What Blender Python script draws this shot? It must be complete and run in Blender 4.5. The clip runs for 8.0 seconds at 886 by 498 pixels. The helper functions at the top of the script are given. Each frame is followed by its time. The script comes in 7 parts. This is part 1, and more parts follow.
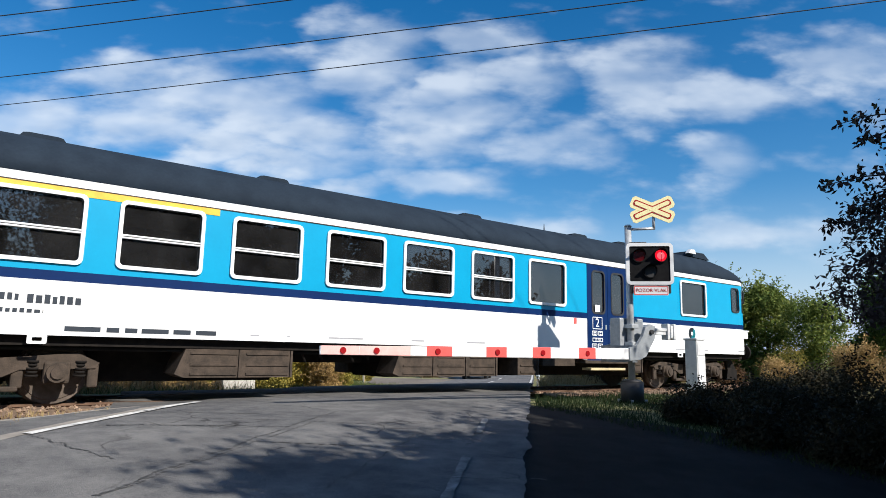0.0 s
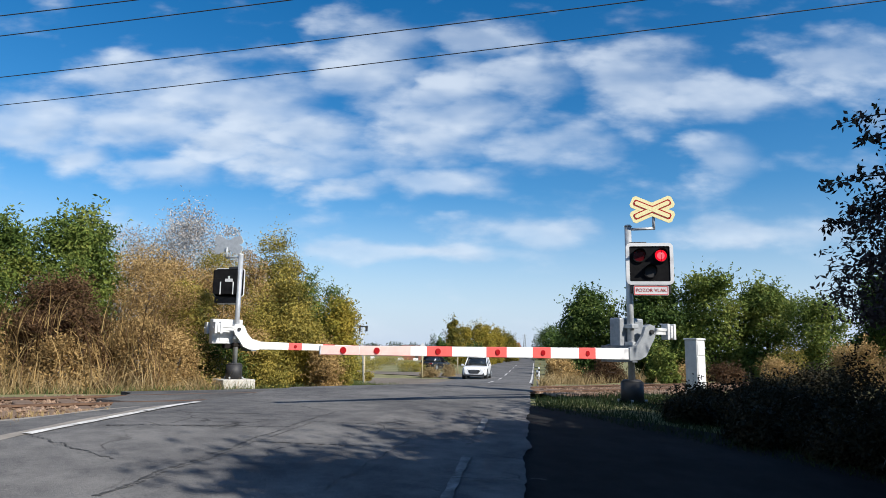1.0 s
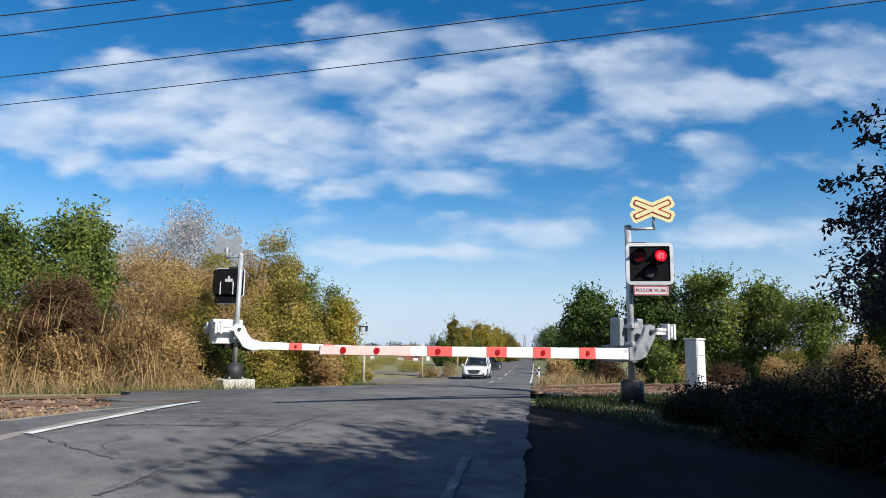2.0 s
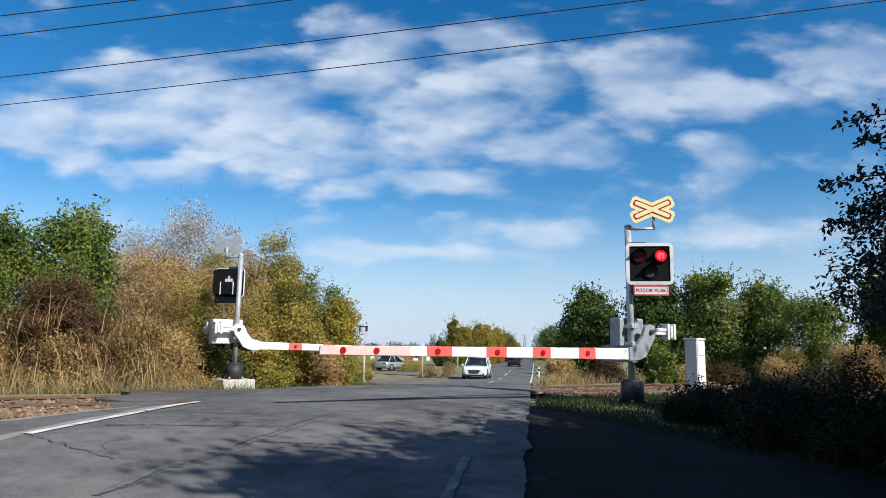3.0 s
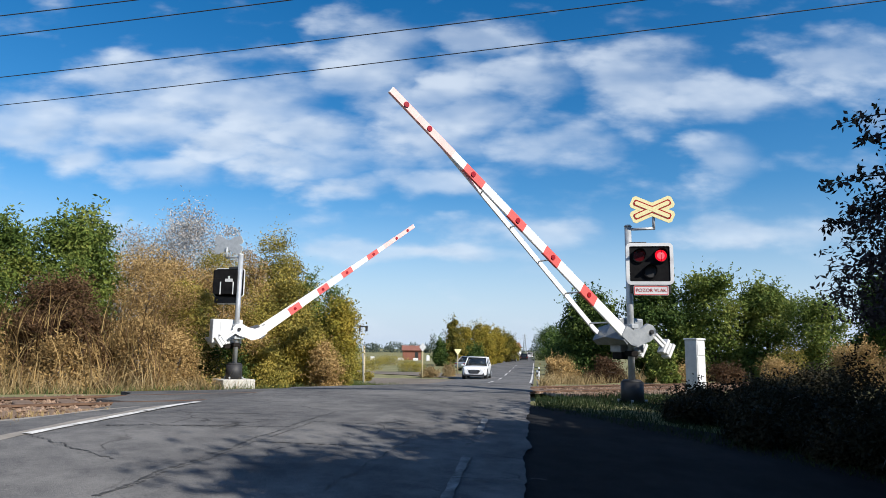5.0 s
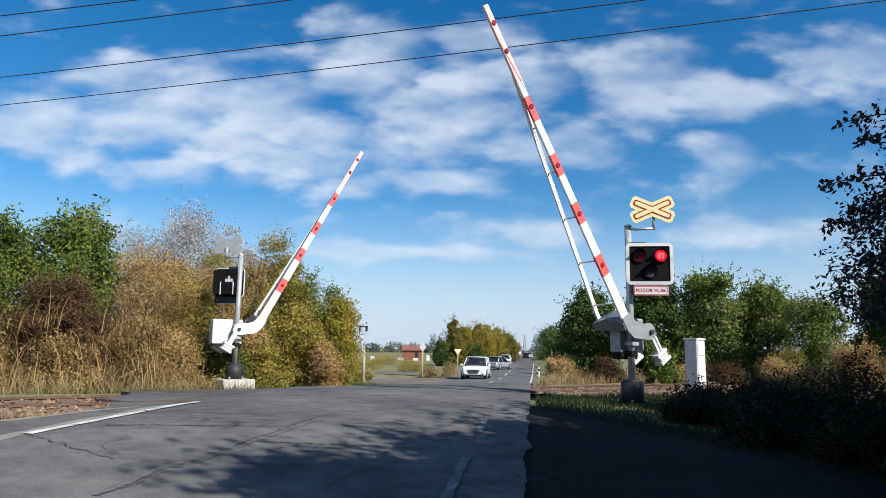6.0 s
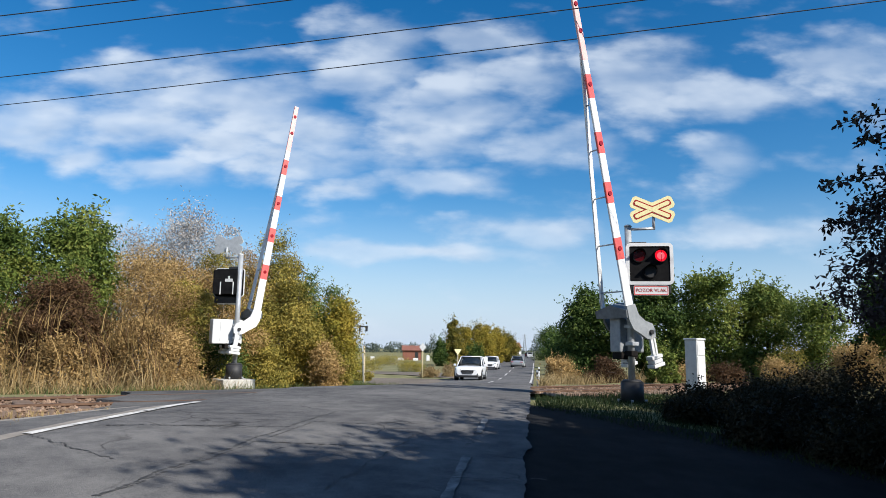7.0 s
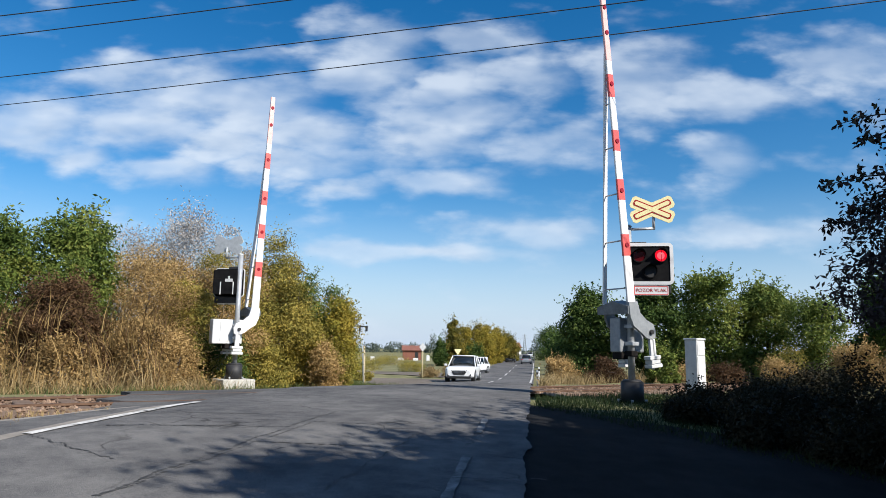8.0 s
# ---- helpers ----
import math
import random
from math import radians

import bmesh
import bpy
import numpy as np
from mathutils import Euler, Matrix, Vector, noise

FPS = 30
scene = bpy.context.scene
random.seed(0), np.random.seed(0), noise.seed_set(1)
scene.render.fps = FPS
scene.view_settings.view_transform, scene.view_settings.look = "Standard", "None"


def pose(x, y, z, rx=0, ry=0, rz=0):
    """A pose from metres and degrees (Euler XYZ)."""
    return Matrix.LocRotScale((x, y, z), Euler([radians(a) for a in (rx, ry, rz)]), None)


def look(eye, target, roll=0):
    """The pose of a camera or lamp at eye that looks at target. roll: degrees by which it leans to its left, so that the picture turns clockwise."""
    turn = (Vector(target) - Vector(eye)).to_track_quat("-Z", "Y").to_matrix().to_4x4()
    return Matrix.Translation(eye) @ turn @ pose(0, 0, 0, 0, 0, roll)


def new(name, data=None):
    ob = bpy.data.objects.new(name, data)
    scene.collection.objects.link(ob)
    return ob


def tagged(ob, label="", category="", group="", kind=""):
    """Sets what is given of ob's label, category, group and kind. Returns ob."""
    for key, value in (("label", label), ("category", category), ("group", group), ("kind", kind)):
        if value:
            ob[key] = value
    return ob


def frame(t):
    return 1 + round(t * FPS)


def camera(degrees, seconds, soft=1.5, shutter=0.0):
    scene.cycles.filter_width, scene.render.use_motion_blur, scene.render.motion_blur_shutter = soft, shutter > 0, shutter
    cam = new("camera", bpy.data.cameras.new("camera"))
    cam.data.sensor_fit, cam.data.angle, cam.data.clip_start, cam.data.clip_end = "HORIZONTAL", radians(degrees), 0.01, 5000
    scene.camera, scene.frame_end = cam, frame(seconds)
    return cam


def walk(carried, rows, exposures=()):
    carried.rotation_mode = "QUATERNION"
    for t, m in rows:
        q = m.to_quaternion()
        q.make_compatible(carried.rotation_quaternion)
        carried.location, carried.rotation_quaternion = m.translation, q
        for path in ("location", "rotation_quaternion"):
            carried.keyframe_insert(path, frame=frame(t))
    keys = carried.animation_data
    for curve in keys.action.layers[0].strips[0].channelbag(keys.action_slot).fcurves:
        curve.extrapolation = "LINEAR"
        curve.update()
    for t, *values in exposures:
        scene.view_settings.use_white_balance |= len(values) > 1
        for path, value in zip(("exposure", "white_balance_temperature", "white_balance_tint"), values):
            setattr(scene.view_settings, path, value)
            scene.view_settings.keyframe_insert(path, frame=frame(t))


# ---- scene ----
# The camera stands still: 0.86 m above the rails, tilted 8.6 degrees up, leaning a little.
cam = camera(67.66, 8.0, soft=0.6)
EYE = Vector((0, 0, 0.864))
CAM = Matrix.Translation(EYE) @ pose(0, 0, 0, 90 + 8.602, 0, 0) @ pose(0, 0, 0, 0, 0, 0.868)
walk(cam, [(0.0, CAM), (8.0, CAM)])
scene.view_settings.exposure = 0.42

# ---- light ----
SUN_EL = radians(37.5)
SUN_H = Vector((0.765, -0.645))          # horizontal way towards the sun
sun = new("sun", bpy.data.lights.new("sun", "SUN"))
sun.data.energy, sun.data.angle, sun.data.color = 5.0, radians(0.6), (1.0, 0.94, 0.85)
sun.matrix_world = look((SUN_H.x * 50, SUN_H.y * 50, 50 * math.tan(SUN_EL)), (0, 0, 0))


# soft clouds ahead: heading, height, half width, half height as slopes
PUFFS = [(-0.43, 0.399, 0.17, 0.049), (-0.65, 0.345, 0.1, 0.054), (-0.49, 0.341, 0.13, 0.044), (-0.31, 0.373, 0.1, 0.062), (-0.21, 0.33, 0.07, 0.033), (-0.58, 0.29, 0.05, 0.025), (-0.36, 0.306, 0.08, 0.029), (-0.44, 0.27, 0.07, 0.025), (-0.25, 0.284, 0.1, 0.029), (-0.17, 0.249, 0.07, 0.018), (-0.12, 0.442, 0.09, 0.068), (-0.01, 0.416, 0.07, 0.047), (0.06, 0.488, 0.07, 0.027), (0.13, 0.427, 0.07, 0.036), (0.03, 0.362, 0.08, 0.032), (-0.04, 0.317, 0.08, 0.039), (0.16, 0.327, 0.08, 0.037), (-0.01, 0.257, 0.08, 0.022), (0.3, 0.43, 0.09, 0.059), (0.44, 0.402, 0.12, 0.039), (0.64, 0.456, 0.11, 0.046), (0.42, 0.3, 0.05, 0.033), (-0.06, 0.15, 0.16, 0.015), (0.13, 0.182, 0.1, 0.018), (0.49, 0.183, 0.15, 0.018)]


def make_world():
    w = bpy.data.worlds.new("sky")
    scene.world = w
    w.use_nodes = True
    nt = w.node_tree
    nt.nodes.clear()
    N, L = nt.nodes.new, nt.links.new
    out, bg = N("ShaderNodeOutputWorld"), N("ShaderNodeBackground")
    sky = N("ShaderNodeTexSky")
    sky.sky_type, sky.sun_disc = "NISHITA", False
    sky.sun_elevation, sky.sun_rotation = SUN_EL, math.atan2(SUN_H.x, SUN_H.y)
    sky.air_density, sky.dust_density, sky.ozone_density = 1.0, 0.3, 3.0
    tc = N("ShaderNodeTexCoord")
    sep = N("ShaderNodeSeparateXYZ")
    L(tc.outputs["Generated"], sep.inputs[0])

    def mth(op, a, b=None, clamp=False):
        m = N("ShaderNodeMath")
        m.operation, m.use_clamp = op, clamp
        for k, v in enumerate((a, b)):
            if v is None:
                continue
            if isinstance(v, (int, float)):
                m.inputs[k].default_value = v
            else:
                L(v, m.inputs[k])
        return m.outputs[0]

    zz = mth("ADD", mth("MAXIMUM", sep.outputs["Z"], 0.0), 0.12)
    comb = N("ShaderNodeCombineXYZ")
    L(mth("DIVIDE", sep.outputs["X"], zz), comb.inputs[0])
    L(mth("DIVIDE", sep.outputs["Y"], zz), comb.inputs[1])

    def nz(scale, detail, rough, off, dist=0.0):
        mp = N("ShaderNodeMapping")
        mp.inputs["Location"].default_value = off
        mp.inputs["Rotation"].default_value = (0, 0, radians(18))
        L(comb.outputs[0], mp.inputs[0])
        n = N("ShaderNodeTexNoise")
        n.inputs["Scale"].default_value, n.inputs["Detail"].default_value = scale, detail
        n.inputs["Roughness"].default_value, n.inputs["Distortion"].default_value = rough, dist
        L(mp.outputs[0], n.inputs["Vector"])
        return n.outputs["Fac"]

    big = nz(0.62, 2, 0.5, (3.1, 1.7, 0))
    mid = nz(2.5, 5, 0.42, (0.4, 5.2, 0), 0.1)
    cov = mth("ADD", mth("MULTIPLY", mid, 0.72), mth("MULTIPLY", big, 0.5))
    # cloudier towards the west
    cov = mth("SUBTRACT", cov, mth("MULTIPLY", sep.outputs["X"], 0.07))
    ramp = N("ShaderNodeValToRGB")
    ramp.color_ramp.elements[0].position, ramp.color_ramp.elements[1].position = 0.55, 0.74
    ramp.color_ramp.interpolation = "EASE"
    L(cov, ramp.inputs[0])
    # the clouds ahead, as puffs with frayed edges
    ahead = mth("MAXIMUM", sep.outputs["Y"], 0.05)
    flat = N("ShaderNodeCombineXYZ")
    L(mth("DIVIDE", sep.outputs["X"], ahead), flat.inputs[0])
    L(mth("DIVIDE", sep.outputs["Z"], ahead), flat.inputs[1])
    fray = N("ShaderNodeTexNoise")
    fray.inputs["Scale"].default_value, fray.inputs["Detail"].default_value, fray.inputs["Roughness"].default_value = 15.0, 5, 0.5
    st = N("ShaderNodeMapping")
    st.inputs["Scale"].default_value = (0.55, 1.25, 1)
    L(flat.outputs[0], st.inputs[0]), L(st.outputs[0], fray.inputs["Vector"])
    warp = N("ShaderNodeVectorMath")
    warp.operation = "MULTIPLY_ADD"
    L(fray.outputs["Color"], warp.inputs[0])
    warp.inputs[1].default_value = (0.10, 0.05, 0)
    L(flat.outputs[0], warp.inputs[2])
    total = None
    for px, pz, rx, rz in PUFFS:
        mp = N("ShaderNodeMapping")
        mp.vector_type = "POINT"
        k = 1.75
        mp.inputs["Scale"].default_value = (1 / (k * rx), 1 / (k * rz), 1)
        mp.inputs["Location"].default_value = (-(px + 0.05) / (k * rx), -(pz + 0.025) / (k * rz), 0)
        g = N("ShaderNodeTexGradient")
        g.gradient_type = "SPHERICAL"
        L(warp.outputs[0], mp.inputs[0]), L(mp.outputs[0], g.inputs[0])
        total = g.outputs["Fac"] if total is None else mth("MAXIMUM", total, g.outputs["Fac"])
    puff = N("ShaderNodeMapRange")
    puff.interpolation_type = "SMOOTHSTEP"
    puff.inputs["From Min"].default_value, puff.inputs["From Max"].default_value = 0.0, 0.82
    L(mth("MULTIPLY_ADD", mth("SUBTRACT", fray.outputs["Fac"], 0.5), 1.9), puff.inputs["Value"])
    L(total, puff.inputs["Value"].links[0].from_node.inputs[2])
    # thin and thick places within them
    lump = N("ShaderNodeTexNoise")
    lump.inputs["Scale"].default_value, lump.inputs["Detail"].default_value, lump.inputs["Roughness"].default_value = 9.0, 3, 0.5
    L(st.outputs[0], lump.inputs["Vector"])
    lumpy = N("ShaderNodeMapRange")
    lumpy.interpolation_type = "SMOOTHSTEP"
    for key, v in (("From Min", 0.36), ("From Max", 0.62), ("To Min", 0.6), ("To Max", 1.08)):
        lumpy.inputs[key].default_value = v
    L(lump.outputs["Fac"], lumpy.inputs["Value"])
    puffs = mth("MULTIPLY", puff.outputs[0], lumpy.outputs[0])
    # the same billows a little higher up: where they thicken above, the cloud's grey base shows
    up = N("ShaderNodeMapping")
    up.inputs["Scale"].default_value = (0.55, 1.25, 1)
    up.inputs["Location"].default_value = (-0.006, 0.022, 0)
    fray2 = N("ShaderNodeTexNoise")
    fray2.inputs["Scale"].default_value, fray2.inputs["Detail"].default_value, fray2.inputs["Roughness"].default_value = 15.0, 3, 0.5
    L(flat.outputs[0], up.inputs[0]), L(up.outputs[0], fray2.inputs["Vector"])
    base = mth("MULTIPLY_ADD", mth("SUBTRACT", fray.outputs["Fac"], fray2.outputs["Fac"]), 3.2, True)
    base.node.inputs[2].default_value = 0.55
    # thinner towards the horizon and towards the zenith
    fade = N("ShaderNodeValToRGB")
    cr = fade.color_ramp
    cr.elements[0].position, cr.elements[0].color = 0.0, (0.25, 0.25, 0.25, 1)
    cr.elements[1].position, cr.elements[1].color = 0.62, (0.45, 0.45, 0.45, 1)
    for pos, v in ((0.16, 0.3), (0.26, 0.95), (0.44, 0.95)):
        el = cr.elements.new(pos)
        el.color = (v, v, v, 1)
    L(sep.outputs["Z"], fade.inputs[0])
    rest = mth("MULTIPLY", ramp.outputs[0], fade.outputs[0])
    front = mth("MULTIPLY", mth("SUBTRACT", sep.outputs["Y"], 0.3), 4.0, True)
    sel = N("ShaderNodeMix")
    L(front, sel.inputs["Factor"]), L(rest, sel.inputs["A"]), L(puffs, sel.inputs["B"])
    fac = mth("MULTIPLY", sel.outputs["Result"], mth("MULTIPLY_ADD", sep.outputs["X"], -0.14), True)
    fac.node.inputs[1].links[0].from_node.inputs[2].default_value = 0.72
    tint = N("ShaderNodeMix")
    tint.data_type = "RGBA"
    L(base, tint.inputs["Factor"])
    tint.inputs["A"].default_value, tint.inputs["B"].default_value = (4.5, 5.4, 6.7, 1), (6.2, 6.9, 7.8, 1)
    hsv = N("ShaderNodeHueSaturation")
    hsv.inputs["Saturation"].default_value, hsv.inputs["Value"].default_value = 1.4, 1.04
    L(sky.outputs[0], hsv.inputs["Color"])
    mix = N("ShaderNodeMix")
    mix.data_type = "RGBA"
    L(fac, mix.inputs["Factor"])
    # pale haze low over the land
    hz = N("ShaderNodeMapRange")
    hz.interpolation_type = "SMOOTHSTEP"
    for nm, v in (("From Min", -0.02), ("From Max", 0.24), ("To Min", 0.92), ("To Max", 0.0)):
        hz.inputs[nm].default_value = v
    L(sep.outputs["Z"], hz.inputs["Value"])
    hmix = N("ShaderNodeMix")
    hmix.data_type = "RGBA"
    L(hz.outputs[0], hmix.inputs["Factor"])
    L(hsv.outputs[0], hmix.inputs["A"])
    hmix.inputs["B"].default_value = (4.4, 5.4, 7.0, 1)
    L(hmix.outputs["Result"], mix.inputs["A"])
    L(tint.outputs["Result"], mix.inputs["B"])
    L(mix.outputs["Result"], bg.inputs["Color"])
    bg.inputs["Strength"].default_value = 0.095
    L(bg.outputs[0], out.inputs[0])


make_world()

# ---- materials ----
MATS = {}


def mat(name, a, b=None, rough=0.6, metal=0.0, scale=8.0, bump=0.0, fine=0.0, spec=0.5, emit=None, per=0.0):
    """Two colours mixed by noise at two scales; per: brightness change from piece to piece."""
    if name in MATS:
        return MATS[name]
    m = bpy.data.materials.new(name)
    m.use_nodes = True
    nt = m.node_tree
    N, L = nt.nodes.new, nt.links.new
    bs = nt.nodes["Principled BSDF"]
    bs.inputs["Roughness"].default_value, bs.inputs["Metallic"].default_value = rough, metal
    bs.inputs["Specular IOR Level"].default_value = spec
    b = b or tuple(x * 0.8 for x in a)
    tc = N("ShaderNodeTexCoord")
    n1, n2 = N("ShaderNodeTexNoise"), N("ShaderNodeTexNoise")
    n1.inputs["Scale"].default_value, n1.inputs["Detail"].default_value = scale, 5
    n2.inputs["Scale"].default_value, n2.inputs["Detail"].default_value = scale * 9, 4
    L(tc.outputs["Object"], n1.inputs["Vector"]), L(tc.outputs["Object"], n2.inputs["Vector"])
    add = N("ShaderNodeMath")
    add.operation = "MULTIPLY_ADD"
    L(n2.outputs["Fac"], add.inputs[0])
    add.inputs[1].default_value = 0.5
    L(n1.outputs["Fac"], add.inputs[2])
    rp = N("ShaderNodeValToRGB")
    rp.color_ramp.elements[0].position, rp.color_ramp.elements[1].position = 0.55, 0.95
    rp.color_ramp.elements[0].color, rp.color_ramp.elements[1].color = (*a, 1), (*b, 1)
    L(add.outputs[0], rp.inputs[0])
    col = rp.outputs[0]
    if per:
        gi, oi = N("ShaderNodeNewGeometry"), N("ShaderNodeObjectInfo")
        s = N("ShaderNodeMath")
        s.operation = "ADD"
        L(gi.outputs["Random Per Island"], s.inputs[0]), L(oi.outputs["Random"], s.inputs[1])
        fr = N("ShaderNodeMath")
        fr.operation = "FRACT"
        L(s.outputs[0], fr.inputs[0])
        mr = N("ShaderNodeMapRange")
        mr.inputs["To Min"].default_value, mr.inputs["To Max"].default_value = 1 - per, 1 + per
        L(fr.outputs[0], mr.inputs["Value"])
        hs = N("ShaderNodeHueSaturation")
        L(mr.outputs[0], hs.inputs["Value"]), L(col, hs.inputs["Color"])
        col = hs.outputs[0]
    L(col, bs.inputs["Base Color"])
    if bump:
        bp = N("ShaderNodeBump")
        bp.inputs["Strength"].default_value, bp.inputs["Distance"].default_value = bump, 0.02
        L(add.outputs[0], bp.inputs["Height"]), L(bp.outputs[0], bs.inputs["Normal"])
    if emit:
        bs.inputs["Emission Color"].default_value, bs.inputs["Emission Strength"].default_value = (*emit[:3], 1), emit[3]
    MATS[name] = m
    return m


def leaf_mat(name, cols, through_light=0.25):
    """Leaves: a colour for each leaf from a short ramp, some light passing through."""
    if name in MATS:
        return MATS[name]
    m = bpy.data.materials.new(name)
    m.use_nodes = True
    nt = m.node_tree
    N, L = nt.nodes.new, nt.links.new
    bs, out = nt.nodes["Principled BSDF"], nt.nodes["Material Output"]
    gi, rp = N("ShaderNodeNewGeometry"), N("ShaderNodeValToRGB")
    tc, nz = N("ShaderNodeTexCoord"), N("ShaderNodeTexNoise")
    nz.inputs["Scale"].default_value, nz.inputs["Detail"].default_value = 0.9, 3
    L(tc.outputs["Object"], nz.inputs["Vector"])
    mm = N("ShaderNodeMath")
    mm.operation = "MULTIPLY_ADD"
    L(gi.outputs["Random Per Island"], mm.inputs[0])
    mm.inputs[1].default_value = 0.55
    sb = N("ShaderNodeMath")
    sb.operation = "MULTIPLY_ADD"
    L(nz.outputs["Fac"], sb.inputs[0])
    sb.inputs[1].default_value, sb.inputs[2].default_value = 1.6, -0.58
    L(sb.outputs[0], mm.inputs[2])
    L(mm.outputs[0], rp.inputs[0])
    els = rp.color_ramp.elements
    while len(els) < len(cols):
        els.new(0.5)
    for k, c in enumerate(cols):
        els[k].position, els[k].color = k / (len(cols) - 1), (*c, 1)
    L(rp.outputs[0], bs.inputs["Base Color"])
    bs.inputs["Roughness"].default_value = 0.65
    bs.inputs["Specular IOR Level"].default_value = 0.15
    tr, mx = N("ShaderNodeBsdfTranslucent"), N("ShaderNodeMixShader")
    L(rp.outputs[0], tr.inputs["Color"])
    mx.inputs[0].default_value = through_light
    L(bs.outputs[0], mx.inputs[1]), L(tr.outputs[0], mx.inputs[2]), L(mx.outputs[0], out.inputs["Surface"])
    MATS[name] = m
    return m


def glass_mat(name, tint=(0.028, 0.03, 0.032), rough=0.02):
    """Dark carriage glass: a mirror-like coat over a dim see-through body."""
    if name in MATS:
        return MATS[name]
    m = bpy.data.materials.new(name)
    m.use_nodes = True
    nt = m.node_tree
    N, L = nt.nodes.new, nt.links.new
    out = nt.nodes["Material Output"]
    gl, tr, mx, fr = N("ShaderNodeBsdfGlossy"), N("ShaderNodeBsdfTransparent"), N("ShaderNodeMixShader"), N("ShaderNodeFresnel")
    gl.inputs["Roughness"].default_value = rough
    tr.inputs["Color"].default_value = (*[min(1, 10 * t) for t in tint], 1)
    fr.inputs["IOR"].default_value = 2.2
    L(fr.outputs[0], mx.inputs[0]), L(tr.outputs[0], mx.inputs[1]), L(gl.outputs[0], mx.inputs[2])
    # thin uneven grey layer painted in for reflections the panes lack
    veil, both = N("ShaderNodeBsdfDiffuse"), N("ShaderNodeMixShader")
    veil.inputs["Color"].default_value = (0.5, 0.5, 0.52, 1)
    veil_noise, tc = N("ShaderNodeTexNoise"), N("ShaderNodeTexCoord")
    veil_noise.inputs["Scale"].default_value, veil_noise.inputs["Detail"].default_value = 1.7, 5
    L(tc.outputs["Object"], veil_noise.inputs["Vector"])
    veil_share = N("ShaderNodeMapRange")
    veil_share.inputs["From Min"].default_value, veil_share.inputs["From Max"].default_value = 0.3, 0.7
    veil_share.inputs["To Min"].default_value, veil_share.inputs["To Max"].default_value = 0.006, 0.035
    L(veil_noise.outputs["Fac"], veil_share.inputs["Value"]), L(veil_share.outputs[0], both.inputs[0])
    L(mx.outputs[0], both.inputs[1]), L(veil.outputs[0], both.inputs[2]), L(both.outputs[0], out.inputs["Surface"])
    MATS[name] = m
    return m


def asphalt_mat(name, a, b, crack=0.5):
    """Worn asphalt: large pale patches, stains, stone speckle and fine cracks."""
    m = bpy.data.materials.new(name)
    m.use_nodes = True
    nt = m.node_tree
    N, L = nt.nodes.new, nt.links.new
    bs = nt.nodes["Principled BSDF"]
    bs.inputs["Roughness"].default_value, bs.inputs["Specular IOR Level"].default_value = 1.0, 0.08
    tc = N("ShaderNodeTexCoord")

    def nz(scale, detail=4, rough=0.55):
        n = N("ShaderNodeTexNoise")
        n.inputs["Scale"].default_value, n.inputs["Detail"].default_value, n.inputs["Roughness"].default_value = scale, detail, rough
        L(tc.outputs["Object"], n.inputs["Vector"])
        return n.outputs["Fac"]

    def op(kind, x, y, z=None):
        q = N("ShaderNodeMath")
        q.operation = kind
        for k, v in enumerate((x, y, z)):
            if v is not None:
                if isinstance(v, (int, float)):
                    q.inputs[k].default_value = v
                else:
                    L(v, q.inputs[k])
        return q.outputs[0]
    speck = nz(95, 2, 0.7)
    val = op("ADD", op("MULTIPLY", nz(0.5, 3), 0.55), op("MULTIPLY", nz(3.2, 6, 0.65), 0.45))
    val = op("MULTIPLY_ADD", op("SUBTRACT", speck, 0.5), 0.75, val)
    rp = N("ShaderNodeValToRGB")
    rp.color_ramp.elements[0].position, rp.color_ramp.elements[1].position = 0.36, 0.66
    rp.color_ramp.elements[0].color, rp.color_ramp.elements[1].color = (*a, 1), (*b, 1)
    L(val, rp.inputs[0])
    vo = N("ShaderNodeTexVoronoi")
    vo.feature = "DISTANCE_TO_EDGE"
    vo.inputs["Scale"].default_value = 0.9
    wob = N("ShaderNodeTexNoise")
    wob.inputs["Scale"].default_value, wob.inputs["Detail"].default_value = 2.2, 5
    L(tc.outputs["Object"], wob.inputs["Vector"])
    mx = N("ShaderNodeVectorMath")
    mx.operation = "MULTIPLY_ADD"
    L(wob.outputs["Color"], mx.inputs[0])
    mx.inputs[1].default_value = (0.7, 0.7, 0)
    L(tc.outputs["Object"], mx.inputs[2])
    L(mx.outputs[0], vo.inputs["Vector"])
    line = N("ShaderNodeMapRange")
    for nm, v in (("From Min", 0.0), ("From Max", 0.014), ("To Min", 1.0), ("To Max", 0.0)):
        line.inputs[nm].default_value = v
    L(vo.outputs["Distance"], line.inputs["Value"])
    mask = N("ShaderNodeMapRange")
    for nm, v in (("From Min", 0.5), ("From Max", 0.6)):
        mask.inputs[nm].default_value = v
    L(nz(0.8, 2), mask.inputs["Value"])
    fac = op("MULTIPLY", op("MULTIPLY", line.outputs[0], mask.outputs[0]), crack)
    mc = N("ShaderNodeMix")
    mc.data_type = "RGBA"
    L(fac, mc.inputs["Factor"]), L(rp.outputs[0], mc.inputs["A"])
    mc.inputs["B"].default_value = (0.02, 0.02, 0.021, 1)
    L(mc.outputs["Result"], bs.inputs["Base Color"])
    bp = N("ShaderNodeBump")
    bp.inputs["Strength"].default_value, bp.inputs["Distance"].default_value = 0.6, 0.012
    L(op("SUBTRACT", val, fac), bp.inputs["Height"]), L(bp.outputs[0], bs.inputs["Normal"])
    return m


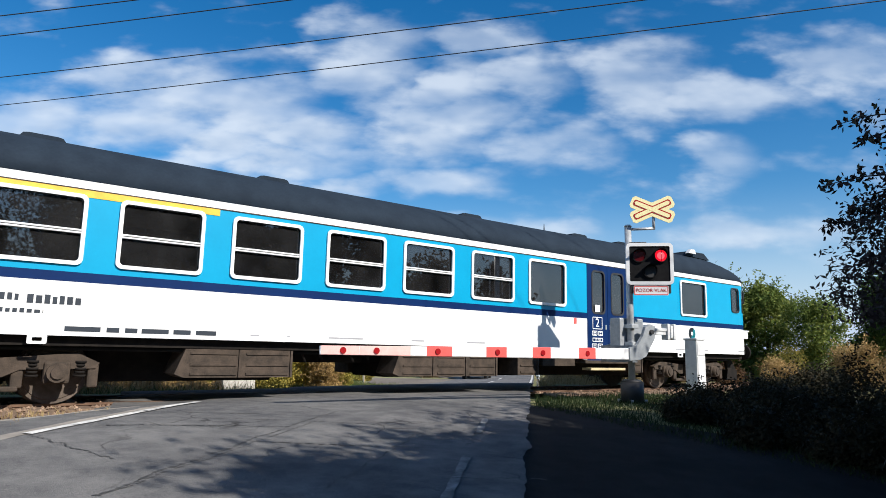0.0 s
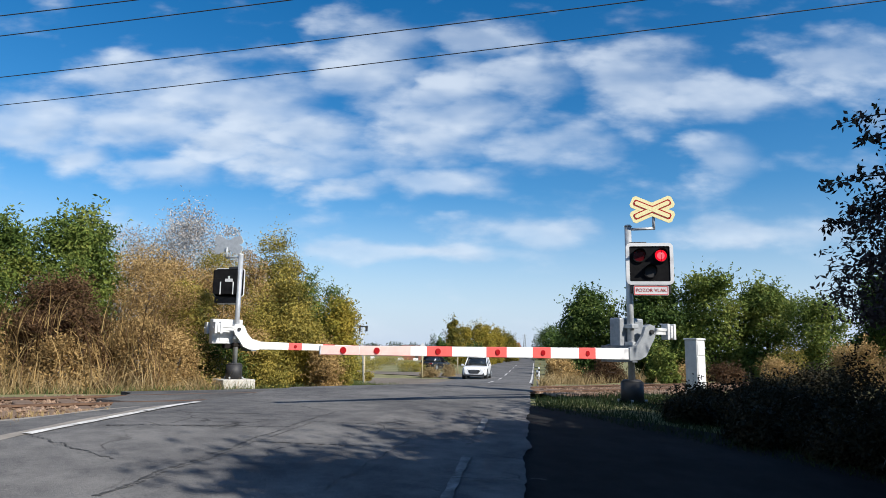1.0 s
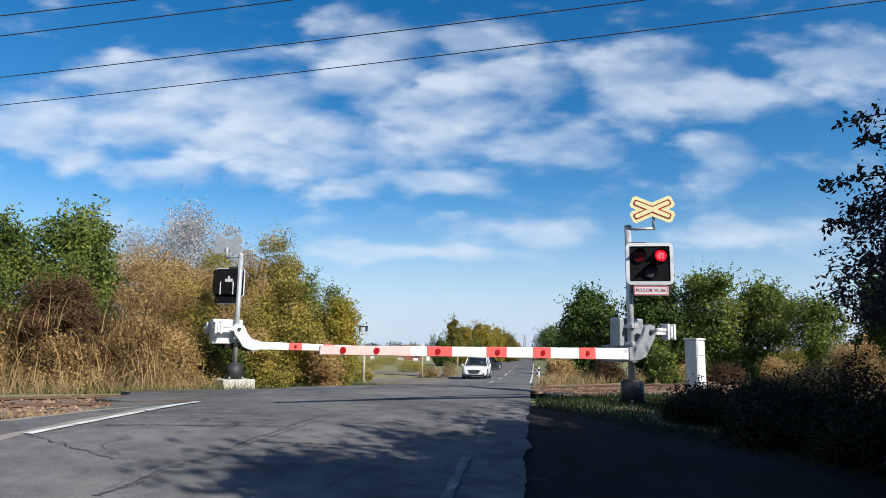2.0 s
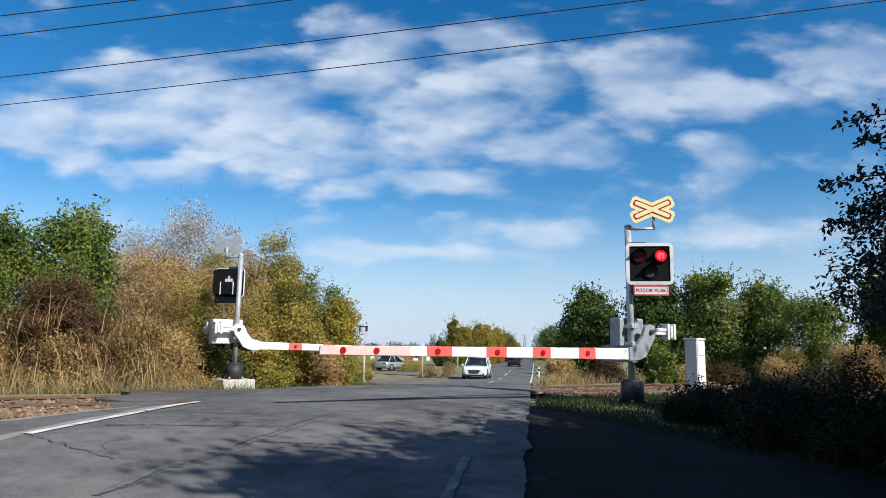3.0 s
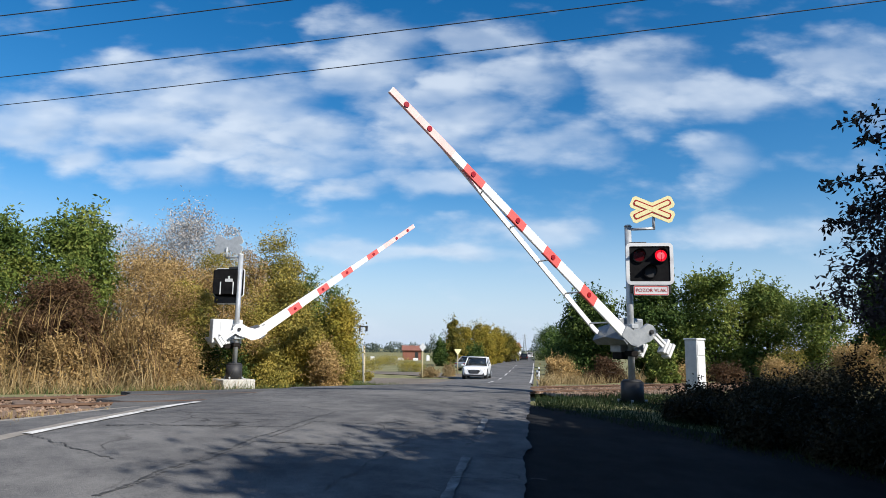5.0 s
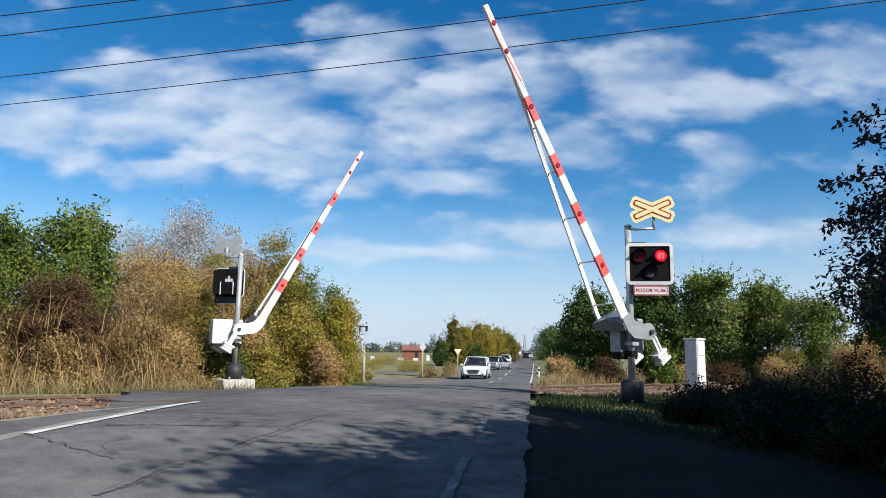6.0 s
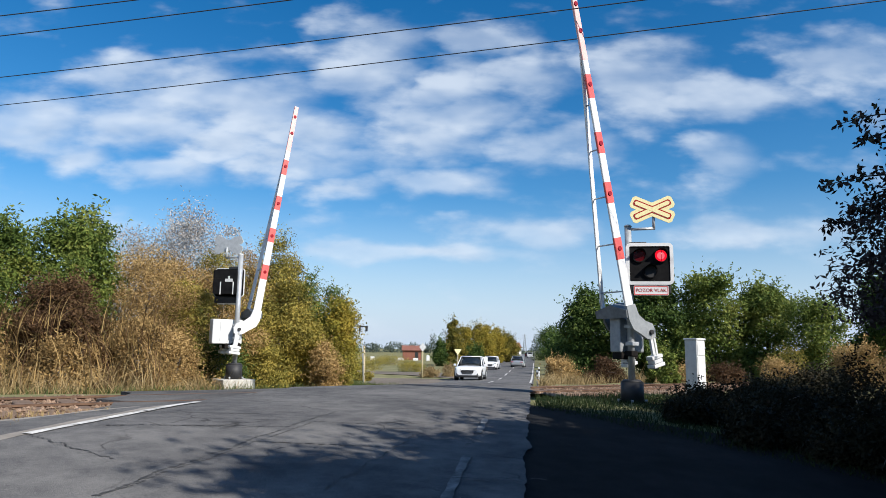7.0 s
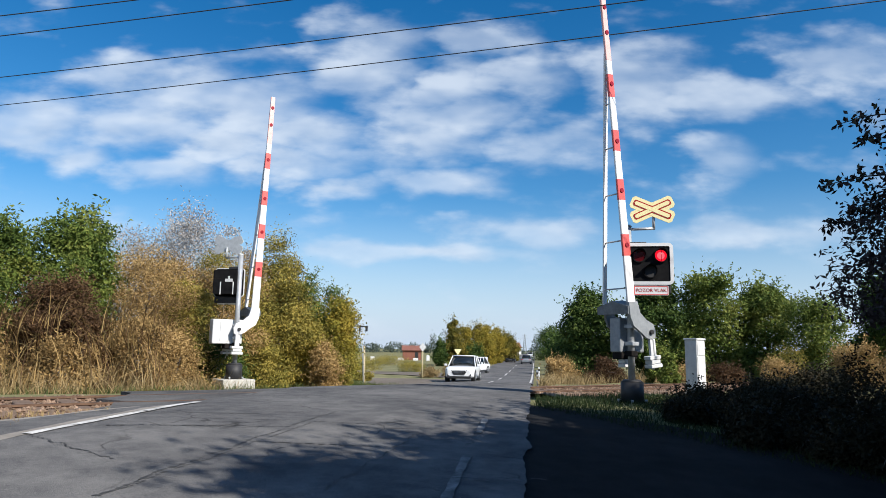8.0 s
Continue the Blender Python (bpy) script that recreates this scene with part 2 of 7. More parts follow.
M_WHITE = mat("white_paint", (0.80, 0.80, 0.80), (0.72, 0.73, 0.74), 0.35, scale=3)
M_CYAN = mat("cyan_paint", (0.0, 0.315, 0.545), (0.0, 0.29, 0.51), 0.35, spec=0.3, scale=2)
M_NAVY = mat("navy_paint", (0.002, 0.022, 0.100), (0.002, 0.018, 0.085), 0.5, spec=0.12, scale=2)
M_ROOF = mat("roof_grey", (0.020, 0.031, 0.046), (0.014, 0.022, 0.034), 0.85, spec=0.12, scale=2.5, bump=0.1)
M_YELLOW = mat("yellow_stripe", (0.85, 0.50, 0.05), None, 0.4)
M_UNDER = mat("underframe_brown", (0.085, 0.064, 0.05), (0.04, 0.032, 0.026), 0.85, spec=0.2, scale=6, bump=0.2)
M_DARK = mat("underframe_black", (0.012, 0.011, 0.011), (0.022, 0.019, 0.017), 0.9, spec=0.1, scale=5)
M_WHEEL = mat("wheel_steel", (0.14, 0.11, 0.09), (0.08, 0.062, 0.05), 0.6, 0.4, scale=9)
M_GALV = mat("galvanised_steel", (0.48, 0.50, 0.52), (0.36, 0.38, 0.40), 0.45, 0.35, scale=12)
M_GREY = mat("grey_paint", (0.68, 0.69, 0.69), (0.55, 0.56, 0.57), 0.5, scale=9)
M_RED = mat("red_reflective", (0.72, 0.12, 0.11), (0.64, 0.10, 0.09), 0.4, scale=9)
M_PINK = mat("faded_red", (0.84, 0.50, 0.47), (0.80, 0.42, 0.39), 0.5, scale=9)
M_DKRED = mat("reflector_red", (0.33, 0.01, 0.015), (0.26, 0.008, 0.012), 0.25, scale=20)
M_BLACK = mat("black_rubber", (0.018, 0.018, 0.02), (0.028, 0.028, 0.03), 0.6, scale=9)
M_SCREEN = mat("matt_black", (0.008, 0.008, 0.009), (0.014, 0.014, 0.015), 0.9, spec=0.08, scale=9)
M_DRIVE = mat("grey_steel_shade_toned", (0.34, 0.36, 0.38), (0.25, 0.27, 0.29), 0.55, 0.3, scale=9)
M_CONC = mat("concrete", (0.55, 0.53, 0.48), (0.40, 0.38, 0.34), 0.9, scale=7, bump=0.3)
M_CREAM = mat("sign_yellow", (0.92, 0.84, 0.47), (0.88, 0.78, 0.40), 0.45, scale=6)
M_SIGNRED = mat("sign_red", (0.42, 0.02, 0.015), None, 0.4)
M_LAMPON = mat("lit_red_lens", (0.5, 0.01, 0.02), None, 0.2, emit=(1.0, 0.01, 0.03, 0.75))
M_LAMPHOT = mat("bright_red_lens", (0.6, 0.05, 0.07), None, 0.2, emit=(1.0, 0.10, 0.13, 1.1))
M_LAMPOFF = mat("unlit_lens_shutter", (0.10, 0.006, 0.008), (0.07, 0.004, 0.006), 0.15)
M_GLASS = glass_mat("carriage_glass")


# ---- mesh helpers ----
def part(name, bm, material, parent=None, label=""):
    me = bpy.data.meshes.new(name)
    bm.to_mesh(me)
    bm.free()
    for mt in (material if isinstance(material, (list, tuple)) else [material]):
        me.materials.append(mt)
    ob = new(name, me)
    if parent:
        ob.parent = parent
    if label:
        ob["label"] = label
    return ob


def box(bm, lo, hi, bev=0.0, m=None, mi=0):
    """A box between two corners, its edges rounded by bev."""
    c = [(a + b) / 2 for a, b in zip(lo, hi)]
    s = [abs(b - a) for a, b in zip(lo, hi)]
    t = bmesh.new()
    bmesh.ops.create_cube(t, size=1, matrix=Matrix.Translation(c) @ Matrix.Diagonal((*s, 1)))
    if bev:
        bmesh.ops.bevel(t, geom=t.edges[:], offset=min(bev, 0.45 * min(s)), segments=2, affect="EDGES", profile=0.5)
    merge(bm, t, m, mi)


def merge(bm, t, m=None, mi=0):
    if m is not None:
        bmesh.ops.transform(t, matrix=m, verts=t.verts)
    vs = [bm.verts.new(v.co) for v in t.verts]
    t.verts.index_update()
    for f in t.faces:
        try:
            g = bm.faces.new([vs[v.index] for v in f.verts])
            g.material_index, g.smooth = mi, f.smooth
        except ValueError:
            pass
    t.free()


def rod(bm, a, b, r, r2=None, seg=12, smooth=True, mi=0):
    """A tapered round bar from a to b."""
    a, b = Vector(a), Vector(b)
    d = b - a
    q = d.to_track_quat("Z", "Y").to_matrix()
    r2 = r if r2 is None else r2
    A, B = [], []
    for k in range(seg):
        w = 2 * math.pi * k / seg
        o = q @ Vector((math.cos(w), math.sin(w), 0))
        A.append(bm.verts.new(a + o * r)), B.append(bm.verts.new(b + o * r2))
    for k in range(seg):
        f = bm.faces.new((A[k], A[(k + 1) % seg], B[(k + 1) % seg], B[k]))
        f.smooth, f.material_index = smooth, mi
    for ring in (A[::-1], B):
        f = bm.faces.new(ring)
        f.material_index = mi


def plate(bm, pts, depth, m=None, mi=0):
    """A flat shape in x, z, thickened along y from 0 to depth."""
    t = bmesh.new()
    vs = [t.verts.new((x, 0, z)) for x, z in pts]
    f = t.faces.new(vs)
    r = bmesh.ops.extrude_face_region(t, geom=[f])
    bmesh.ops.translate(t, vec=(0, depth, 0), verts=[v for v in r["geom"] if isinstance(v, bmesh.types.BMVert)])
    bmesh.ops.recalc_face_normals(t, faces=t.faces)
    merge(bm, t, m, mi)


def rrect(x0, z0, x1, z1, r, n=5):
    """A rounded rectangle's outline in x, z."""
    out = []
    for cx, cz, a0 in ((x1 - r, z1 - r, 0), (x0 + r, z1 - r, 90), (x0 + r, z0 + r, 180), (x1 - r, z0 + r, 270)):
        for k in range(n + 1):
            a = radians(a0 + 90 * k / n)
            out.append((cx + r * math.cos(a), cz + r * math.sin(a)))
    return out


def ring_plate(bm, outer, inner, depth, m=None, mi=0):
    """A frame between two outlines of equal count, thickened along y."""
    t = bmesh.new()
    n = len(outer)
    rows = []
    for y in (0, depth):
        rows.append([t.verts.new((x, y, z)) for x, z in outer])
        rows.append([t.verts.new((x, y, z)) for x, z in inner])
    o0, i0, o1, i1 = rows
    for k in range(n):
        j = (k + 1) % n
        for q in ((o0[k], o0[j], i0[j], i0[k]), (o1[k], i1[k], i1[j], o1[j]), (o0[k], o1[k], o1[j], o0[j]), (i0[k], i0[j], i1[j], i1[k])):
            t.faces.new(q)
    bmesh.ops.recalc_face_normals(t, faces=t.faces)
    merge(bm, t, m, mi)


def thing(name, m, label, category, group="", kind=""):
    ob = new(name)
    ob.empty_display_size = 0.1
    ob.matrix_world = m
    return tagged(ob, label, category, group, kind)


def mesh_np(name, verts, faces, material, smooth=False):
    """A mesh object from numpy arrays; all faces have the same number of corners."""
    me = bpy.data.meshes.new(name)
    n, k = faces.shape
    me.vertices.add(len(verts))
    me.vertices.foreach_set("co", np.asarray(verts, np.float32).ravel())
    me.loops.add(n * k)
    me.loops.foreach_set("vertex_index", faces.astype(np.int32).ravel())
    me.polygons.add(n)
    me.polygons.foreach_set("loop_start", np.arange(0, n * k, k, dtype=np.int32))
    me.polygons.foreach_set("use_smooth", np.full(n, smooth))
    me.update(calc_edges=True)
    me.materials.append(material)
    return new(name, me)


# ---- the lie of the land ----
PHI = radians(37.57)
EX, EY = math.cos(PHI), math.sin(PHI)      # along the track
NX, NY = -EY, EX                           # across the track, away from the camera
GRADE = -0.0074
AXIS = 12.11                               # from the camera's foot to the track's centre line
TRACK = pose(NX * AXIS, NY * AXIS, 0, 0, 0, 37.57)
U_PTS = [-400, -60, -3, 0, 4, 8, 10, 14.2, 16, 18, 22, 32.6, 38.7, 60, 120, 4000]
Z_PTS = [-0.9, -0.85, -0.78, -0.72, -0.36, -0.07, 0.0, 0.0, -0.18, -0.44, -0.68, -1.14, -1.32, -1.4, -1.4, -1.4]


def land(x, y):
    """Height of the road and ground: a hump that carries the track."""
    u, s = x * NX + y * NY, x * EX + y * EY
    z = np.interp(u, U_PTS, Z_PTS)
    near = np.exp(-((u - AXIS) / 9.0) ** 2)
    return z + GRADE * np.clip(s, -190, 130) * near


def road_left(y):
    return -4.85 + 0.13 * y


def road_right(y):
    return -0.10 + 0.14 * y


# ---- ground ----
def hash_noise(x, y, sc, seed=0):
    return np.array([noise.noise(Vector((a * sc, b * sc, seed))) for a, b in zip(x.ravel(), y.ravel())]).reshape(x.shape)


def grid_axis(lo, hi, near_lo, near_hi, step, grow=1.25):
    mid = list(np.arange(near_lo, near_hi + step / 2, step))
    a, d = near_hi, step
    right = []
    while a < hi:
        d *= grow
        a += d
        right.append(min(a, hi))
    a, d = near_lo, step
    left = []
    while a > lo:
        d *= grow
        a -= d
        left.append(max(a, lo))
    return np.array(left[::-1] + mid + right)


def sheet(name, X, Y, Z, material):
    ny, nx = X.shape
    idx = np.arange(nx * ny).reshape(ny, nx)
    q = np.stack([idx[:-1, :-1], idx[:-1, 1:], idx[1:, 1:], idx[1:, :-1]], -1).reshape(-1, 4)
    return mesh_np(name, np.stack([X, Y, Z], -1).reshape(-1, 3), q, material, True)


def ground_mat():
    m = mat("field_ground", (0.135, 0.145, 0.062), (0.25, 0.225, 0.125), 0.95, spec=0.1, scale=0.5, bump=0.5)
    return m


def build_ground():
    gx = grid_axis(-2600, 2600, -30, 30, 0.6)
    gy = grid_axis(-300, 4200, -6, 60, 0.6)
    X, Y = np.meshgrid(gx, gy)
    Z = land(X, Y) - 0.05
    fine = (np.abs(X) < 60) & (Y < 90) & (Y > -20)
    nzv = np.zeros_like(X)
    nzv[fine] = hash_noise(X[fine], Y[fine], 0.7) * 0.05
    # under the road and the bed the ground stays low
    onroad = (X > road_left(Y) - 0.5) & (X < road_right(Y) + 0.5)
    u = X * NX + Y * NY
    bed = np.abs(u - AXIS) < 2.0
    lot = (X > -1) & (u < 8.7) & (Y < 12) & (X < 1.9 + (12.2 - Y) * 1.1)
    onroad = onroad | ((X > road_left(Y) - 7.5) & (X < 0) & (Y < 10))
    Z = np.where(onroad | bed | lot, Z - 0.10, Z + nzv)
    g = sheet("ground", X, Y, Z, ground_mat())
    tagged(g, "grassy verge and flat farmland with dry patches", "ground", kind="structure")


def build_road():
    ys = np.concatenate([np.arange(-8, 3, 0.4), np.arange(3, 26, 0.1), np.arange(26, 60, 0.4), np.arange(60, 420, 8)])
    ts = np.linspace(0, 1, 13)
    Y, T = np.meshgrid(ys, ts, indexing="ij")
    # worn edge: the right edge is ragged
    rag = np.array([0.09 * noise.noise(Vector((0, y * 1.3, 3))) + 0.05 * noise.noise(Vector((0, y * 3.7, 8))) + 0.012 * noise.noise(Vector((0, y * 9.0, 5))) for y in ys])[:, None]
    Lx, Rx = road_left(Y) - 0.45 + rag * 0.6 - 0.26 * np.clip(10.4 - Y, 0, 8), road_right(Y) + rag
    X = Lx + (Rx - Lx) * T
    Z = land(X, Y) + 0.012 + 0.02 * np.sin(np.pi * T)
    road = sheet("road", X, Y, Z, M_ASPH)
    tagged(road, "worn grey asphalt country road with cracks over a level crossing", "road", kind="structure")
    # the side road that joins beyond the track
    xs = np.linspace(-60, 4.4, 90)
    w = np.linspace(0, 1, 6)
    XX, WW = np.meshgrid(xs, w, indexing="ij")
    YY = 64.5 - 16.0 * np.exp(-(4.6 - XX) / 5.0) + (WW - 0.5) * (5.5 + 15.0 * np.exp(-(4.6 - XX) / 4.0))
    side = sheet("side_road", XX, YY, land(XX, YY) - 0.005, M_ASPH2)
    tagged(side, "narrow asphalt side road joining the main road", "road", kind="structure")
    # dark tarmac apron right, this side of the track; its colour takes in tree shade
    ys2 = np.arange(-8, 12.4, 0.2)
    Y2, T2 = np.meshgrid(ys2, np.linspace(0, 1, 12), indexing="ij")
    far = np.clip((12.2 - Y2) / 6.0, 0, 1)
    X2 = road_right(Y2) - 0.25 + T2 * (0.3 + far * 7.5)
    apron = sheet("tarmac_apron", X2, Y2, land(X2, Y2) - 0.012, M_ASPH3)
    tagged(apron, "dark smooth tarmac apron beside the road, tree shade put into its colour", "pavement", kind="structure")


def mouth(y):
    """How far the paved mouth of the side road reaches past the main road's left edge."""
    return np.interp(y, [31, 36, 42, 50, 52], [0, 3.2, 5.0, 6.4, 0])


def build_mouth():
    ys = np.arange(31.2, 50, 0.5)
    Y, T = np.meshgrid(ys, np.linspace(0, 1, 10), indexing="ij")
    rag = np.array([0.35 * noise.noise(Vector((0, y * 0.9, 21))) for y in ys])[:, None]
    X = road_left(Y) - 0.2 - T * (mouth(Y) + rag)
    ob = sheet("junction_apron", X, Y, land(X, Y) + 0.006, M_ASPH2)
    tagged(ob, "dusty brown-grey paved mouth of the side road", "pavement", kind="structure")


def build_shoulder():
    """Pale gravel shoulder along the road's left side."""
    ys = np.arange(-4, 10.0, 0.2)
    Y, T = np.meshgrid(ys, np.linspace(0, 1, 9), indexing="ij")
    rag = np.array([0.25 * noise.noise(Vector((0, y * 1.1, 12))) for y in ys])[:, None]
    X = -3.73 - 0.127 * (10.45 - Y) + 0.05 * rag - T * (0.75 + 0.5 * rag + np.clip((9.6 - Y) * 0.22, -0.3, 1.6))
    ob = sheet("gravel_shoulder", X, Y, land(X, Y) + 0.027 - 0.04 * T, M_GRAVEL)
    tagged(ob, "pale dusty gravel shoulder beside the road", "shoulder", kind="structure")


def strip(bm, pts, width, lift=0.011, wob=0.0):
    """A painted line along pts that follows the road."""
    prev = None
    for k, (x, y) in enumerate(pts):
        a = pts[max(k - 1, 0)]
        b = pts[min(k + 1, len(pts) - 1)]
        d = Vector((b[0] - a[0], b[1] - a[1])).normalized()
        nn = Vector((-d.y, d.x)) * (width / 2 + wob * random.uniform(-1, 1))
        row = []
        for sg in (1, -1):
            px, py = x + nn.x * sg, y + nn.y * sg
            row.append(bm.verts.new((px, py, float(land(px, py)) + lift + 0.022)))
        if prev:
            bm.faces.new((prev[0], row[0], row[1], prev[1]))
        prev = row


def build_lines():
    bm = bmesh.new()
    strip(bm, [(-3.73 - 0.127 * (10.45 - y), y) for y in np.arange(6.9, 10.5, 0.16)], 0.105, wob=0.012)
    tagged(part("edge_line", bm, M_LINE), "worn white painted edge line on asphalt", "road marking", kind="structure")
    for y0, y1 in ((4.0, 7.4), (8.6, 9.8)):
        bm = bmesh.new()
        strip(bm, [(road_right(y) - 0.62, y) for y in np.arange(y0, y1, 0.2)], 0.085, wob=0.012)
        tagged(part("edge_line", bm, M_LINE2), "faded white painted edge line on asphalt", "road marking", kind="structure")
    for y0 in (36, 47, 58, 69, 82, 96):
        bm = bmesh.new()
        strip(bm, [((road_left(y) + road_right(y)) / 2 + 0.15, y) for y in np.linspace(y0, y0 + 5, 5)], 0.12)
        tagged(part("centre_line", bm, M_LINE), "white dashed centre line", "road marking", group="centre line dashes", kind="structure")
    for sx, rr in ((-0.15, road_right),):
        bm = bmesh.new()
        strip(bm, [(rr(y) + sx, y) for y in np.arange(26, 120, 4.0)], 0.12)
        tagged(part("edge_line", bm, M_LINE), "white painted edge line beyond the track", "road marking", kind="structure")


def crack_pts(a, b, n, amp, seed):
    out = []
    for k in range(n + 1):
        t = k / n
        x, y = a[0] + (b[0] - a[0]) * t, a[1] + (b[1] - a[1]) * t
        out.append((x + amp * (noise.noise(Vector((t * 9, seed, 0))) + 0.35 * noise.noise(Vector((t * 41, seed, 2)))), y + amp * (noise.noise(Vector((t * 9, seed, 5))) + 0.35 * noise.noise(Vector((t * 41, seed, 7))))))
    return out


def build_cracks():
    """Tar-dark cracks lying in the asphalt."""
    runs = (((-2.5, 5.0), (-1.5, 9.7), 0.022), ((-2.46, 5.0), (-1.62, 8.6), 0.010), ((-4.1, 7.6), (-1.9, 8.15), 0.016), ((-2.0, 7.2), (-0.1, 7.45), 0.014), ((-3.9, 7.6), (-2.2, 8.0), 0.012), ((0.15, 6.2), (1.0, 6.35), 0.012), ((-1.2, 8.9), (0.9, 9.4), 0.014), ((-4.6, 8.9), (-2.4, 9.15), 0.016), ((-2.9, 6.1), (-4.2, 6.9), 0.010), ((-0.9, 5.6), (-0.3, 8.2), 0.010), ((-3.4, 8.5), (-0.6, 8.75), 0.012))
    for k, (a, b, w) in enumerate(runs):
        bm = bmesh.new()
        strip(bm, crack_pts(a, b, 110, 0.055, k * 3.3), w, lift=0.0135, wob=w * 0.9)
        tagged(part("road_crack", bm, M_CRACK), "dark jagged crack in the asphalt", "crack", kind="structure")


# ---- track ----
def build_track():
    t = thing("railway_track", TRACK, "single railway track, rusty rails on brown ballast", "railway track", kind="structure")
    S0, S1 = -185.0, 120.0
    for y in (-0.752, 0.752):
        bm = bmesh.new()
        prof = [(-0.075, -0.172), (0.075, -0.172), (0.075, -0.155), (0.01, -0.135), (0.01, -0.05), (0.036, -0.035), (0.036, -0.004), (0.028, 0.0), (-0.028, 0.0), (-0.036, -0.004), (-0.036, -0.035), (-0.01, -0.05), (-0.01, -0.135), (-0.075, -0.155)]
        ends = []
        for s in (S0, S1):
            ends.append([bm.verts.new((s, y + a, b + GRADE * s)) for a, b in prof])
        for k in range(len(prof)):
            j = (k + 1) % len(prof)
            f = bm.faces.new((ends[0][k], ends[1][k], ends[1][j], ends[0][j]))
        bm.faces.new(ends[0]), bm.faces.new(ends[1][::-1])
        bmesh.ops.recalc_face_normals(bm, faces=bm.faces)
        part("rail", bm, M_RAIL, t, "rusty steel rail with worn bright top")
    # ballast shoulders; the bed stops at the road
    bm = bmesh.new()
    for s0, s1 in ((S0, 2.9), (11.4, S1)):
        ss = list(np.arange(s0, s1, 1.5 if s1 - s0 < 130 else 2.0)) + [s1]
        prev = None
        for s in ss:
            row = []
            for yy, zz in ((-3.6, -0.26), (-2.3, -0.16), (-1.75, -0.12), (-1.2, -0.06), (0, -0.10), (1.2, -0.06), (1.75, -0.12), (2.4, -0.34)):
                jit = 0.05 * noise.noise(Vector((s * 0.9, yy * 2, 1)))
                row.append(bm.verts.new((s, yy, zz + jit + GRADE * s)))
            if prev:
                for k in range(7):
                    bm.faces.new((prev[k], row[k], row[k + 1], prev[k + 1])).smooth = True
            prev = row
    part("ballast", bm, M_BALL, t, "brown rusty ballast bed")
    # sleepers beside the crossing
    base = None
    for k in range(64):
        s = -26 + 0.62 * k
        if 2.7 < s < 11.6:
            continue
        if base is None:
            bm = bmesh.new()
            box(bm, (-0.13, -1.3, -0.2), (0.13, 1.3, -0.045), 0.02)
            base = part("sleeper", bm, M_SLEEP, t)
            base.location = (s, 0, GRADE * s)
        else:
            o = new("sleeper", base.data)
            o.parent, o.location = t, (s, 0, GRADE * s)
    # ballast stones close to the road
    n = 14000
    rng = np.random.default_rng(4)
    s = np.concatenate([rng.uniform(-10, 2.7, n // 2), rng.uniform(11.4, 26, n - n // 2)])
    yy = rng.uniform(-3.2, 2.2, n)
    zz = np.interp(yy, [-3.6, -2.3, -1.75, -1.2, 0, 1.2, 1.75, 2.4], [-0.26, -0.16, -0.12, -0.06, -0.10, -0.06, -0.12, -0.34]) + GRADE * s + rng.uniform(-0.01, 0.03, n)
    C = np.stack([s, yy, zz], -1)
    octa = np.array([(1, 0, 0), (-1, 0, 0), (0, 1, 0), (0, -1, 0), (0, 0, 1), (0, 0, -1)], float)
    F = np.array([(0, 2, 4), (2, 1, 4), (1, 3, 4), (3, 0, 4), (2, 0, 5), (1, 2, 5), (3, 1, 5), (0, 3, 5)])
    V = (octa[None] + rng.uniform(-0.35, 0.35, (n, 6, 3))) * rng.uniform(0.018, 0.042, (n, 1, 1)) + C[:, None]
    FF = (F[None] + 6 * np.arange(n)[:, None, None]).reshape(-1, 3)
    st = mesh_np("ballast_stones", V.reshape(-1, 3), FF, M_BALL2)
    st.parent = t
    tagged(st, kind="stuff")
    # asphalt infill between and beside the rails
    for y0, y1 in ((-1.75, -0.80), (-0.69, 0.69), (0.80, 1.75)):
        bm = bmesh.new()
        rows = []
        for s in np.arange(2.6, 11.6, 0.5):
            sk = s + y0 * 0.6
            rows.append([bm.verts.new((s + 0.35 * a + 0.5 * noise.noise(Vector((s * 2.1, a * 3.0, 4))), a, GRADE * s - 0.004 + 0.01 * noise.noise(Vector((s, a, 7))))) for a in (y0, (y0 + y1) / 2, y1)])
        for a, b in zip(rows, rows[1:]):
            for k in range(2):
                bm.faces.new((a[k], b[k], b[k + 1], a[k + 1]))
        # the skin faces up, and the slab hangs below it
        bm.normal_update()
        up = [f for f in bm.faces if f.normal.z < 0]
        bmesh.ops.reverse_faces(bm, faces=up)
        low = bmesh.ops.extrude_face_region(bm, geom=bm.faces[:])["geom"]
        for v in low:
            if isinstance(v, bmesh.types.BMVert):
                v.co.z -= 0.12
        bmesh.ops.recalc_face_normals(bm, faces=bm.faces)
        part("crossing_panel", bm, M_ASPH4, t, "dark asphalt infill at the rails")


M_ASPH = asphalt_mat("asphalt", (0.066, 0.067, 0.072), (0.19, 0.185, 0.18), 0.8)
M_ASPH2 = asphalt_mat("asphalt_side", (0.13, 0.11, 0.09), (0.22, 0.19, 0.16), 0.3)
# apron tarmac, made darker than its own tone to hold the shade
M_ASPH3 = asphalt_mat("tarmac_shade_toned", (0.010, 0.010, 0.011), (0.026, 0.026, 0.027), 0.3)
M_ASPH4 = asphalt_mat("asphalt_infill", (0.06, 0.06, 0.062), (0.15, 0.146, 0.142), 0.6)
M_GRAVEL = mat("gravel_dust", (0.20, 0.18, 0.155), (0.30, 0.27, 0.235), 0.95, scale=3.0, bump=0.5)
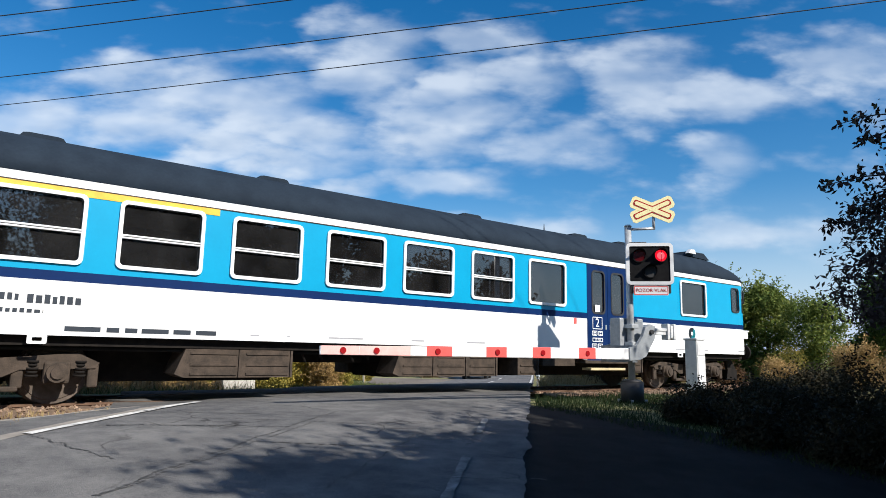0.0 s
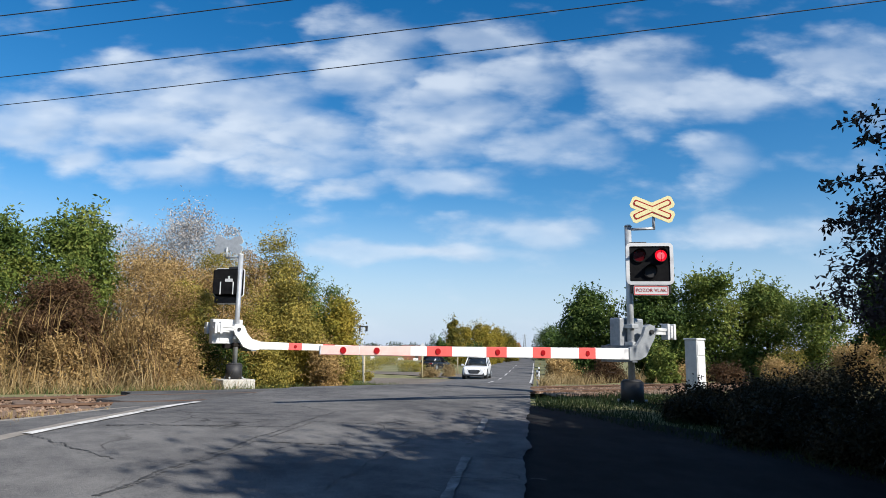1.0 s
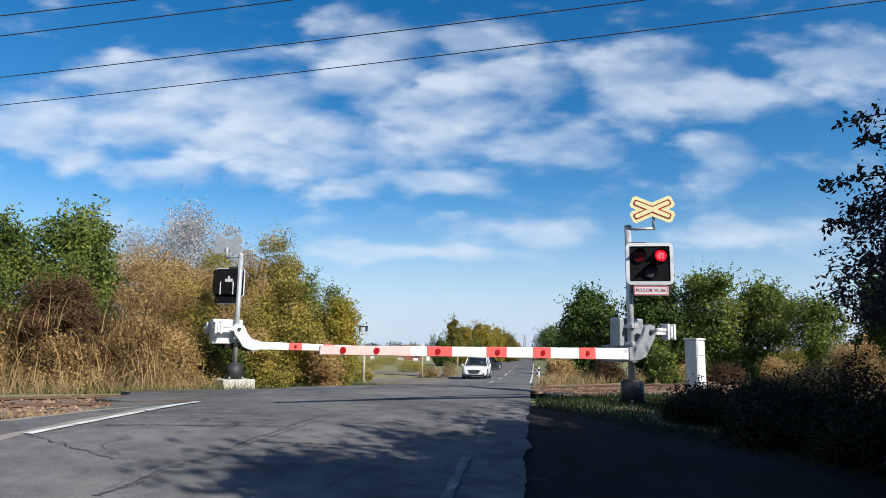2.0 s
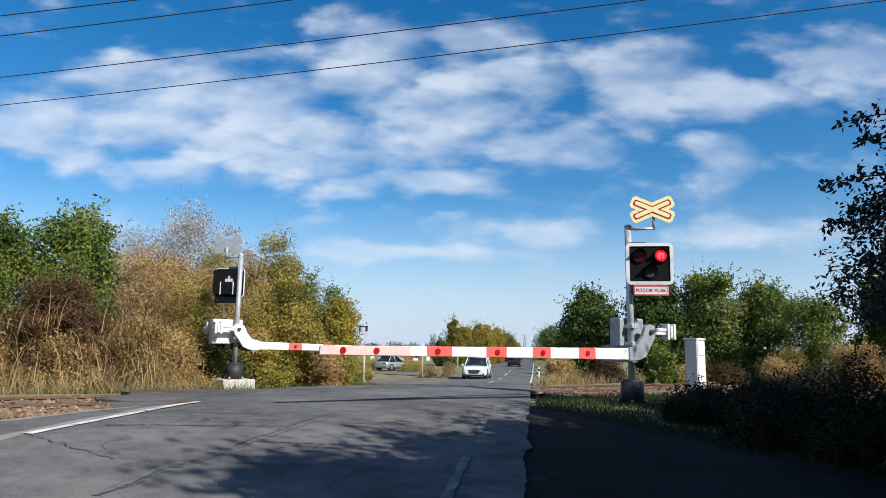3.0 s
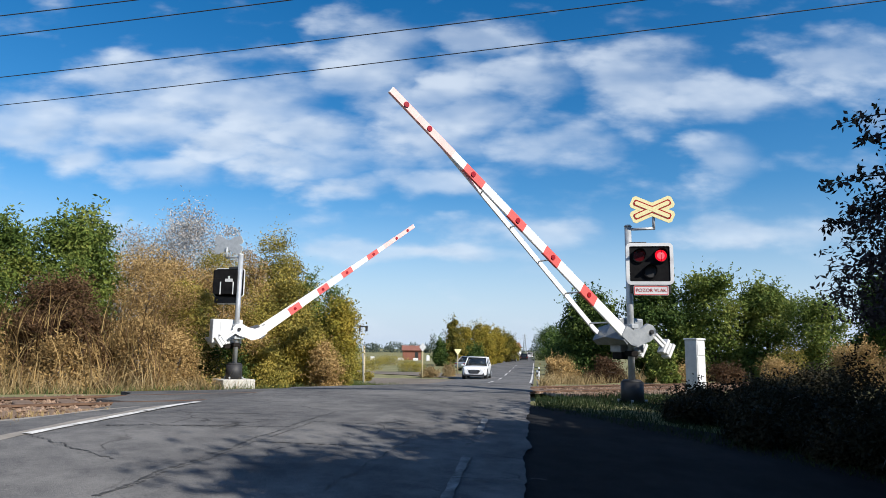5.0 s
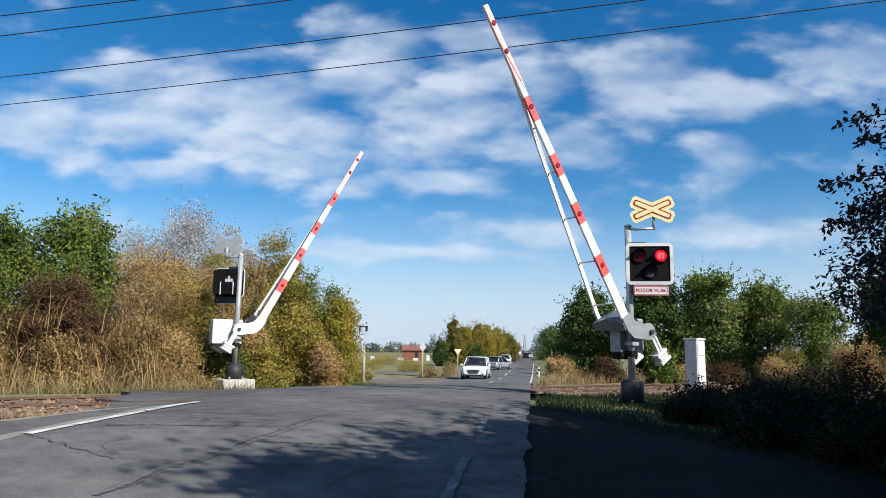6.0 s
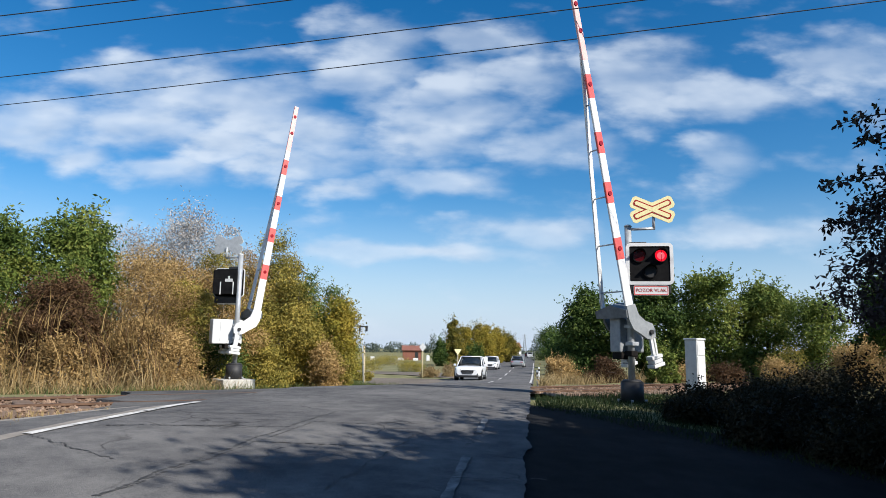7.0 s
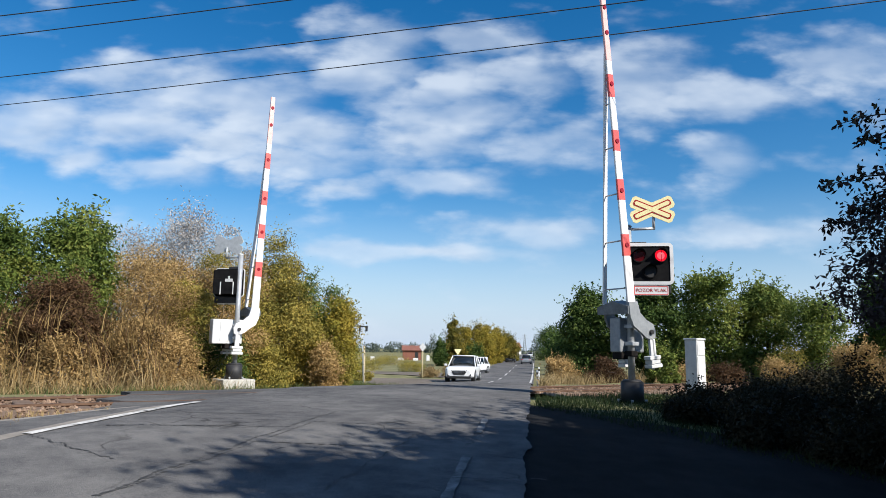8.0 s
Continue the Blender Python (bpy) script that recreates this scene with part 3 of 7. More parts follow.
M_LINE = mat("road_paint", (0.70, 0.69, 0.66), (0.34, 0.33, 0.32), 0.9, spec=0.1, scale=4)
M_LINE2 = mat("road_paint_faded", (0.10, 0.10, 0.10), (0.27, 0.27, 0.265), 0.95, spec=0.1, scale=6)
M_CRACK = mat("crack_tar", (0.028, 0.028, 0.029), (0.06, 0.06, 0.06), 0.9, scale=9)
M_RAIL = mat("rusty_rail", (0.11, 0.062, 0.04), (0.19, 0.115, 0.075), 0.55, 0.5, scale=5)
M_BALL = mat("ballast_bed", (0.13, 0.085, 0.055), (0.25, 0.17, 0.115), 0.95, scale=9, bump=0.9)
M_BALL2 = mat("ballast_stone", (0.15, 0.095, 0.062), (0.29, 0.20, 0.14), 0.95, scale=3, per=0.45)
M_SLEEP = mat("sleeper_wood", (0.12, 0.075, 0.05), (0.20, 0.14, 0.10), 0.9, scale=7, bump=0.3)

build_ground()
build_road()
build_mouth()
build_shoulder()
build_lines()
build_cracks()
build_track()


# ---- the carriage ----
def text_mesh(body, size, m, material, parent, name, label=""):
    """Raised lettering in the built-in font, turned into a mesh."""
    cu = bpy.data.curves.new(name, "FONT")
    cu.body, cu.size, cu.extrude = body, size, 0.002
    cu.align_x, cu.align_y = "CENTER", "CENTER"
    tmp = bpy.data.objects.new(name, cu)
    scene.collection.objects.link(tmp)
    me = bpy.data.meshes.new_from_object(tmp.evaluated_get(bpy.context.evaluated_depsgraph_get()))
    bpy.data.objects.remove(tmp)
    bpy.data.curves.remove(cu)
    me.transform(m)
    me.materials.clear()
    me.materials.append(material)
    ob = new(name, me)
    ob.parent = parent
    if label:
        ob["label"] = label
    return ob


HALF = 1.44
Z_SILL, Z_WN, Z_NC, Z_CW, Z_EAVE = 0.98, 1.745, 1.885, 3.11, 3.25
WINS = [(-21.58, -20.38), (-19.86, -18.66), (-18.16, -16.96), (-16.44, -15.24), (-14.70, -13.50), (-13.02, -11.82), (-11.28, -10.10), (-9.58, -8.40)]
CABWIN = (-3.59, -2.33)
DOORS = [(-7.58, -6.05), (-23.75, -22.25)]
WZ0, WZ1 = 2.02, 2.99


def taper(x):
    """How the sides draw in at the rounded cab end."""
    return float(np.interp(x, [-24.4, -24.2, -23.9, -0.55, -0.30, -0.12, 0.08, 0.27, 0.45], [0.93, 0.985, 1, 1, 0.99, 0.955, 0.885, 0.775, 0.62]))


def carriage_side(sg, par):
    bm = bmesh.new()
    holes = [(a, b, WZ0, WZ1) for a, b in WINS] + [(*CABWIN, WZ0 + 0.03, WZ1)] + [(-0.88, -0.46, 2.26, 2.99)]
    xs = sorted({-24.4, -24.2, -24.0, -0.3, -0.12, 0.08, 0.27, 0.45, -5.0, -1.6} | {v for h in holes for v in h[:2]} | {v for d in DOORS for v in d})
    zs = sorted({Z_SILL, Z_WN, Z_NC, Z_CW, Z_EAVE, 0.72} | {h[2] for h in holes} | {h[3] for h in holes})
    cache = {}

    def vert(x, z):
        if (x, z) not in cache:
            cache[x, z] = bm.verts.new((x, sg * HALF * taper(x), z))
        return cache[x, z]

    for xa, xb in zip(xs, xs[1:]):
        door = any(d[0] - 1e-4 <= xa and xb <= d[1] + 1e-4 for d in DOORS)
        for za, zb in zip(zs, zs[1:]):
            if any(h[0] - 1e-4 <= xa and xb <= h[1] + 1e-4 and h[2] - 1e-4 <= za and zb <= h[3] + 1e-4 for h in holes):
                continue
            if zb <= Z_SILL + 1e-4 and not door:
                continue
            if door and zb <= Z_CW + 1e-4:
                continue
            f = bm.faces.new((vert(xa, za), vert(xb, za), vert(xb, zb), vert(xa, zb)))
            f.material_index = 0 if zb <= Z_WN + 1e-4 else 1 if zb <= Z_NC + 1e-4 else 2 if zb <= Z_CW + 1e-4 else 0
    bmesh.ops.recalc_face_normals(bm, faces=bm.faces)
    if sum(f.normal.y for f in bm.faces) * sg < 0:
        bmesh.ops.reverse_faces(bm, faces=bm.faces)
    geo = bm.faces[:]
    bmesh.ops.solidify(bm, geom=geo, thickness=0.05)
    side = part("body_side", bm, [M_WHITE, M_NAVY, M_CYAN], par, "white, navy and sky blue painted steel side")
    Y = sg * (HALF + 0.004)

    def plane(y0):
        return Matrix.Translation((0, y0, 0))

    fr = None
    for k, (a, b) in enumerate(WINS):
        bm = bmesh.new()
        ring_plate(bm, rrect(a - 0.035, WZ0 - 0.035, b + 0.035, WZ1 + 0.035, 0.095), rrect(a + 0.022, WZ0 + 0.022, b - 0.022, WZ1 - 0.022, 0.06), -0.03 * -sg, plane(Y))
        if k < 7:
            zm = WZ0 + 0.47 * (WZ1 - WZ0)
            box(bm, (a + 0.02, Y - 0.02, zm - 0.030), (b - 0.02, Y + 0.02, zm - 0.004), 0.006)
            box(bm, (a + 0.02, Y - 0.02, zm + 0.008), (b - 0.02, Y + 0.02, zm + 0.034), 0.006)
        wf = part("window_frame", bm, M_WHITE, par, "white rounded window frame")
        bm = bmesh.new()
        box(bm, (a, sg * (HALF - 0.035), WZ0), (b, sg * (HALF - 0.027), WZ1))
        part("pane", bm, M_GLASS, wf)
    a, b = CABWIN
    bm = bmesh.new()
    ring_plate(bm, rrect(a - 0.035, WZ0 - 0.005, b + 0.035, WZ1 + 0.035, 0.09), rrect(a + 0.022, WZ0 + 0.052, b - 0.022, WZ1 - 0.022, 0.05), 0.03 * sg, plane(Y))
    wf = part("window_frame", bm, M_WHITE, par, "white rounded window frame with guard bars")
    bm = bmesh.new()
    box(bm, (a, sg * (HALF - 0.035), WZ0 + 0.03), (b, sg * (HALF - 0.027), WZ1))
    part("pane", bm, M_GLASS, wf)
    for k in range(6):
        bm = bmesh.new()
        rod(bm, (a, sg * (HALF - 0.055), WZ0 + 0.10 + k * 0.085), (b, sg * (HALF - 0.055), WZ0 + 0.10 + k * 0.085), 0.009, seg=6)
        part("guard_bar", bm, M_WHITE, wf)
    # driver's side window
    bm = bmesh.new()
    yy = sg * (HALF + 0.003)
    ring_plate(bm, rrect(-0.90, 2.245, -0.445, 3.005, 0.11), rrect(-0.87, 2.275, -0.475, 2.975, 0.09), 0.02 * sg, plane(yy))
    wf = part("cab_window_frame", bm, M_BLACK, par, "black rubber window seal")
    bm = bmesh.new()
    box(bm, (-0.89, sg * (HALF - 0.03), 2.25), (-0.45, sg * (HALF - 0.022), 3.0))
    part("pane", bm, M_CABGLASS, wf)
    # cab corner window, following the curve
    bm = bmesh.new()
    cols = []
    for x in (-0.24, -0.12, 0.0, 0.12, 0.24, 0.34, 0.42):
        cols.append([bm.verts.new((x, sg * (HALF * taper(x) + 0.012), z)) for z in (2.26, 2.5, 2.75, 2.98)])
    for p, q in zip(cols, cols[1:]):
        for k in range(3):
            bm.faces.new((p[k], q[k], q[k + 1], p[k + 1]))
    bmesh.ops.solidify(bm, geom=bm.faces[:], thickness=0.01)
    part("corner_window", bm, M_CABGLASS, par, "dark curved corner window of the cab")
    # gutter line under the roof edge and a seam over the sill
    bm = bmesh.new()
    box(bm, (-24.2, sg * (HALF + 0.001), Z_CW - 0.012), (-0.35, sg * (HALF + 0.010), Z_CW + 0.004))
    part("seam", bm, M_UNDER, par)
    # yellow first-class stripe
    bm = bmesh.new()
    box(bm, (-24.0, sg * (HALF + 0.002), 2.99), (-16.70, sg * (HALF + 0.006), 3.098))
    part("class_stripe", bm, M_YELLOW, par, "yellow first-class stripe")
    # doors
    for da, db in DOORS:
        half = (da + db) / 2
        for xa, xb in ((da + 0.02, half - 0.006), (half + 0.006, db - 0.02)):
            bm = bmesh.new()
            w0, w1 = xa + 0.16, xb - 0.12
            outer = rrect(xa, 0.74, xb, 3.10, 0.03)
            inner = rrect(w0, 1.90, w1, 2.93, 0.10)
            ring_plate(bm, outer, inner, 0.05 * sg, plane(sg * (HALF - 0.045)))
            d = part("door", bm, M_NAVY, par, "navy blue folding passenger door")
            bm = bmesh.new()
            ring_plate(bm, rrect(w0 - 0.03, 1.87, w1 + 0.03, 2.96, 0.12), rrect(w0 + 0.01, 1.91, w1 - 0.01, 2.92, 0.10), 0.012 * sg, plane(sg * (HALF + 0.002)))
            part("seal", bm, M_BLACK, d)
            bm = bmesh.new()
            box(bm, (w0 - 0.02, sg * (HALF - 0.03), 1.88), (w1 + 0.02, sg * (HALF - 0.022), 2.95))
            part("pane", bm, M_GLASS, d)
            bm = bmesh.new()
            box(bm, (half - 0.02 + (0.08 if xa > half else -0.09), sg * HALF, 1.50), (half + 0.03 + (0.08 if xa > half else -0.09), sg * (HALF + 0.02), 1.62), 0.01)
            part("door_button", bm, M_GALV, d)
        for x in (da, db):
            bm = bmesh.new()
            box(bm, (x - 0.02, sg * (HALF - 0.05), 0.72), (x + 0.02, sg * (HALF + 0.006), 3.11), 0.004)
            part("door_post", bm, M_NAVY, par)
        bm = bmesh.new()
        box(bm, (da - 0.12, sg * (HALF - 0.30), 0.665), (db + 0.12, sg * (HALF + 0.02), 0.74), 0.01)
        part("door_step", bm, M_UNDER, par)
        bm = bmesh.new()
        box(bm, (da + 0.1, sg * (HALF - 0.28), 0.50), (db - 0.1, sg * (HALF + 0.01), 0.56), 0.01)
        part("lower_step", bm, M_STEP, par, "cream painted step edge")
        for xa, xb in ((da - 0.16, da - 0.02), (db + 0.02, db + 0.10)):
            bm = bmesh.new()
            box(bm, (xa, sg * (HALF - 0.04), 0.76), (xb, sg * HALF, Z_SILL))
            part("skirt", bm, M_WHITE, par)
    return side


def sign_square(par, x0, z0, x1, z1, glyph=None, bars=0, sg=-1):
    """A white outlined pictogram panel on the door."""
    bm = bmesh.new()
    ring_plate(bm, rrect(x0, z0, x1, z1, 0.02, 2), rrect(x0 + 0.018, z0 + 0.018, x1 - 0.018, z1 - 0.018, 0.015, 2), 0.006 * sg, Matrix.Translation((0, sg * (HALF + 0.007), 0)))
    for k in range(bars):
        zz = z0 + (k + 0.75) / (bars + 0.5) * (z1 - z0)
        box(bm, (x0 + 0.05, sg * (HALF + 0.007), zz - 0.012), (x1 - 0.05, sg * (HALF + 0.011), zz + 0.012))
    ob = part("door_pictogram", bm, M_WHITE, par)
    cx, cz = (x0 + x1) / 2, (z0 + z1) / 2
    face = Matrix.Translation((cx, sg * (HALF + 0.009), cz)) @ pose(0, 0, 0, 90, 0, 0)
    if glyph in ("2", "11-58"):
        text_mesh(glyph, 0.30 if glyph == "2" else 0.10, face, M_WHITE, ob, "lettering")
    if glyph == "cycle":
        bm = bmesh.new()
        for dx in (-0.085, 0.085):
            ring_plate(bm, [(cx + dx + 0.06 * math.cos(w), cz - 0.03 + 0.06 * math.sin(w)) for w in np.linspace(0, 6.28, 17)[:-1]], [(cx + dx + 0.04 * math.cos(w), cz - 0.03 + 0.04 * math.sin(w)) for w in np.linspace(0, 6.28, 17)[:-1]], 0.004 * sg, Matrix.Translation((0, sg * (HALF + 0.009), 0)))
        for a, b in (((-0.085, -0.03), (-0.03, 0.05)), ((-0.03, 0.05), (0.06, 0.05)), ((0.06, 0.05), (0.085, -0.03)), ((-0.03, 0.05), (0.0, -0.03)), ((0.0, -0.03), (0.06, 0.05))):
            rod(bm, (cx + a[0], sg * (HALF + 0.012), cz + a[1]), (cx + b[0], sg * (HALF + 0.012), cz + b[1]), 0.009, seg=5)
        part("cycle_symbol", bm, M_WHITE, ob)
    if glyph == "chair":
        bm = bmesh.new()
        ring_plate(bm, [(cx + 0.01 + 0.075 * math.cos(w), cz - 0.05 + 0.075 * math.sin(w)) for w in np.linspace(0, 6.28, 17)[:-1]], [(cx + 0.01 + 0.05 * math.cos(w), cz - 0.05 + 0.05 * math.sin(w)) for w in np.linspace(0, 6.28, 17)[:-1]], 0.004 * sg, Matrix.Translation((0, sg * (HALF + 0.009), 0)))
        box(bm, (cx - 0.045, sg * (HALF + 0.007), cz - 0.02), (cx - 0.015, sg * (HALF + 0.012), cz + 0.10))
        box(bm, (cx - 0.03, sg * (HALF + 0.007), cz - 0.02), (cx + 0.08, sg * (HALF + 0.012), cz + 0.01))
        part("access_symbol", bm, M_WHITE, ob)
    return ob


def build_bogie(cx, par):
    bg = None
    # side frames and cross beam
    for sg in (-1, 1):
        y = sg * 1.08
        bm = bmesh.new()
        plate(bm, [(cx - 1.75, 0.60), (cx - 1.7, 0.52), (cx - 0.75, 0.50), (cx - 0.55, 0.40), (cx + 0.55, 0.40), (cx + 0.75, 0.50), (cx + 1.7, 0.52), (cx + 1.75, 0.60), (cx + 1.45, 0.74), (cx + 0.5, 0.66), (cx - 0.5, 0.66), (cx - 1.45, 0.74)], 0.14 * sg, Matrix.Translation((0, y - 0.07 * sg, 0)))
        if bg is None:
            box(bm, (cx - 0.25, -1.0, 0.42), (cx + 0.25, 1.0, 0.64), 0.02)
            bg = part("bogie", bm, M_UNDER, par, "rusty brown steel bogie")
        else:
            part("side_frame", bm, M_UNDER, bg)
        for wx in (cx - 1.2, cx + 1.2):
            bm = bmesh.new()
            box(bm, (wx - 0.17, y - 0.12, 0.30), (wx + 0.17, y + 0.12, 0.62), 0.04)
            rod(bm, (wx, y, 0.46), (wx, y + 0.20 * sg, 0.46), 0.14, seg=14)
            rod(bm, (wx, y + 0.19 * sg, 0.46), (wx, y + 0.23 * sg, 0.46), 0.09, seg=12)
            part("axle_box", bm, M_UNDER, bg)
            for dx in (-0.30, 0.30):
                bm = bmesh.new()
                for k in range(5):
                    rod(bm, (wx + dx, y + 0.03 * sg, 0.40 + k * 0.05), (wx + dx, y + 0.03 * sg, 0.43 + k * 0.05), 0.085 if k % 2 == 0 else 0.07, seg=12)
                part("spring", bm, M_DARK, bg)
            for xa in (wx - 0.55, wx + 0.40):
                bm = bmesh.new()
                box(bm, (xa, y - 0.05, 0.24), (xa + 0.15, y + 0.06, 0.58), 0.03)
                part("brake_gear", bm, M_UNDER, bg)
        for dx in (-0.32, 0.0, 0.32):
            bm = bmesh.new()
            rod(bm, (cx + dx, y + 0.12 * sg, 0.30), (cx + dx, y + 0.12 * sg, 0.72), 0.055, seg=10)
            box(bm, (cx + dx - 0.1, y + 0.05 * sg - 0.08, 0.26), (cx + dx + 0.1, y + 0.05 * sg + 0.1, 0.33), 0.02)
            part("damper", bm, M_UNDER, bg)
        bm = bmesh.new()
        box(bm, (cx - 0.75, y + 0.02 * sg - 0.06, 0.20), (cx + 0.75, y + 0.02 * sg + 0.06, 0.27), 0.02)
        part("spring_plank", bm, M_UNDER, bg)
    for wx in (cx - 1.2, cx + 1.2):
        bm = bmesh.new()
        rod(bm, (0, -1.0, 0), (0, 1.0, 0), 0.08, seg=12)
        w = part("axle", bm, M_WHEEL, par, "steel wheels on an axle")
        w.location = (wx, 0, 0.46)
        WHEELS.append((w, wx))
        for sg in (-1, 1):
            bm = bmesh.new()
            rod(bm, (0, sg * 0.70, 0), (0, sg * 0.83, 0), 0.46, seg=36)
            rod(bm, (0, sg * 0.67, 0), (0, sg * 0.70, 0), 0.49, seg=36)
            rod(bm, (0, sg * 0.83, 0), (0, sg * 0.845, 0), 0.41, 0.40, seg=36)
            rod(bm, (0, sg * 0.83, 0), (0, sg * 0.90, 0), 0.16, 0.13, seg=20)
            part("wheel", bm, M_WHEEL, w)
    return bg


WHEELS = []


def build_carriage():
    t = thing("railway_carriage", TRACK, "white, blue and navy passenger control carriage with grey roof", "railway carriage")
    carriage_side(-1, t), carriage_side(1, t)
    # roof: an arch lofted along the car, falling at the cab end
    bm = bmesh.new()
    prev = None
    for x, top, wsc in ((-24.4, 3.80, 0.97), (-24.1, 3.98, 1), (-22, 4.04, 1), (-12, 4.04, 1), (-2.2, 4.04, 1), (-1.3, 4.03, 1), (-0.9, 4.0, 1), (-0.55, 3.94, 0.995), (-0.3, 3.87, 1), (-0.12, 3.80, 1), (0.08, 3.70, 1), (0.27, 3.57, 1), (0.45, 3.42, 1), (0.66, 3.30, 0.55)):
        row = []
        for k in range(17):
            w = -1 + 2 * k / 16
            yy = math.copysign(abs(w) ** 0.85, w)
            zz = Z_EAVE - 0.01 + (top - Z_EAVE) * (1 - abs(yy) ** 2.6) ** 0.75
            row.append(bm.verts.new((x, yy * (HALF + 0.012) * min(wsc, taper(min(x, 0.45)) + 0.02), zz)))
        if prev:
            for k in range(16):
                bm.faces.new((prev[k], row[k], row[k + 1], prev[k + 1])).smooth = True
        prev = row
    bmesh.ops.recalc_face_normals(bm, faces=bm.faces)
    bmesh.ops.solidify(bm, geom=bm.faces[:], thickness=0.04)
    part("roof", bm, M_ROOF, t, "dark grey arched roof")
    # roof ribs and ventilators
    for x in (-19.2, -15.45, -10.6, -6.85, -5.0):
        bm = bmesh.new()
        for yy in (-0.42, 0.42):
            plate(bm, [(x - 0.34, 3.93), (x - 0.27, 4.025), (x - 0.2, 4.04), (x + 0.2, 4.04), (x + 0.27, 4.025), (x + 0.34, 3.93)], 0.34, Matrix.Translation((0, yy - 0.17, 0)))
        part("roof_vent", bm, M_ROOF, t)
    bm = bmesh.new()
    plate(bm, [(-2.15, 3.95), (-2.0, 4.10), (-1.15, 4.11), (-0.85, 3.92)], 1.5, Matrix.Translation((0, -0.75, 0)))
    part("roof_housing", bm, M_ROOF, t, "grey housing on the cab roof")
    bm = bmesh.new()
    plate(bm, [(-2.15, 4.02), (-2.0, 4.15), (-1.8, 4.15), (-1.75, 4.02)], 0.12, Matrix.Translation((0, -0.85, 0)))
    part("horn", bm, M_GREY, t)
    bm = bmesh.new()
    rod(bm, (-7.9, -0.3, 4.0), (-7.9, -0.3, 4.22), 0.02, 0.008, seg=6)
    part("aerial", bm, M_BLACK, t)
    # cab end: wall, visor, windscreen, lamp box
    w0 = HALF * 0.62
    bm = bmesh.new()
    box(bm, (0.41, -w0, 1.7), (0.47, w0, 2.2), 0.01)
    box(bm, (0.41, -w0, 3.02), (0.47, w0, 3.3), 0.01)
    for yy in (-w0 + 0.05, -0.05, w0 - 0.05):
        box(bm, (0.41, yy - 0.05, 2.15), (0.47, yy + 0.05, 3.1), 0.01)
    part("cab_front", bm, M_CYAN, t)
    bm = bmesh.new()
    box(bm, (0.40, -w0 - 0.01, Z_SILL - 0.01), (0.485, w0 + 0.01, 1.74), 0.02)
    part("cab_apron", bm, M_WHITE, t)
    for sg in (-1, 1):
        bm = bmesh.new()
        box(bm, (0.45, sg * 0.06, 2.2), (0.462, sg * (w0 - 0.06), 3.02), 0.003)
        part("windscreen", bm, M_CABGLASS, t)
        bm = bmesh.new()
        box(bm, (0.10, sg * 0.66, 1.48), (0.56, sg * 1.16, 1.72), 0.015)
        box(bm, (0.10, sg * 0.64, 1.70), (0.62, sg * 1.18, 1.745), 0.01)
        hl = part("lamp_box", bm, M_WHITE, t, "white headlamp box")
        bm = bmesh.new()
        rod(bm, (0.55, sg * 0.9, 1.6), (0.572, sg * 0.9, 1.6), 0.09, seg=16)
        part("headlight", bm, M_GALV, hl)
        bm = bmesh.new()
        rod(bm, (0.2, sg * 0.87, 1.06), (0.72, sg * 0.87, 1.06), 0.11, seg=14)
        rod(bm, (0.72, sg * 0.87, 1.06), (0.80, sg * 0.87, 1.06), 0.24, 0.24, seg=20)
        part("buffer", bm, M_DARK, t, "black round buffer")
        bm = bmesh.new()
        rod(bm, (0.30, sg * 1.08, 2.95), (0.44, sg * 1.14, 2.98), 0.012, seg=6)
        box(bm, (0.42, sg * 1.12 - 0.03, 2.6), (0.45, sg * 1.12 + 0.05, 2.97), 0.01)
        part("mirror", bm, M_BLACK, t)
        bm = bmesh.new()
        rod(bm, (0.48, sg * 0.35, 1.0), (0.58, sg * 0.4, 0.6), 0.03, seg=8)
        rod(bm, (0.58, sg * 0.4, 0.6), (0.48, sg * 0.5, 0.35), 0.03, seg=8)
        part("brake_hose", bm, M_BLACK, t)
    bm = bmesh.new()
    box(bm, (-24.42, -1.3, Z_SILL), (-24.36, 1.3, 3.5), 0.02)
    part("end_wall", bm, M_NAVY, t)
    # floor, ceiling, seats and inner parts
    bm = bmesh.new()
    box(bm, (-24.3, -1.38, 0.98), (-0.1, 1.38, 1.12))
    part("floor", bm, M_DARK, t)
    bm = bmesh.new()
    box(bm, (-24.3, -1.36, 3.16), (-0.6, 1.36, 3.2))
    part("inner_ceiling", bm, M_GREY, t)
    seat0 = None
    for x in np.arange(-21.9, -8.6, 0.855):
        for yy in (-0.9, 0.9):
            if seat0 is None:
                bm = bmesh.new()
                box(bm, (-0.06, -0.46, 0.4), (0.06, 0.46, 1.18), 0.05)
                box(bm, (-0.06, -0.46, 0.38), (0.42, 0.46, 0.5), 0.05)
                box(bm, (-0.08, -0.40, 1.10), (0.06, -0.05, 1.28), 0.04)
                box(bm, (-0.08, 0.05, 1.10), (0.06, 0.40, 1.28), 0.04)
                seat0 = part("seat", bm, M_SEAT, t, "blue-grey upholstered seat")
                seat0.location = (x, yy, 1.12)
            else:
                o = new("seat", seat0.data)
                o.parent, o.location = t, (x, yy, 1.12)
    for x in (-8.1, -5.9, -4.3, -1.2):
        bm = bmesh.new()
        for ya, yb in ((-1.38, -0.4), (0.4, 1.38)):
            box(bm, (x - 0.02, ya, 1.12), (x + 0.02, yb, 3.16))
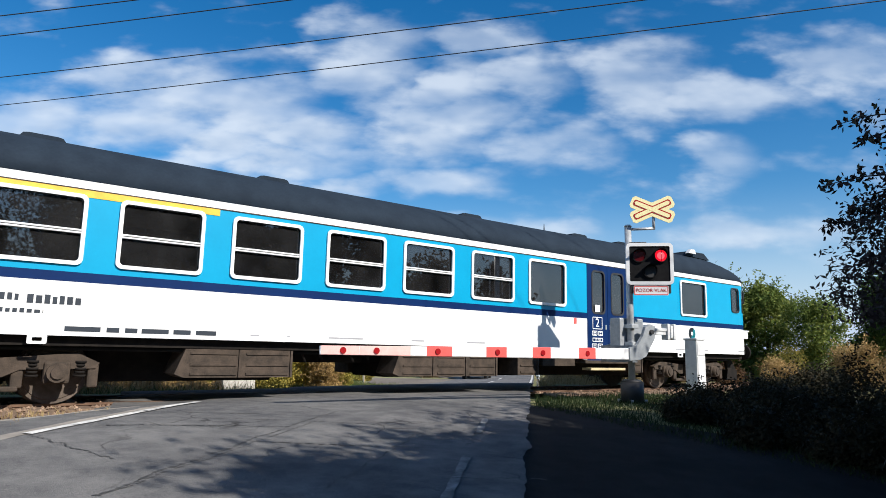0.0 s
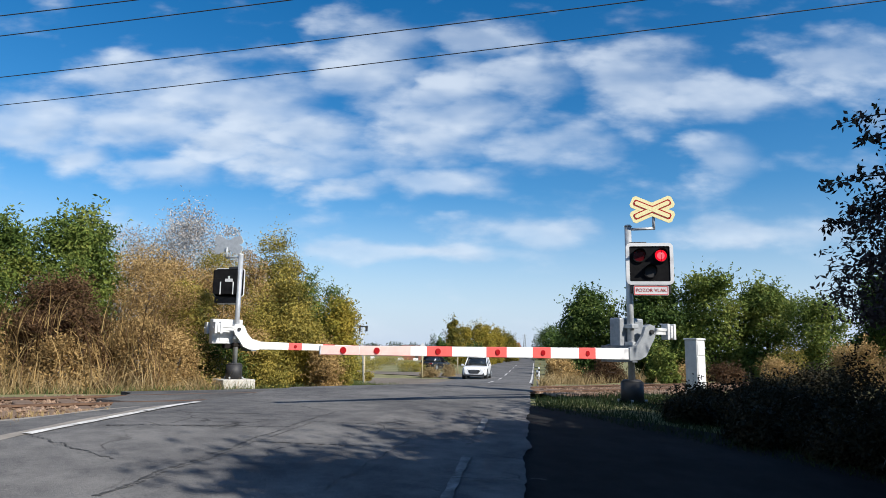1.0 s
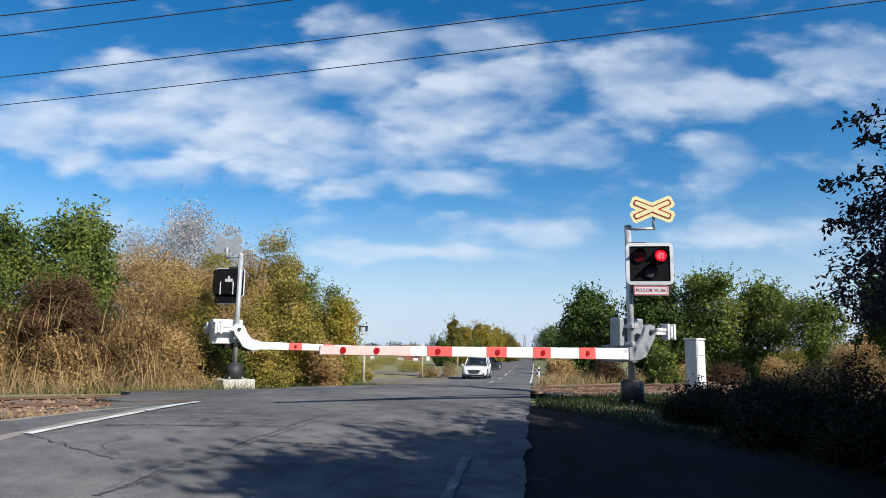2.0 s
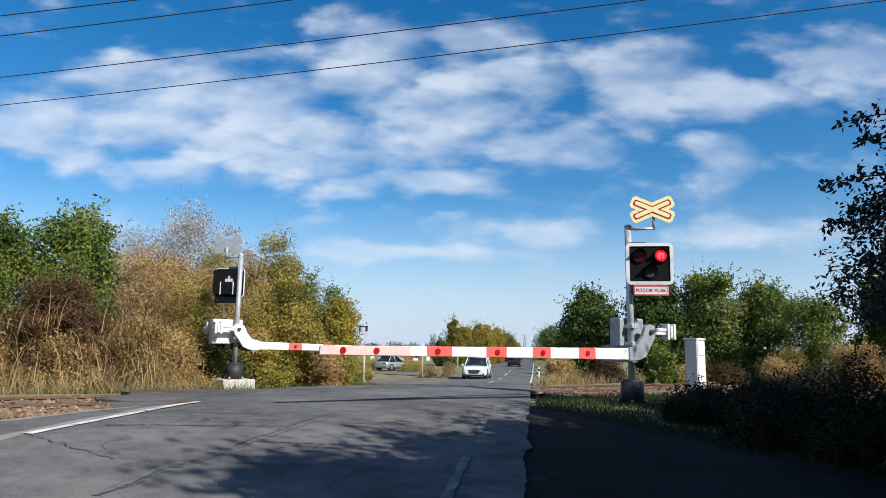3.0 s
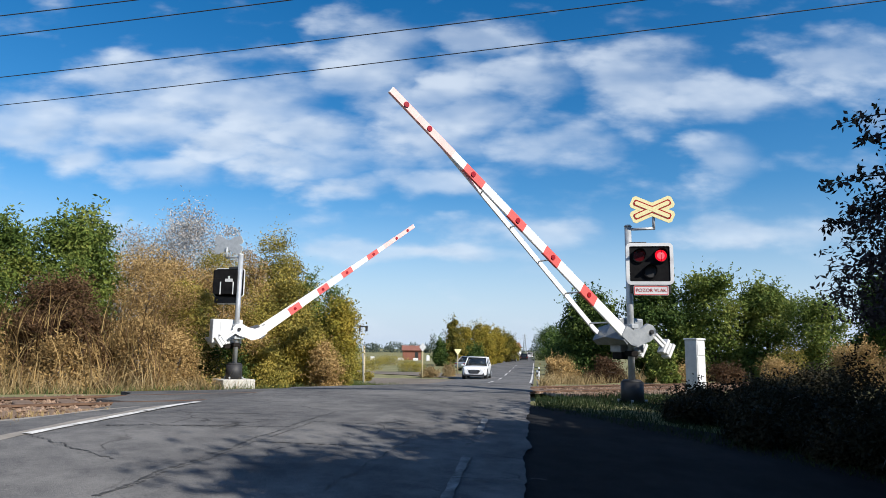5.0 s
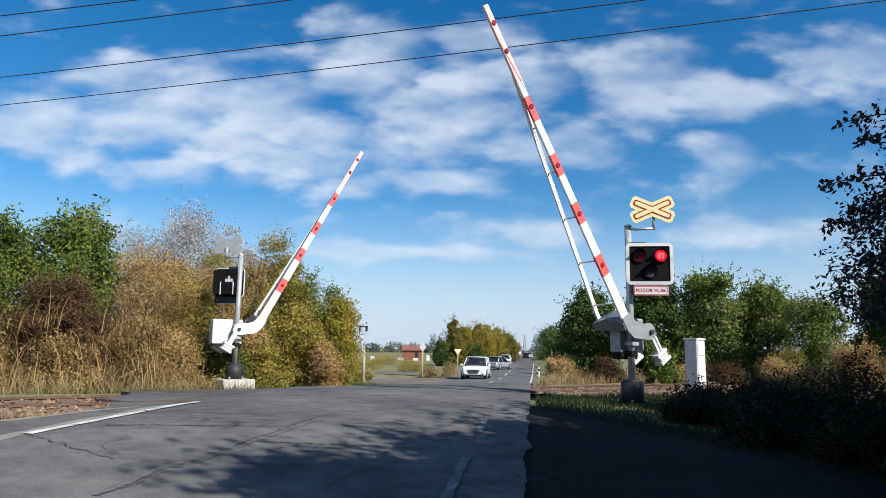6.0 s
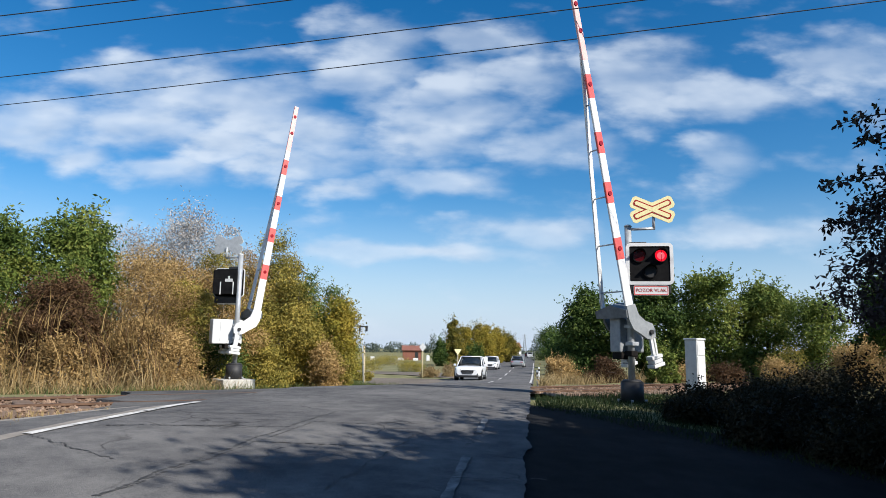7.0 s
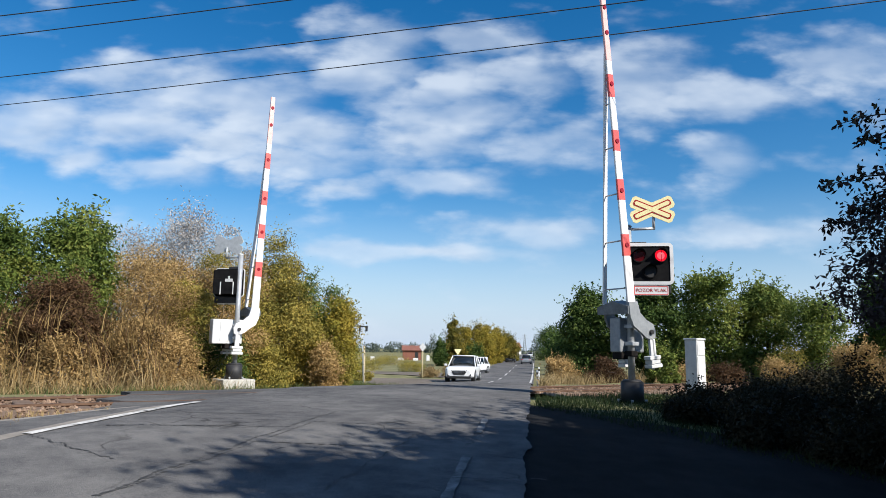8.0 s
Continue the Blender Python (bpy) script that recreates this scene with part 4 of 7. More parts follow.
        part("partition", bm, M_GREY, t)
    # underframe
    bm = bmesh.new()
    box(bm, (-24.3, -1.30, 0.84), (-0.15, 1.30, 0.98))
    box(bm, (-24.3, -0.5, 0.62), (-0.2, 0.5, 0.86))
    part("underframe", bm, M_DARK, t)
    # added dark boxes that stand for the black shade under the floor
    for xa, xb, z0 in ((-18.3, -15.3, 0.30), (-12.9, -10.0, 0.34), (-9.9, -4.9, 0.36)):
        bm = bmesh.new()
        box(bm, (xa, -0.62, z0), (xb, 0.66, 0.86), 0.04)
        part("underfloor_tray", bm, M_DARK, t)
    for xa, xb, z0, z1, ribs in ((-17.03, -15.21, 0.38, 0.83, 2), (-12.97, -10.42, 0.38, 0.83, 3), (-9.80, -9.14, 0.40, 0.84, 1), (-5.85, -5.25, 0.44, 0.88, 1), (-9.0, -7.9, 0.60, 0.88, 0)):
        bm = bmesh.new()
        plate(bm, [(xa - 0.15 * (ribs > 1), z0 + 0.06), (xa, z0), (xb, z0), (xb, z1), (xa, z1)], 0.62, Matrix.Translation((0, -1.30, 0)))
        bx = part("equipment_box", bm, M_UNDER, t, "brown underfloor equipment box")
        bm = bmesh.new()
        plate(bm, [(xa, z0), (xb, z0), (xb, z1), (xa, z1)], 0.62, Matrix.Translation((0, 0.68, 0)))
        part("equipment_box", bm, M_UNDER, t)
        for k in range(ribs):
            wa = xa + (xb - xa) * k / ribs
            wb = xa + (xb - xa) * (k + 1) / ribs
            bm = bmesh.new()
            for zz in (z0 + 0.04, z0 + 0.19, z1 - 0.08):
                box(bm, (wa + 0.08, -1.318, zz), (wb - 0.08, -1.30, zz + 0.035))
            box(bm, (wb - 0.05, -1.325, z0), (wb - 0.01, -1.30, z1))
            part("rib", bm, M_UNDER, bx)
    bm = bmesh.new()
    rod(bm, (-14.3, -0.5, 0.74), (-13.4, -0.5, 0.74), 0.12, seg=18)
    part("air_tank", bm, M_DARK, t)
    bm = bmesh.new()
    for k in range(7):
        x = -15.0 + k * 0.33
        rod(bm, (x, -1.15, 0.84), (x + 0.12, -1.1, 0.64 + 0.06 * (k % 3)), 0.025, seg=6)
    rod(bm, (-20.5, -1.2, 0.80), (-0.8, -1.2, 0.80), 0.03, seg=6)
    part("pipe_run", bm, M_DARK, t)
    bm = bmesh.new()
    plate(bm, [(-0.45, 0.22), (-0.1, 0.20), (0.12, 0.34), (0.10, 0.5), (-0.15, 0.8), (-0.5, 0.8), (-0.38, 0.5)], 0.08, Matrix.Translation((0, -0.95, 0)))
    plate(bm, [(-0.45, 0.22), (-0.1, 0.20), (0.12, 0.34), (0.10, 0.5), (-0.15, 0.8), (-0.5, 0.8), (-0.38, 0.5)], 0.08, Matrix.Translation((0, 0.87, 0)))
    box(bm, (0.0, -0.9, 0.18), (0.25, 0.9, 0.5), 0.01)
    part("plough", bm, M_DARK, t)
    build_bogie(-2.76, t), build_bogie(-19.96, t)
    # white jacking plates under the sill
    for x in (-3.72, -19.1):
        bm = bmesh.new()
        ring_plate(bm, rrect(x - 0.10, 0.86, x + 0.14, 0.99, 0.02, 2), rrect(x - 0.04, 0.90, x + 0.08, 0.95, 0.01, 2), -0.02, Matrix.Translation((0, -HALF + 0.01, 0)))
        part("jacking_plate", bm, M_WHITE, t)
    for x in (-3.2, -20.3):
        bm = bmesh.new()
        plate(bm, [(x - 0.13, 0.74), (x + 0.1, 0.74), (x + 0.13, 0.99), (x - 0.06, 0.99)], -0.02, Matrix.Translation((0, -HALF + 0.01, 0)))
        part("step_plate", bm, M_WHITE, t)
    # door signs
    sign_square(t, -7.41, 1.50, -7.04, 1.80, "2")
    sign_square(t, -7.43, 1.34, -7.24, 1.46, bars=2), sign_square(t, -7.20, 1.34, -7.03, 1.46, bars=2)
    sign_square(t, -7.42, 1.19, -7.03, 1.29, "11-58")
    sign_square(t, -7.44, 1.02, -7.25, 1.15, bars=2), sign_square(t, -7.21, 1.02, -7.04, 1.15, bars=2)
    sign_square(t, -6.64, 1.52, -6.28, 1.80, "cycle")
    sign_square(t, -6.65, 1.16, -6.31, 1.46, "chair")
    bm = bmesh.new()
    box(bm, (-7.30, -HALF - 0.006, 1.93), (-7.12, -HALF + 0.0, 2.10))
    part("door_notice", bm, M_WHITE, t, "white notice behind the door glass")
    # round line badge, dark and teal
    for mt, a0, a1 in ((M_BADGE, 60, 250), (M_TEAL, 250, 420)):
        bm = bmesh.new()
        ang = np.linspace(radians(a0), radians(a1), 14)
        ring_plate(bm, [(-3.08 + 0.17 * math.cos(w), 1.53 + 0.17 * math.sin(w)) for w in ang] + [(-3.08 + 0.169 * math.cos(w), 1.53 + 0.169 * math.sin(w)) for w in ang[::-1]], [(-3.08 + 0.055 * math.cos(w), 1.53 + 0.055 * math.sin(w)) for w in ang] + [(-3.08 + 0.056 * math.cos(w), 1.53 + 0.056 * math.sin(w)) for w in ang[::-1]], -0.004, Matrix.Translation((0, -HALF - 0.002, 0)))
        part("round_badge", bm, mt, t, "round dark and teal line badge")
    # unreadable or private lettering as bars
    for x0, x1, zc, h in ((-20.9, -19.95, 1.50, 0.13), (-19.80, -19.35, 1.50, 0.11), (-19.25, -18.56, 1.48, 0.13), (-19.85, -19.04, 1.31, 0.06)):
        bm = bmesh.new()
        x = x0
        while x < x1:
            w = 0.05 + 0.035 * ((x * 37) % 1)
            box(bm, (x, -HALF - 0.004, zc - h / 2), (min(x + w, x1), -HALF - 0.001, zc + h / 2 * (0.5 + 0.5 * ((x * 53) % 1))))
            x += w + 0.03
        part("lettering_bar", bm, M_BADGE, t, "dark grey operator lettering as bars")
    for x0, x1 in ((-18.76, -18.30), (-18.22, -18.05), (-17.97, -17.80), (-17.74, -17.35), (-17.28, -17.02), (-16.94, -16.62)):
        bm = bmesh.new()
        box(bm, (x0, -HALF - 0.004, 1.045), (x1, -HALF - 0.001, 1.115))
        part("number_bar", bm, M_BADGE, t)
    for x0, x1 in ((-16.05, -15.9), (-15.4, -15.35), (-14.6, -13.9), (-12.8, -12.5), (-11.4, -10.9), (-3.9, -3.4), (-2.7, -2.3), (-0.6, -0.25)):
        bm = bmesh.new()
        box(bm, (x0, -HALF - 0.003, 1.06), (x1, -HALF - 0.001, 1.085))
        part("small_marking", bm, M_MARK, t)
    bm = bmesh.new()
    box(bm, (-8.08, -HALF - 0.012, 1.60), (-7.99, -HALF, 1.74), 0.004)
    part("tail_flag_holder", bm, M_RED, t)
    return t


M_CABGLASS = glass_mat("cab_glass", (0.06, 0.065, 0.07))
M_STEP = mat("step_cream", (0.62, 0.52, 0.30), (0.50, 0.42, 0.25), 0.7)
M_SEAT = mat("seat_fabric", (0.10, 0.13, 0.20), (0.07, 0.09, 0.15), 0.9)
M_BADGE = mat("badge_dark", (0.03, 0.04, 0.055), None, 0.4)
M_TEAL = mat("badge_teal", (0.0, 0.28, 0.34), None, 0.4)
M_MARK = mat("marking_grey", (0.35, 0.36, 0.38), None, 0.6)
CARRIAGE = build_carriage()


# ---- level crossing barriers ----
# Local frame: origin at the pole's foot, +x along the lowered arm, +y to the arm's left, z up.
def band(bm, x0, x1, lift, mi=0):
    """A slice of the boom from x0 to x1, a flat tapering box with rounded rims."""
    def hgt(x):
        return np.interp(x, [0.6, 7.4], [0.116, 0.064]) + lift
    t = bmesh.new()
    ring = []
    for x in (x0, x1):
        h, w = hgt(x), 0.026 + lift
        ring.append([t.verts.new((x, a * w, b * h)) for a, b in ((-1, -0.9), (-0.7, -1), (0.7, -1), (1, -0.9), (1, 0.9), (0.7, 1), (-0.7, 1), (-1, 0.9))])
    for k in range(8):
        t.faces.new((ring[0][k], ring[1][k], ring[1][(k + 1) % 8], ring[0][(k + 1) % 8]))
    t.faces.new(ring[0]), t.faces.new(ring[1])
    bmesh.ops.recalc_face_normals(t, faces=t.faces)
    merge(bm, t, Matrix.Translation((0, 0, ARM_DROP)), mi)


ARM_DROP = -0.457
M_YOKE = mat("dark_grey_steel", (0.20, 0.22, 0.24), (0.13, 0.145, 0.16), 0.5, 0.3, scale=9)
DOTS = [7.02, 6.45, 5.31, 4.06, 3.0, 1.845]


def flip_y(ob):
    """Mirror a part across its own x-z plane."""
    ob.data.transform(Matrix.Diagonal((1, -1, 1, 1)))
    ob.data.flip_normals()


def build_barrier(m, label, pad, px, py, c, turn):
    """c: +1 where the arm lies on the +y side of the pole, else -1; turn: heading of the signal."""
    t = thing("level_crossing_barrier", m, label, "crossing barrier", "barriers of the crossing")
    PIV = 1.45           # pivot height over the boot's foot
    # foot and pole
    bm = bmesh.new()
    rod(bm, (0, 0, 0), (0, 0, 0.42), 0.24, 0.23, seg=20)
    rod(bm, (0, 0, 0.42), (0, 0, 0.47), 0.23, 0.16, seg=20)
    part("boot", bm, M_BLACK, t, "black foot cover")
    for w in (0.7, 2.3, 3.9, 5.5):
        bm = bmesh.new()
        rod(bm, (0.27 * math.cos(w), 0.27 * math.sin(w), 0), (0.27 * math.cos(w), 0.27 * math.sin(w), 0.07), 0.03, seg=8)
        part("anchor_bolt", bm, M_GALV, t)
    bm = bmesh.new()
    rod(bm, (0, 0, 0.45), (0, 0, 3.68), 0.072, seg=18)
    part("pole", bm, M_GALV, t, "galvanised steel pole")
    bm = bmesh.new()
    rod(bm, (0, 0, 3.68), (0, 0, 3.72), 0.085, 0.06, seg=18)
    part("pole_cap", bm, M_GREY, t)
    # drive housing behind the pole
    bm = bmesh.new()
    box(bm, (-0.52 - 0.16 * (c < 0), -c * 0.38, 1.02), (0.22, -c * 0.09, 1.74), 0.03)
    # housing colour is paler for sun at left, darker for shade at right
    hs = part("drive_housing", bm, M_GREY if c < 0 else M_DRIVE, t, "grey steel barrier drive housing")
    bm = bmesh.new()
    box(bm, (-0.46, -c * 0.088, 1.10), (-0.14, -c * 0.076, 1.68), 0.005)
    part("housing_door", bm, M_GREY if c < 0 else M_DRIVE, hs)
    for z in (1.2, 1.56):
        bm = bmesh.new()
        rod(bm, (-0.09, -0.10, z), (0.10, -0.10, z), 0.03, seg=8)
        box(bm, (-0.1, -0.13, z - 0.04), (0.1, 0.13, z + 0.04), 0.01)
        part("clamp", bm, M_GALV, hs)
    bm = bmesh.new()
    box(bm, (-0.30, -c * 0.34, 0.88), (0.20, -c * 0.08, 1.03), 0.02)
    box(bm, (-0.1, -0.1, 0.94), (0.1, 0.1, 1.06), 0.02)
    part("bracket", bm, M_DARK, t)
    # signal unit
    sx, sy = 0.02, -0.16
    face = Matrix.Translation((0, 0, 0)) @ pose(0, 0, 0, 0, 0, turn)
    bm = bmesh.new()
    plate(bm, rrect(-0.06, 2.44, 0.86, 3.28, 0.09), 0.03, face @ Matrix.Translation((0, -0.17, 0)))
    sb = part("signal_screen", bm, M_SCREEN, t, "black signal screen with a white rim and three lamps")
    bm = bmesh.new()
    ring_plate(bm, rrect(-0.08, 2.42, 0.88, 3.30, 0.10), rrect(-0.01, 2.49, 0.81, 3.23, 0.03), 0.03, face @ Matrix.Translation((0, -0.19, 0)))
    part("rim", bm, M_WHITE, sb, "white reflective rim")
    bm = bmesh.new()
    plate(bm, rrect(0.04, 2.50, 0.78, 3.22, 0.05), 0.26, face @ Matrix.Translation((0, -0.14, 0)))
    part("lamp_case", bm, M_SCREEN, sb)
    bm = bmesh.new()
    box(bm, (0.16, 0.12, 2.86), (0.40, 0.13, 2.95), 0.004, face)
    box(bm, (0.25, 0.12, 2.90), (0.31, 0.13, 3.03), 0.004, face)
    box(bm, (0.12, 0.12, 2.48), (0.15, 0.14, 2.86), 0.004, face)
    box(bm, (0.52, 0.12, 2.48), (0.55, 0.14, 2.86), 0.004, face)
    part("back_bracket", bm, M_GREY, sb)
    lamps = []
    for k, (lx, lz) in enumerate(((0.19, 3.03), (0.63, 3.03), (0.41, 2.70))):
        bm = bmesh.new()
        ang = np.linspace(0, 2 * math.pi, 25)[:-1]
        R = 0.125
        ring_plate(bm, [(lx + (R + 0.02) * math.cos(a), lz + (R + 0.02) * math.sin(a)) for a in ang], [(lx + R * math.cos(a), lz + R * math.sin(a)) for a in ang], -0.04, face @ Matrix.Translation((0, -0.17, 0)))
        # half-round hood
        h0, h1 = [], []
        for a in np.linspace(radians(-5), radians(185), 15):
            h0.append(bm.verts.new(face @ Vector((lx + (R + 0.012) * math.cos(a), -0.17, lz + (R + 0.012) * math.sin(a)))))
            h1.append(bm.verts.new(face @ Vector((lx + (R + 0.012) * math.cos(a), -0.19 - 0.17 * max(0.15, math.sin(a)), lz + (R + 0.012) * math.sin(a)))))
        for i in range(14):
            bm.faces.new((h0[i], h0[i + 1], h1[i + 1], h1[i]))
        bmesh.ops.solidify(bm, geom=bm.faces[-14:], thickness=0.006)
        part("lamp_hood", bm, M_SCREEN, sb)
        bm = bmesh.new()
        rod(bm, face @ Vector((lx, -0.165, lz)), face @ Vector((lx, -0.178, lz)), R, R * 0.97, seg=24)
        lens = part("lens", bm, M_LAMPON if k < 2 else M_BLACK, sb, "glowing red lens" if k < 2 else "dark lens")
        if k < 2:
            bm = bmesh.new()
            rod(bm, face @ Vector((lx, -0.178, lz)), face @ Vector((lx, -0.182, lz)), R * 0.62, R * 0.5, seg=20)
            part("lens_core", bm, M_LAMPHOT, sb, "bright middle of the red lens")
            # added dark red blade hides the ever-lit lens in turn; real lamps have none
            bm = bmesh.new()
            rod(bm, (0, 0, 0), (0, -0.006, 0), R * 0.99, seg=24)
            bl = part("lamp_blade", bm, M_LAMPOFF, sb, "added dark red shutter that stands for the unlit lens")
            q = face @ Vector((lx, -0.186, lz))
            bl.location, bl.rotation_euler = q, (0, 0, radians(turn))
            lamps.append((bl, q, turn))
    # plate with lettering
    bm = bmesh.new()
    plate(bm, rrect(0.06, 2.20, 0.76, 2.40, 0.015, 2), 0.012, face @ Matrix.Translation((0, -0.19, 0)))
    nb = part("warning_plate", bm, M_WHITE, t, "white plate with red lettering")
    bm = bmesh.new()
    ring_plate(bm, rrect(0.068, 2.208, 0.752, 2.392, 0.012, 2), rrect(0.083, 2.223, 0.737, 2.377, 0.01, 2), -0.003, face @ Matrix.Translation((0, -0.1905, 0)))
    part("plate_border", bm, M_RED, nb)
    text_mesh("POZOR VLAK", 0.102, face @ Matrix.Translation((0.41, -0.194, 2.30)) @ pose(0, 0, 0, 90, 0, 0), M_SIGNRED, nb, "lettering")
    bm = bmesh.new()
    box(bm, (0.0, -0.17, 2.24), (0.82, -0.10, 2.44), 0.02, face)
    part("plate_holder", bm, M_BLACK, t)
    bm = bmesh.new()
    box(bm, (0.0, -0.14, 3.24), (0.36, 0.02, 3.33), 0.02, face)
    part("cable_box", bm, M_BLACK, t)
    # crossing cross on its bent arm
    bm = bmesh.new()
    rod(bm, face @ Vector((0, -0.02, 3.62)), face @ Vector((0.53, -0.10, 3.62)), 0.03, seg=8)
    rod(bm, face @ Vector((0.52, -0.10, 3.60)), face @ Vector((0.52, -0.10, 3.95)), 0.03, seg=8)
    part("cross_arm", bm, M_GALV, t)
    X0, Z0, A = 0.49, 4.02, radians(24)
    for k, (nm, hw, hl, off, mt) in enumerate((("cross_board", 0.135, 0.47, 0.0, M_CREAM), ("cross_stripe", 0.066, 0.412, -0.004, M_SIGNRED), ("cross_core", 0.041, 0.388, -0.008, M_CREAM))):
        bm = bmesh.new()
        for i, a in enumerate((A, -A)):
            ca, sa = math.cos(a), math.sin(a)
            cut = 0.05 if k == 0 else 0.03
            pts = [(-hl, -hw + cut), (-hl + cut, -hw), (hl - cut, -hw), (hl, -hw + cut), (hl, hw - cut), (hl - cut, hw), (-hl + cut, hw), (-hl, hw - cut)]
            plate(bm, [(X0 + x * ca - z * sa, Z0 + x * sa + z * ca) for x, z in pts], 0.010, face @ Matrix.Translation((0, -0.16 + off - 0.0015 * i, 0)))
        if k == 0:
            cb = part(nm, bm, mt, t, "yellow diagonal cross with red outlines")
            bm = bmesh.new()
            for i, a in enumerate((A, -A)):
                ca, sa = math.cos(a), math.sin(a)
                plate(bm, [(X0 + x * ca - z * sa, Z0 + x * sa + z * ca) for x, z in ((-0.47, -0.085), (-0.42, -0.135), (0.42, -0.135), (0.47, -0.085), (0.47, 0.085), (0.42, 0.135), (-0.42, 0.135), (-0.47, 0.085))], 0.008, face @ Matrix.Translation((0, -0.148 + 0.0015 * i, 0)))
            part("cross_back", bm, M_GALV, cb, "bare grey metal back")
        else:
            part(nm, bm, mt, cb)
    # the arm: pivots at (PX, PY, PIV)
    bm = bmesh.new()
    band(bm, 0.62, 7.38, 0.0)
    arm = part("barrier_arm", bm, M_WHITE, t, "white boom with red bands")
    arm.location = (px, py, PIV)
    edges = [(6.75, 7.37, M_PINK), (5.83, 6.74, M_PINK), (5.02, 5.52, M_RED), (3.85, 4.30, M_RED), (2.80, 3.24, M_RED), (1.62, 2.07, M_RED)]
    for a, b, mt in edges:
        bm = bmesh.new()
        band(bm, a, b, 0.003)
        part("red_band", bm, mt, arm, "faded pinkish red band" if mt is M_PINK else "red reflective band")
    for d in DOTS:
        for sg in (-1, 1):
            bm = bmesh.new()
            rod(bm, (d, sg * 0.03, ARM_DROP), (d, sg * 0.046, ARM_DROP), 0.05, seg=18)
            part("reflector", bm, M_DKRED, arm, "round dark red reflector")
    # cranked side plates round the pole, with counterweights
    crank = [(-0.13, 0.13), (0.02, 0.16), (0.16, 0.10), (0.26, -0.10), (0.42, -0.27), (0.66, -0.33), (0.66, -0.59), (0.36, -0.58), (0.16, -0.50), (0.02, -0.30), (-0.10, -0.16), (-0.17, 0.0)]
    for sg in (-1, 1):
        bm = bmesh.new()
        if sg < 0:
            plate(bm, crank, 0.07, Matrix.Translation((0, -0.06, 0)))
        else:
            plate(bm, [(x * 0.9, z * 0.9) for x, z in crank], 0.05, Matrix.Translation((0, 0.66, 0)))
        # near crank likewise: white where sunlit, darker grey where shaded
        cp = part("crank_plate", bm, (M_WHITE if c < 0 else M_DRIVE) if sg < 0 else M_YOKE, arm, "cranked steel boom bracket")
        yy = -0.03 if sg < 0 else 0.69
        bm = bmesh.new()
        box(bm, (-0.62, yy - 0.03, -0.05), (-0.08, yy + 0.03, 0.04), 0.01)
        box(bm, (-0.50, yy - 0.05, 0.03), (-0.15, yy + 0.02, 0.09), 0.01)
        part("counter_lever", bm, M_GREY, cp)
        bm = bmesh.new()
        for q in range(3):
            box(bm, (-0.74 + 0.085 * q, yy - 0.10 + 0.012 * q, -0.15 + 0.03 * (q % 2)), (-0.665 + 0.085 * q, yy + 0.10, 0.19 - 0.04 * (q % 2)), 0.012)
        rod(bm, (-0.78, yy, 0.02), (-0.45, yy, 0.02), 0.022, seg=8)
        part("counterweight", bm, M_GREY, cp, "grey counterweight block")
        bm = bmesh.new()
        rod(bm, (0, yy - 0.075, 0), (0, yy + 0.075, 0), 0.05, seg=14)
        part("pivot_pin", bm, M_BLACK, cp)
    bm = bmesh.new()
    # seen end-on a shallow gable
    t3 = bmesh.new()
    prof = [(0.42, -0.04), (0.58, -0.05), (0.70, 0.36), (0.58, 0.80), (0.42, 0.79)]
    lo = [t3.verts.new((a, b, ARM_DROP - 0.17)) for a, b in prof]
    hi = [t3.verts.new((a, b, ARM_DROP + 0.17)) for a, b in prof]
    for k in range(len(prof)):
        t3.faces.new((lo[k], lo[(k + 1) % 5], hi[(k + 1) % 5], hi[k]))
    t3.faces.new(lo[::-1]), t3.faces.new(hi)
    bmesh.ops.recalc_face_normals(t3, faces=t3.faces)
    merge(bm, t3)
    part("yoke", bm, M_YOKE, arm, "grey steel yoke plate")
    # sideways stay: a thin rail that meets the boom, with struts
    bm = bmesh.new()
    box(bm, (0.62, 0.69, ARM_DROP - 0.05), (0.80, 0.74, ARM_DROP + 0.05), 0.005)
    a, b = Vector((0.66, 0.72, ARM_DROP)), Vector((6.0, 0.05, ARM_DROP))
    d = (b - a)
    t2 = bmesh.new()
    L = d.length
    bmesh.ops.create_cube(t2, size=1, matrix=Matrix.Translation((L / 2, 0, 0)) @ Matrix.Diagonal((L, 0.035, 0.10, 1)))
    merge(bm, t2, Matrix.Translation(a) @ pose(0, 0, 0, 0, 0, math.degrees(math.atan2(d.y, d.x))))
    part("stay_rail", bm, M_WHITE, arm, "thin white stay rail")
    for x in (0.95, 1.95, 2.95, 3.95, 4.9):
        yy = 0.72 - (x - 0.66) * 0.67 / 5.34
        bm = bmesh.new()
        rod(bm, (x, 0.02, ARM_DROP), (x, yy, ARM_DROP), 0.016, seg=8)
        part("strut", bm, M_GALV, arm)
    if c > 0:
        for o in [arm, *arm.children_recursive]:
            flip_y(o)
    if pad:
        bm = bmesh.new()
        box(bm, (-0.48, -0.48, -0.62), (0.48, 0.48, 0.0), 0.03)
        part("foundation", bm, M_CONC, t, "pale concrete foundation block")
    return t, arm, lamps


def barrier_pose(piv, az, px, py, piv_h=1.45):
    """Pose of a barrier whose arm pivots at piv."""
    r = pose(0, 0, 0, 0, 0, az)
    return Matrix.Translation(Vector(piv) - r @ Vector((px, py, piv_h))) @ r


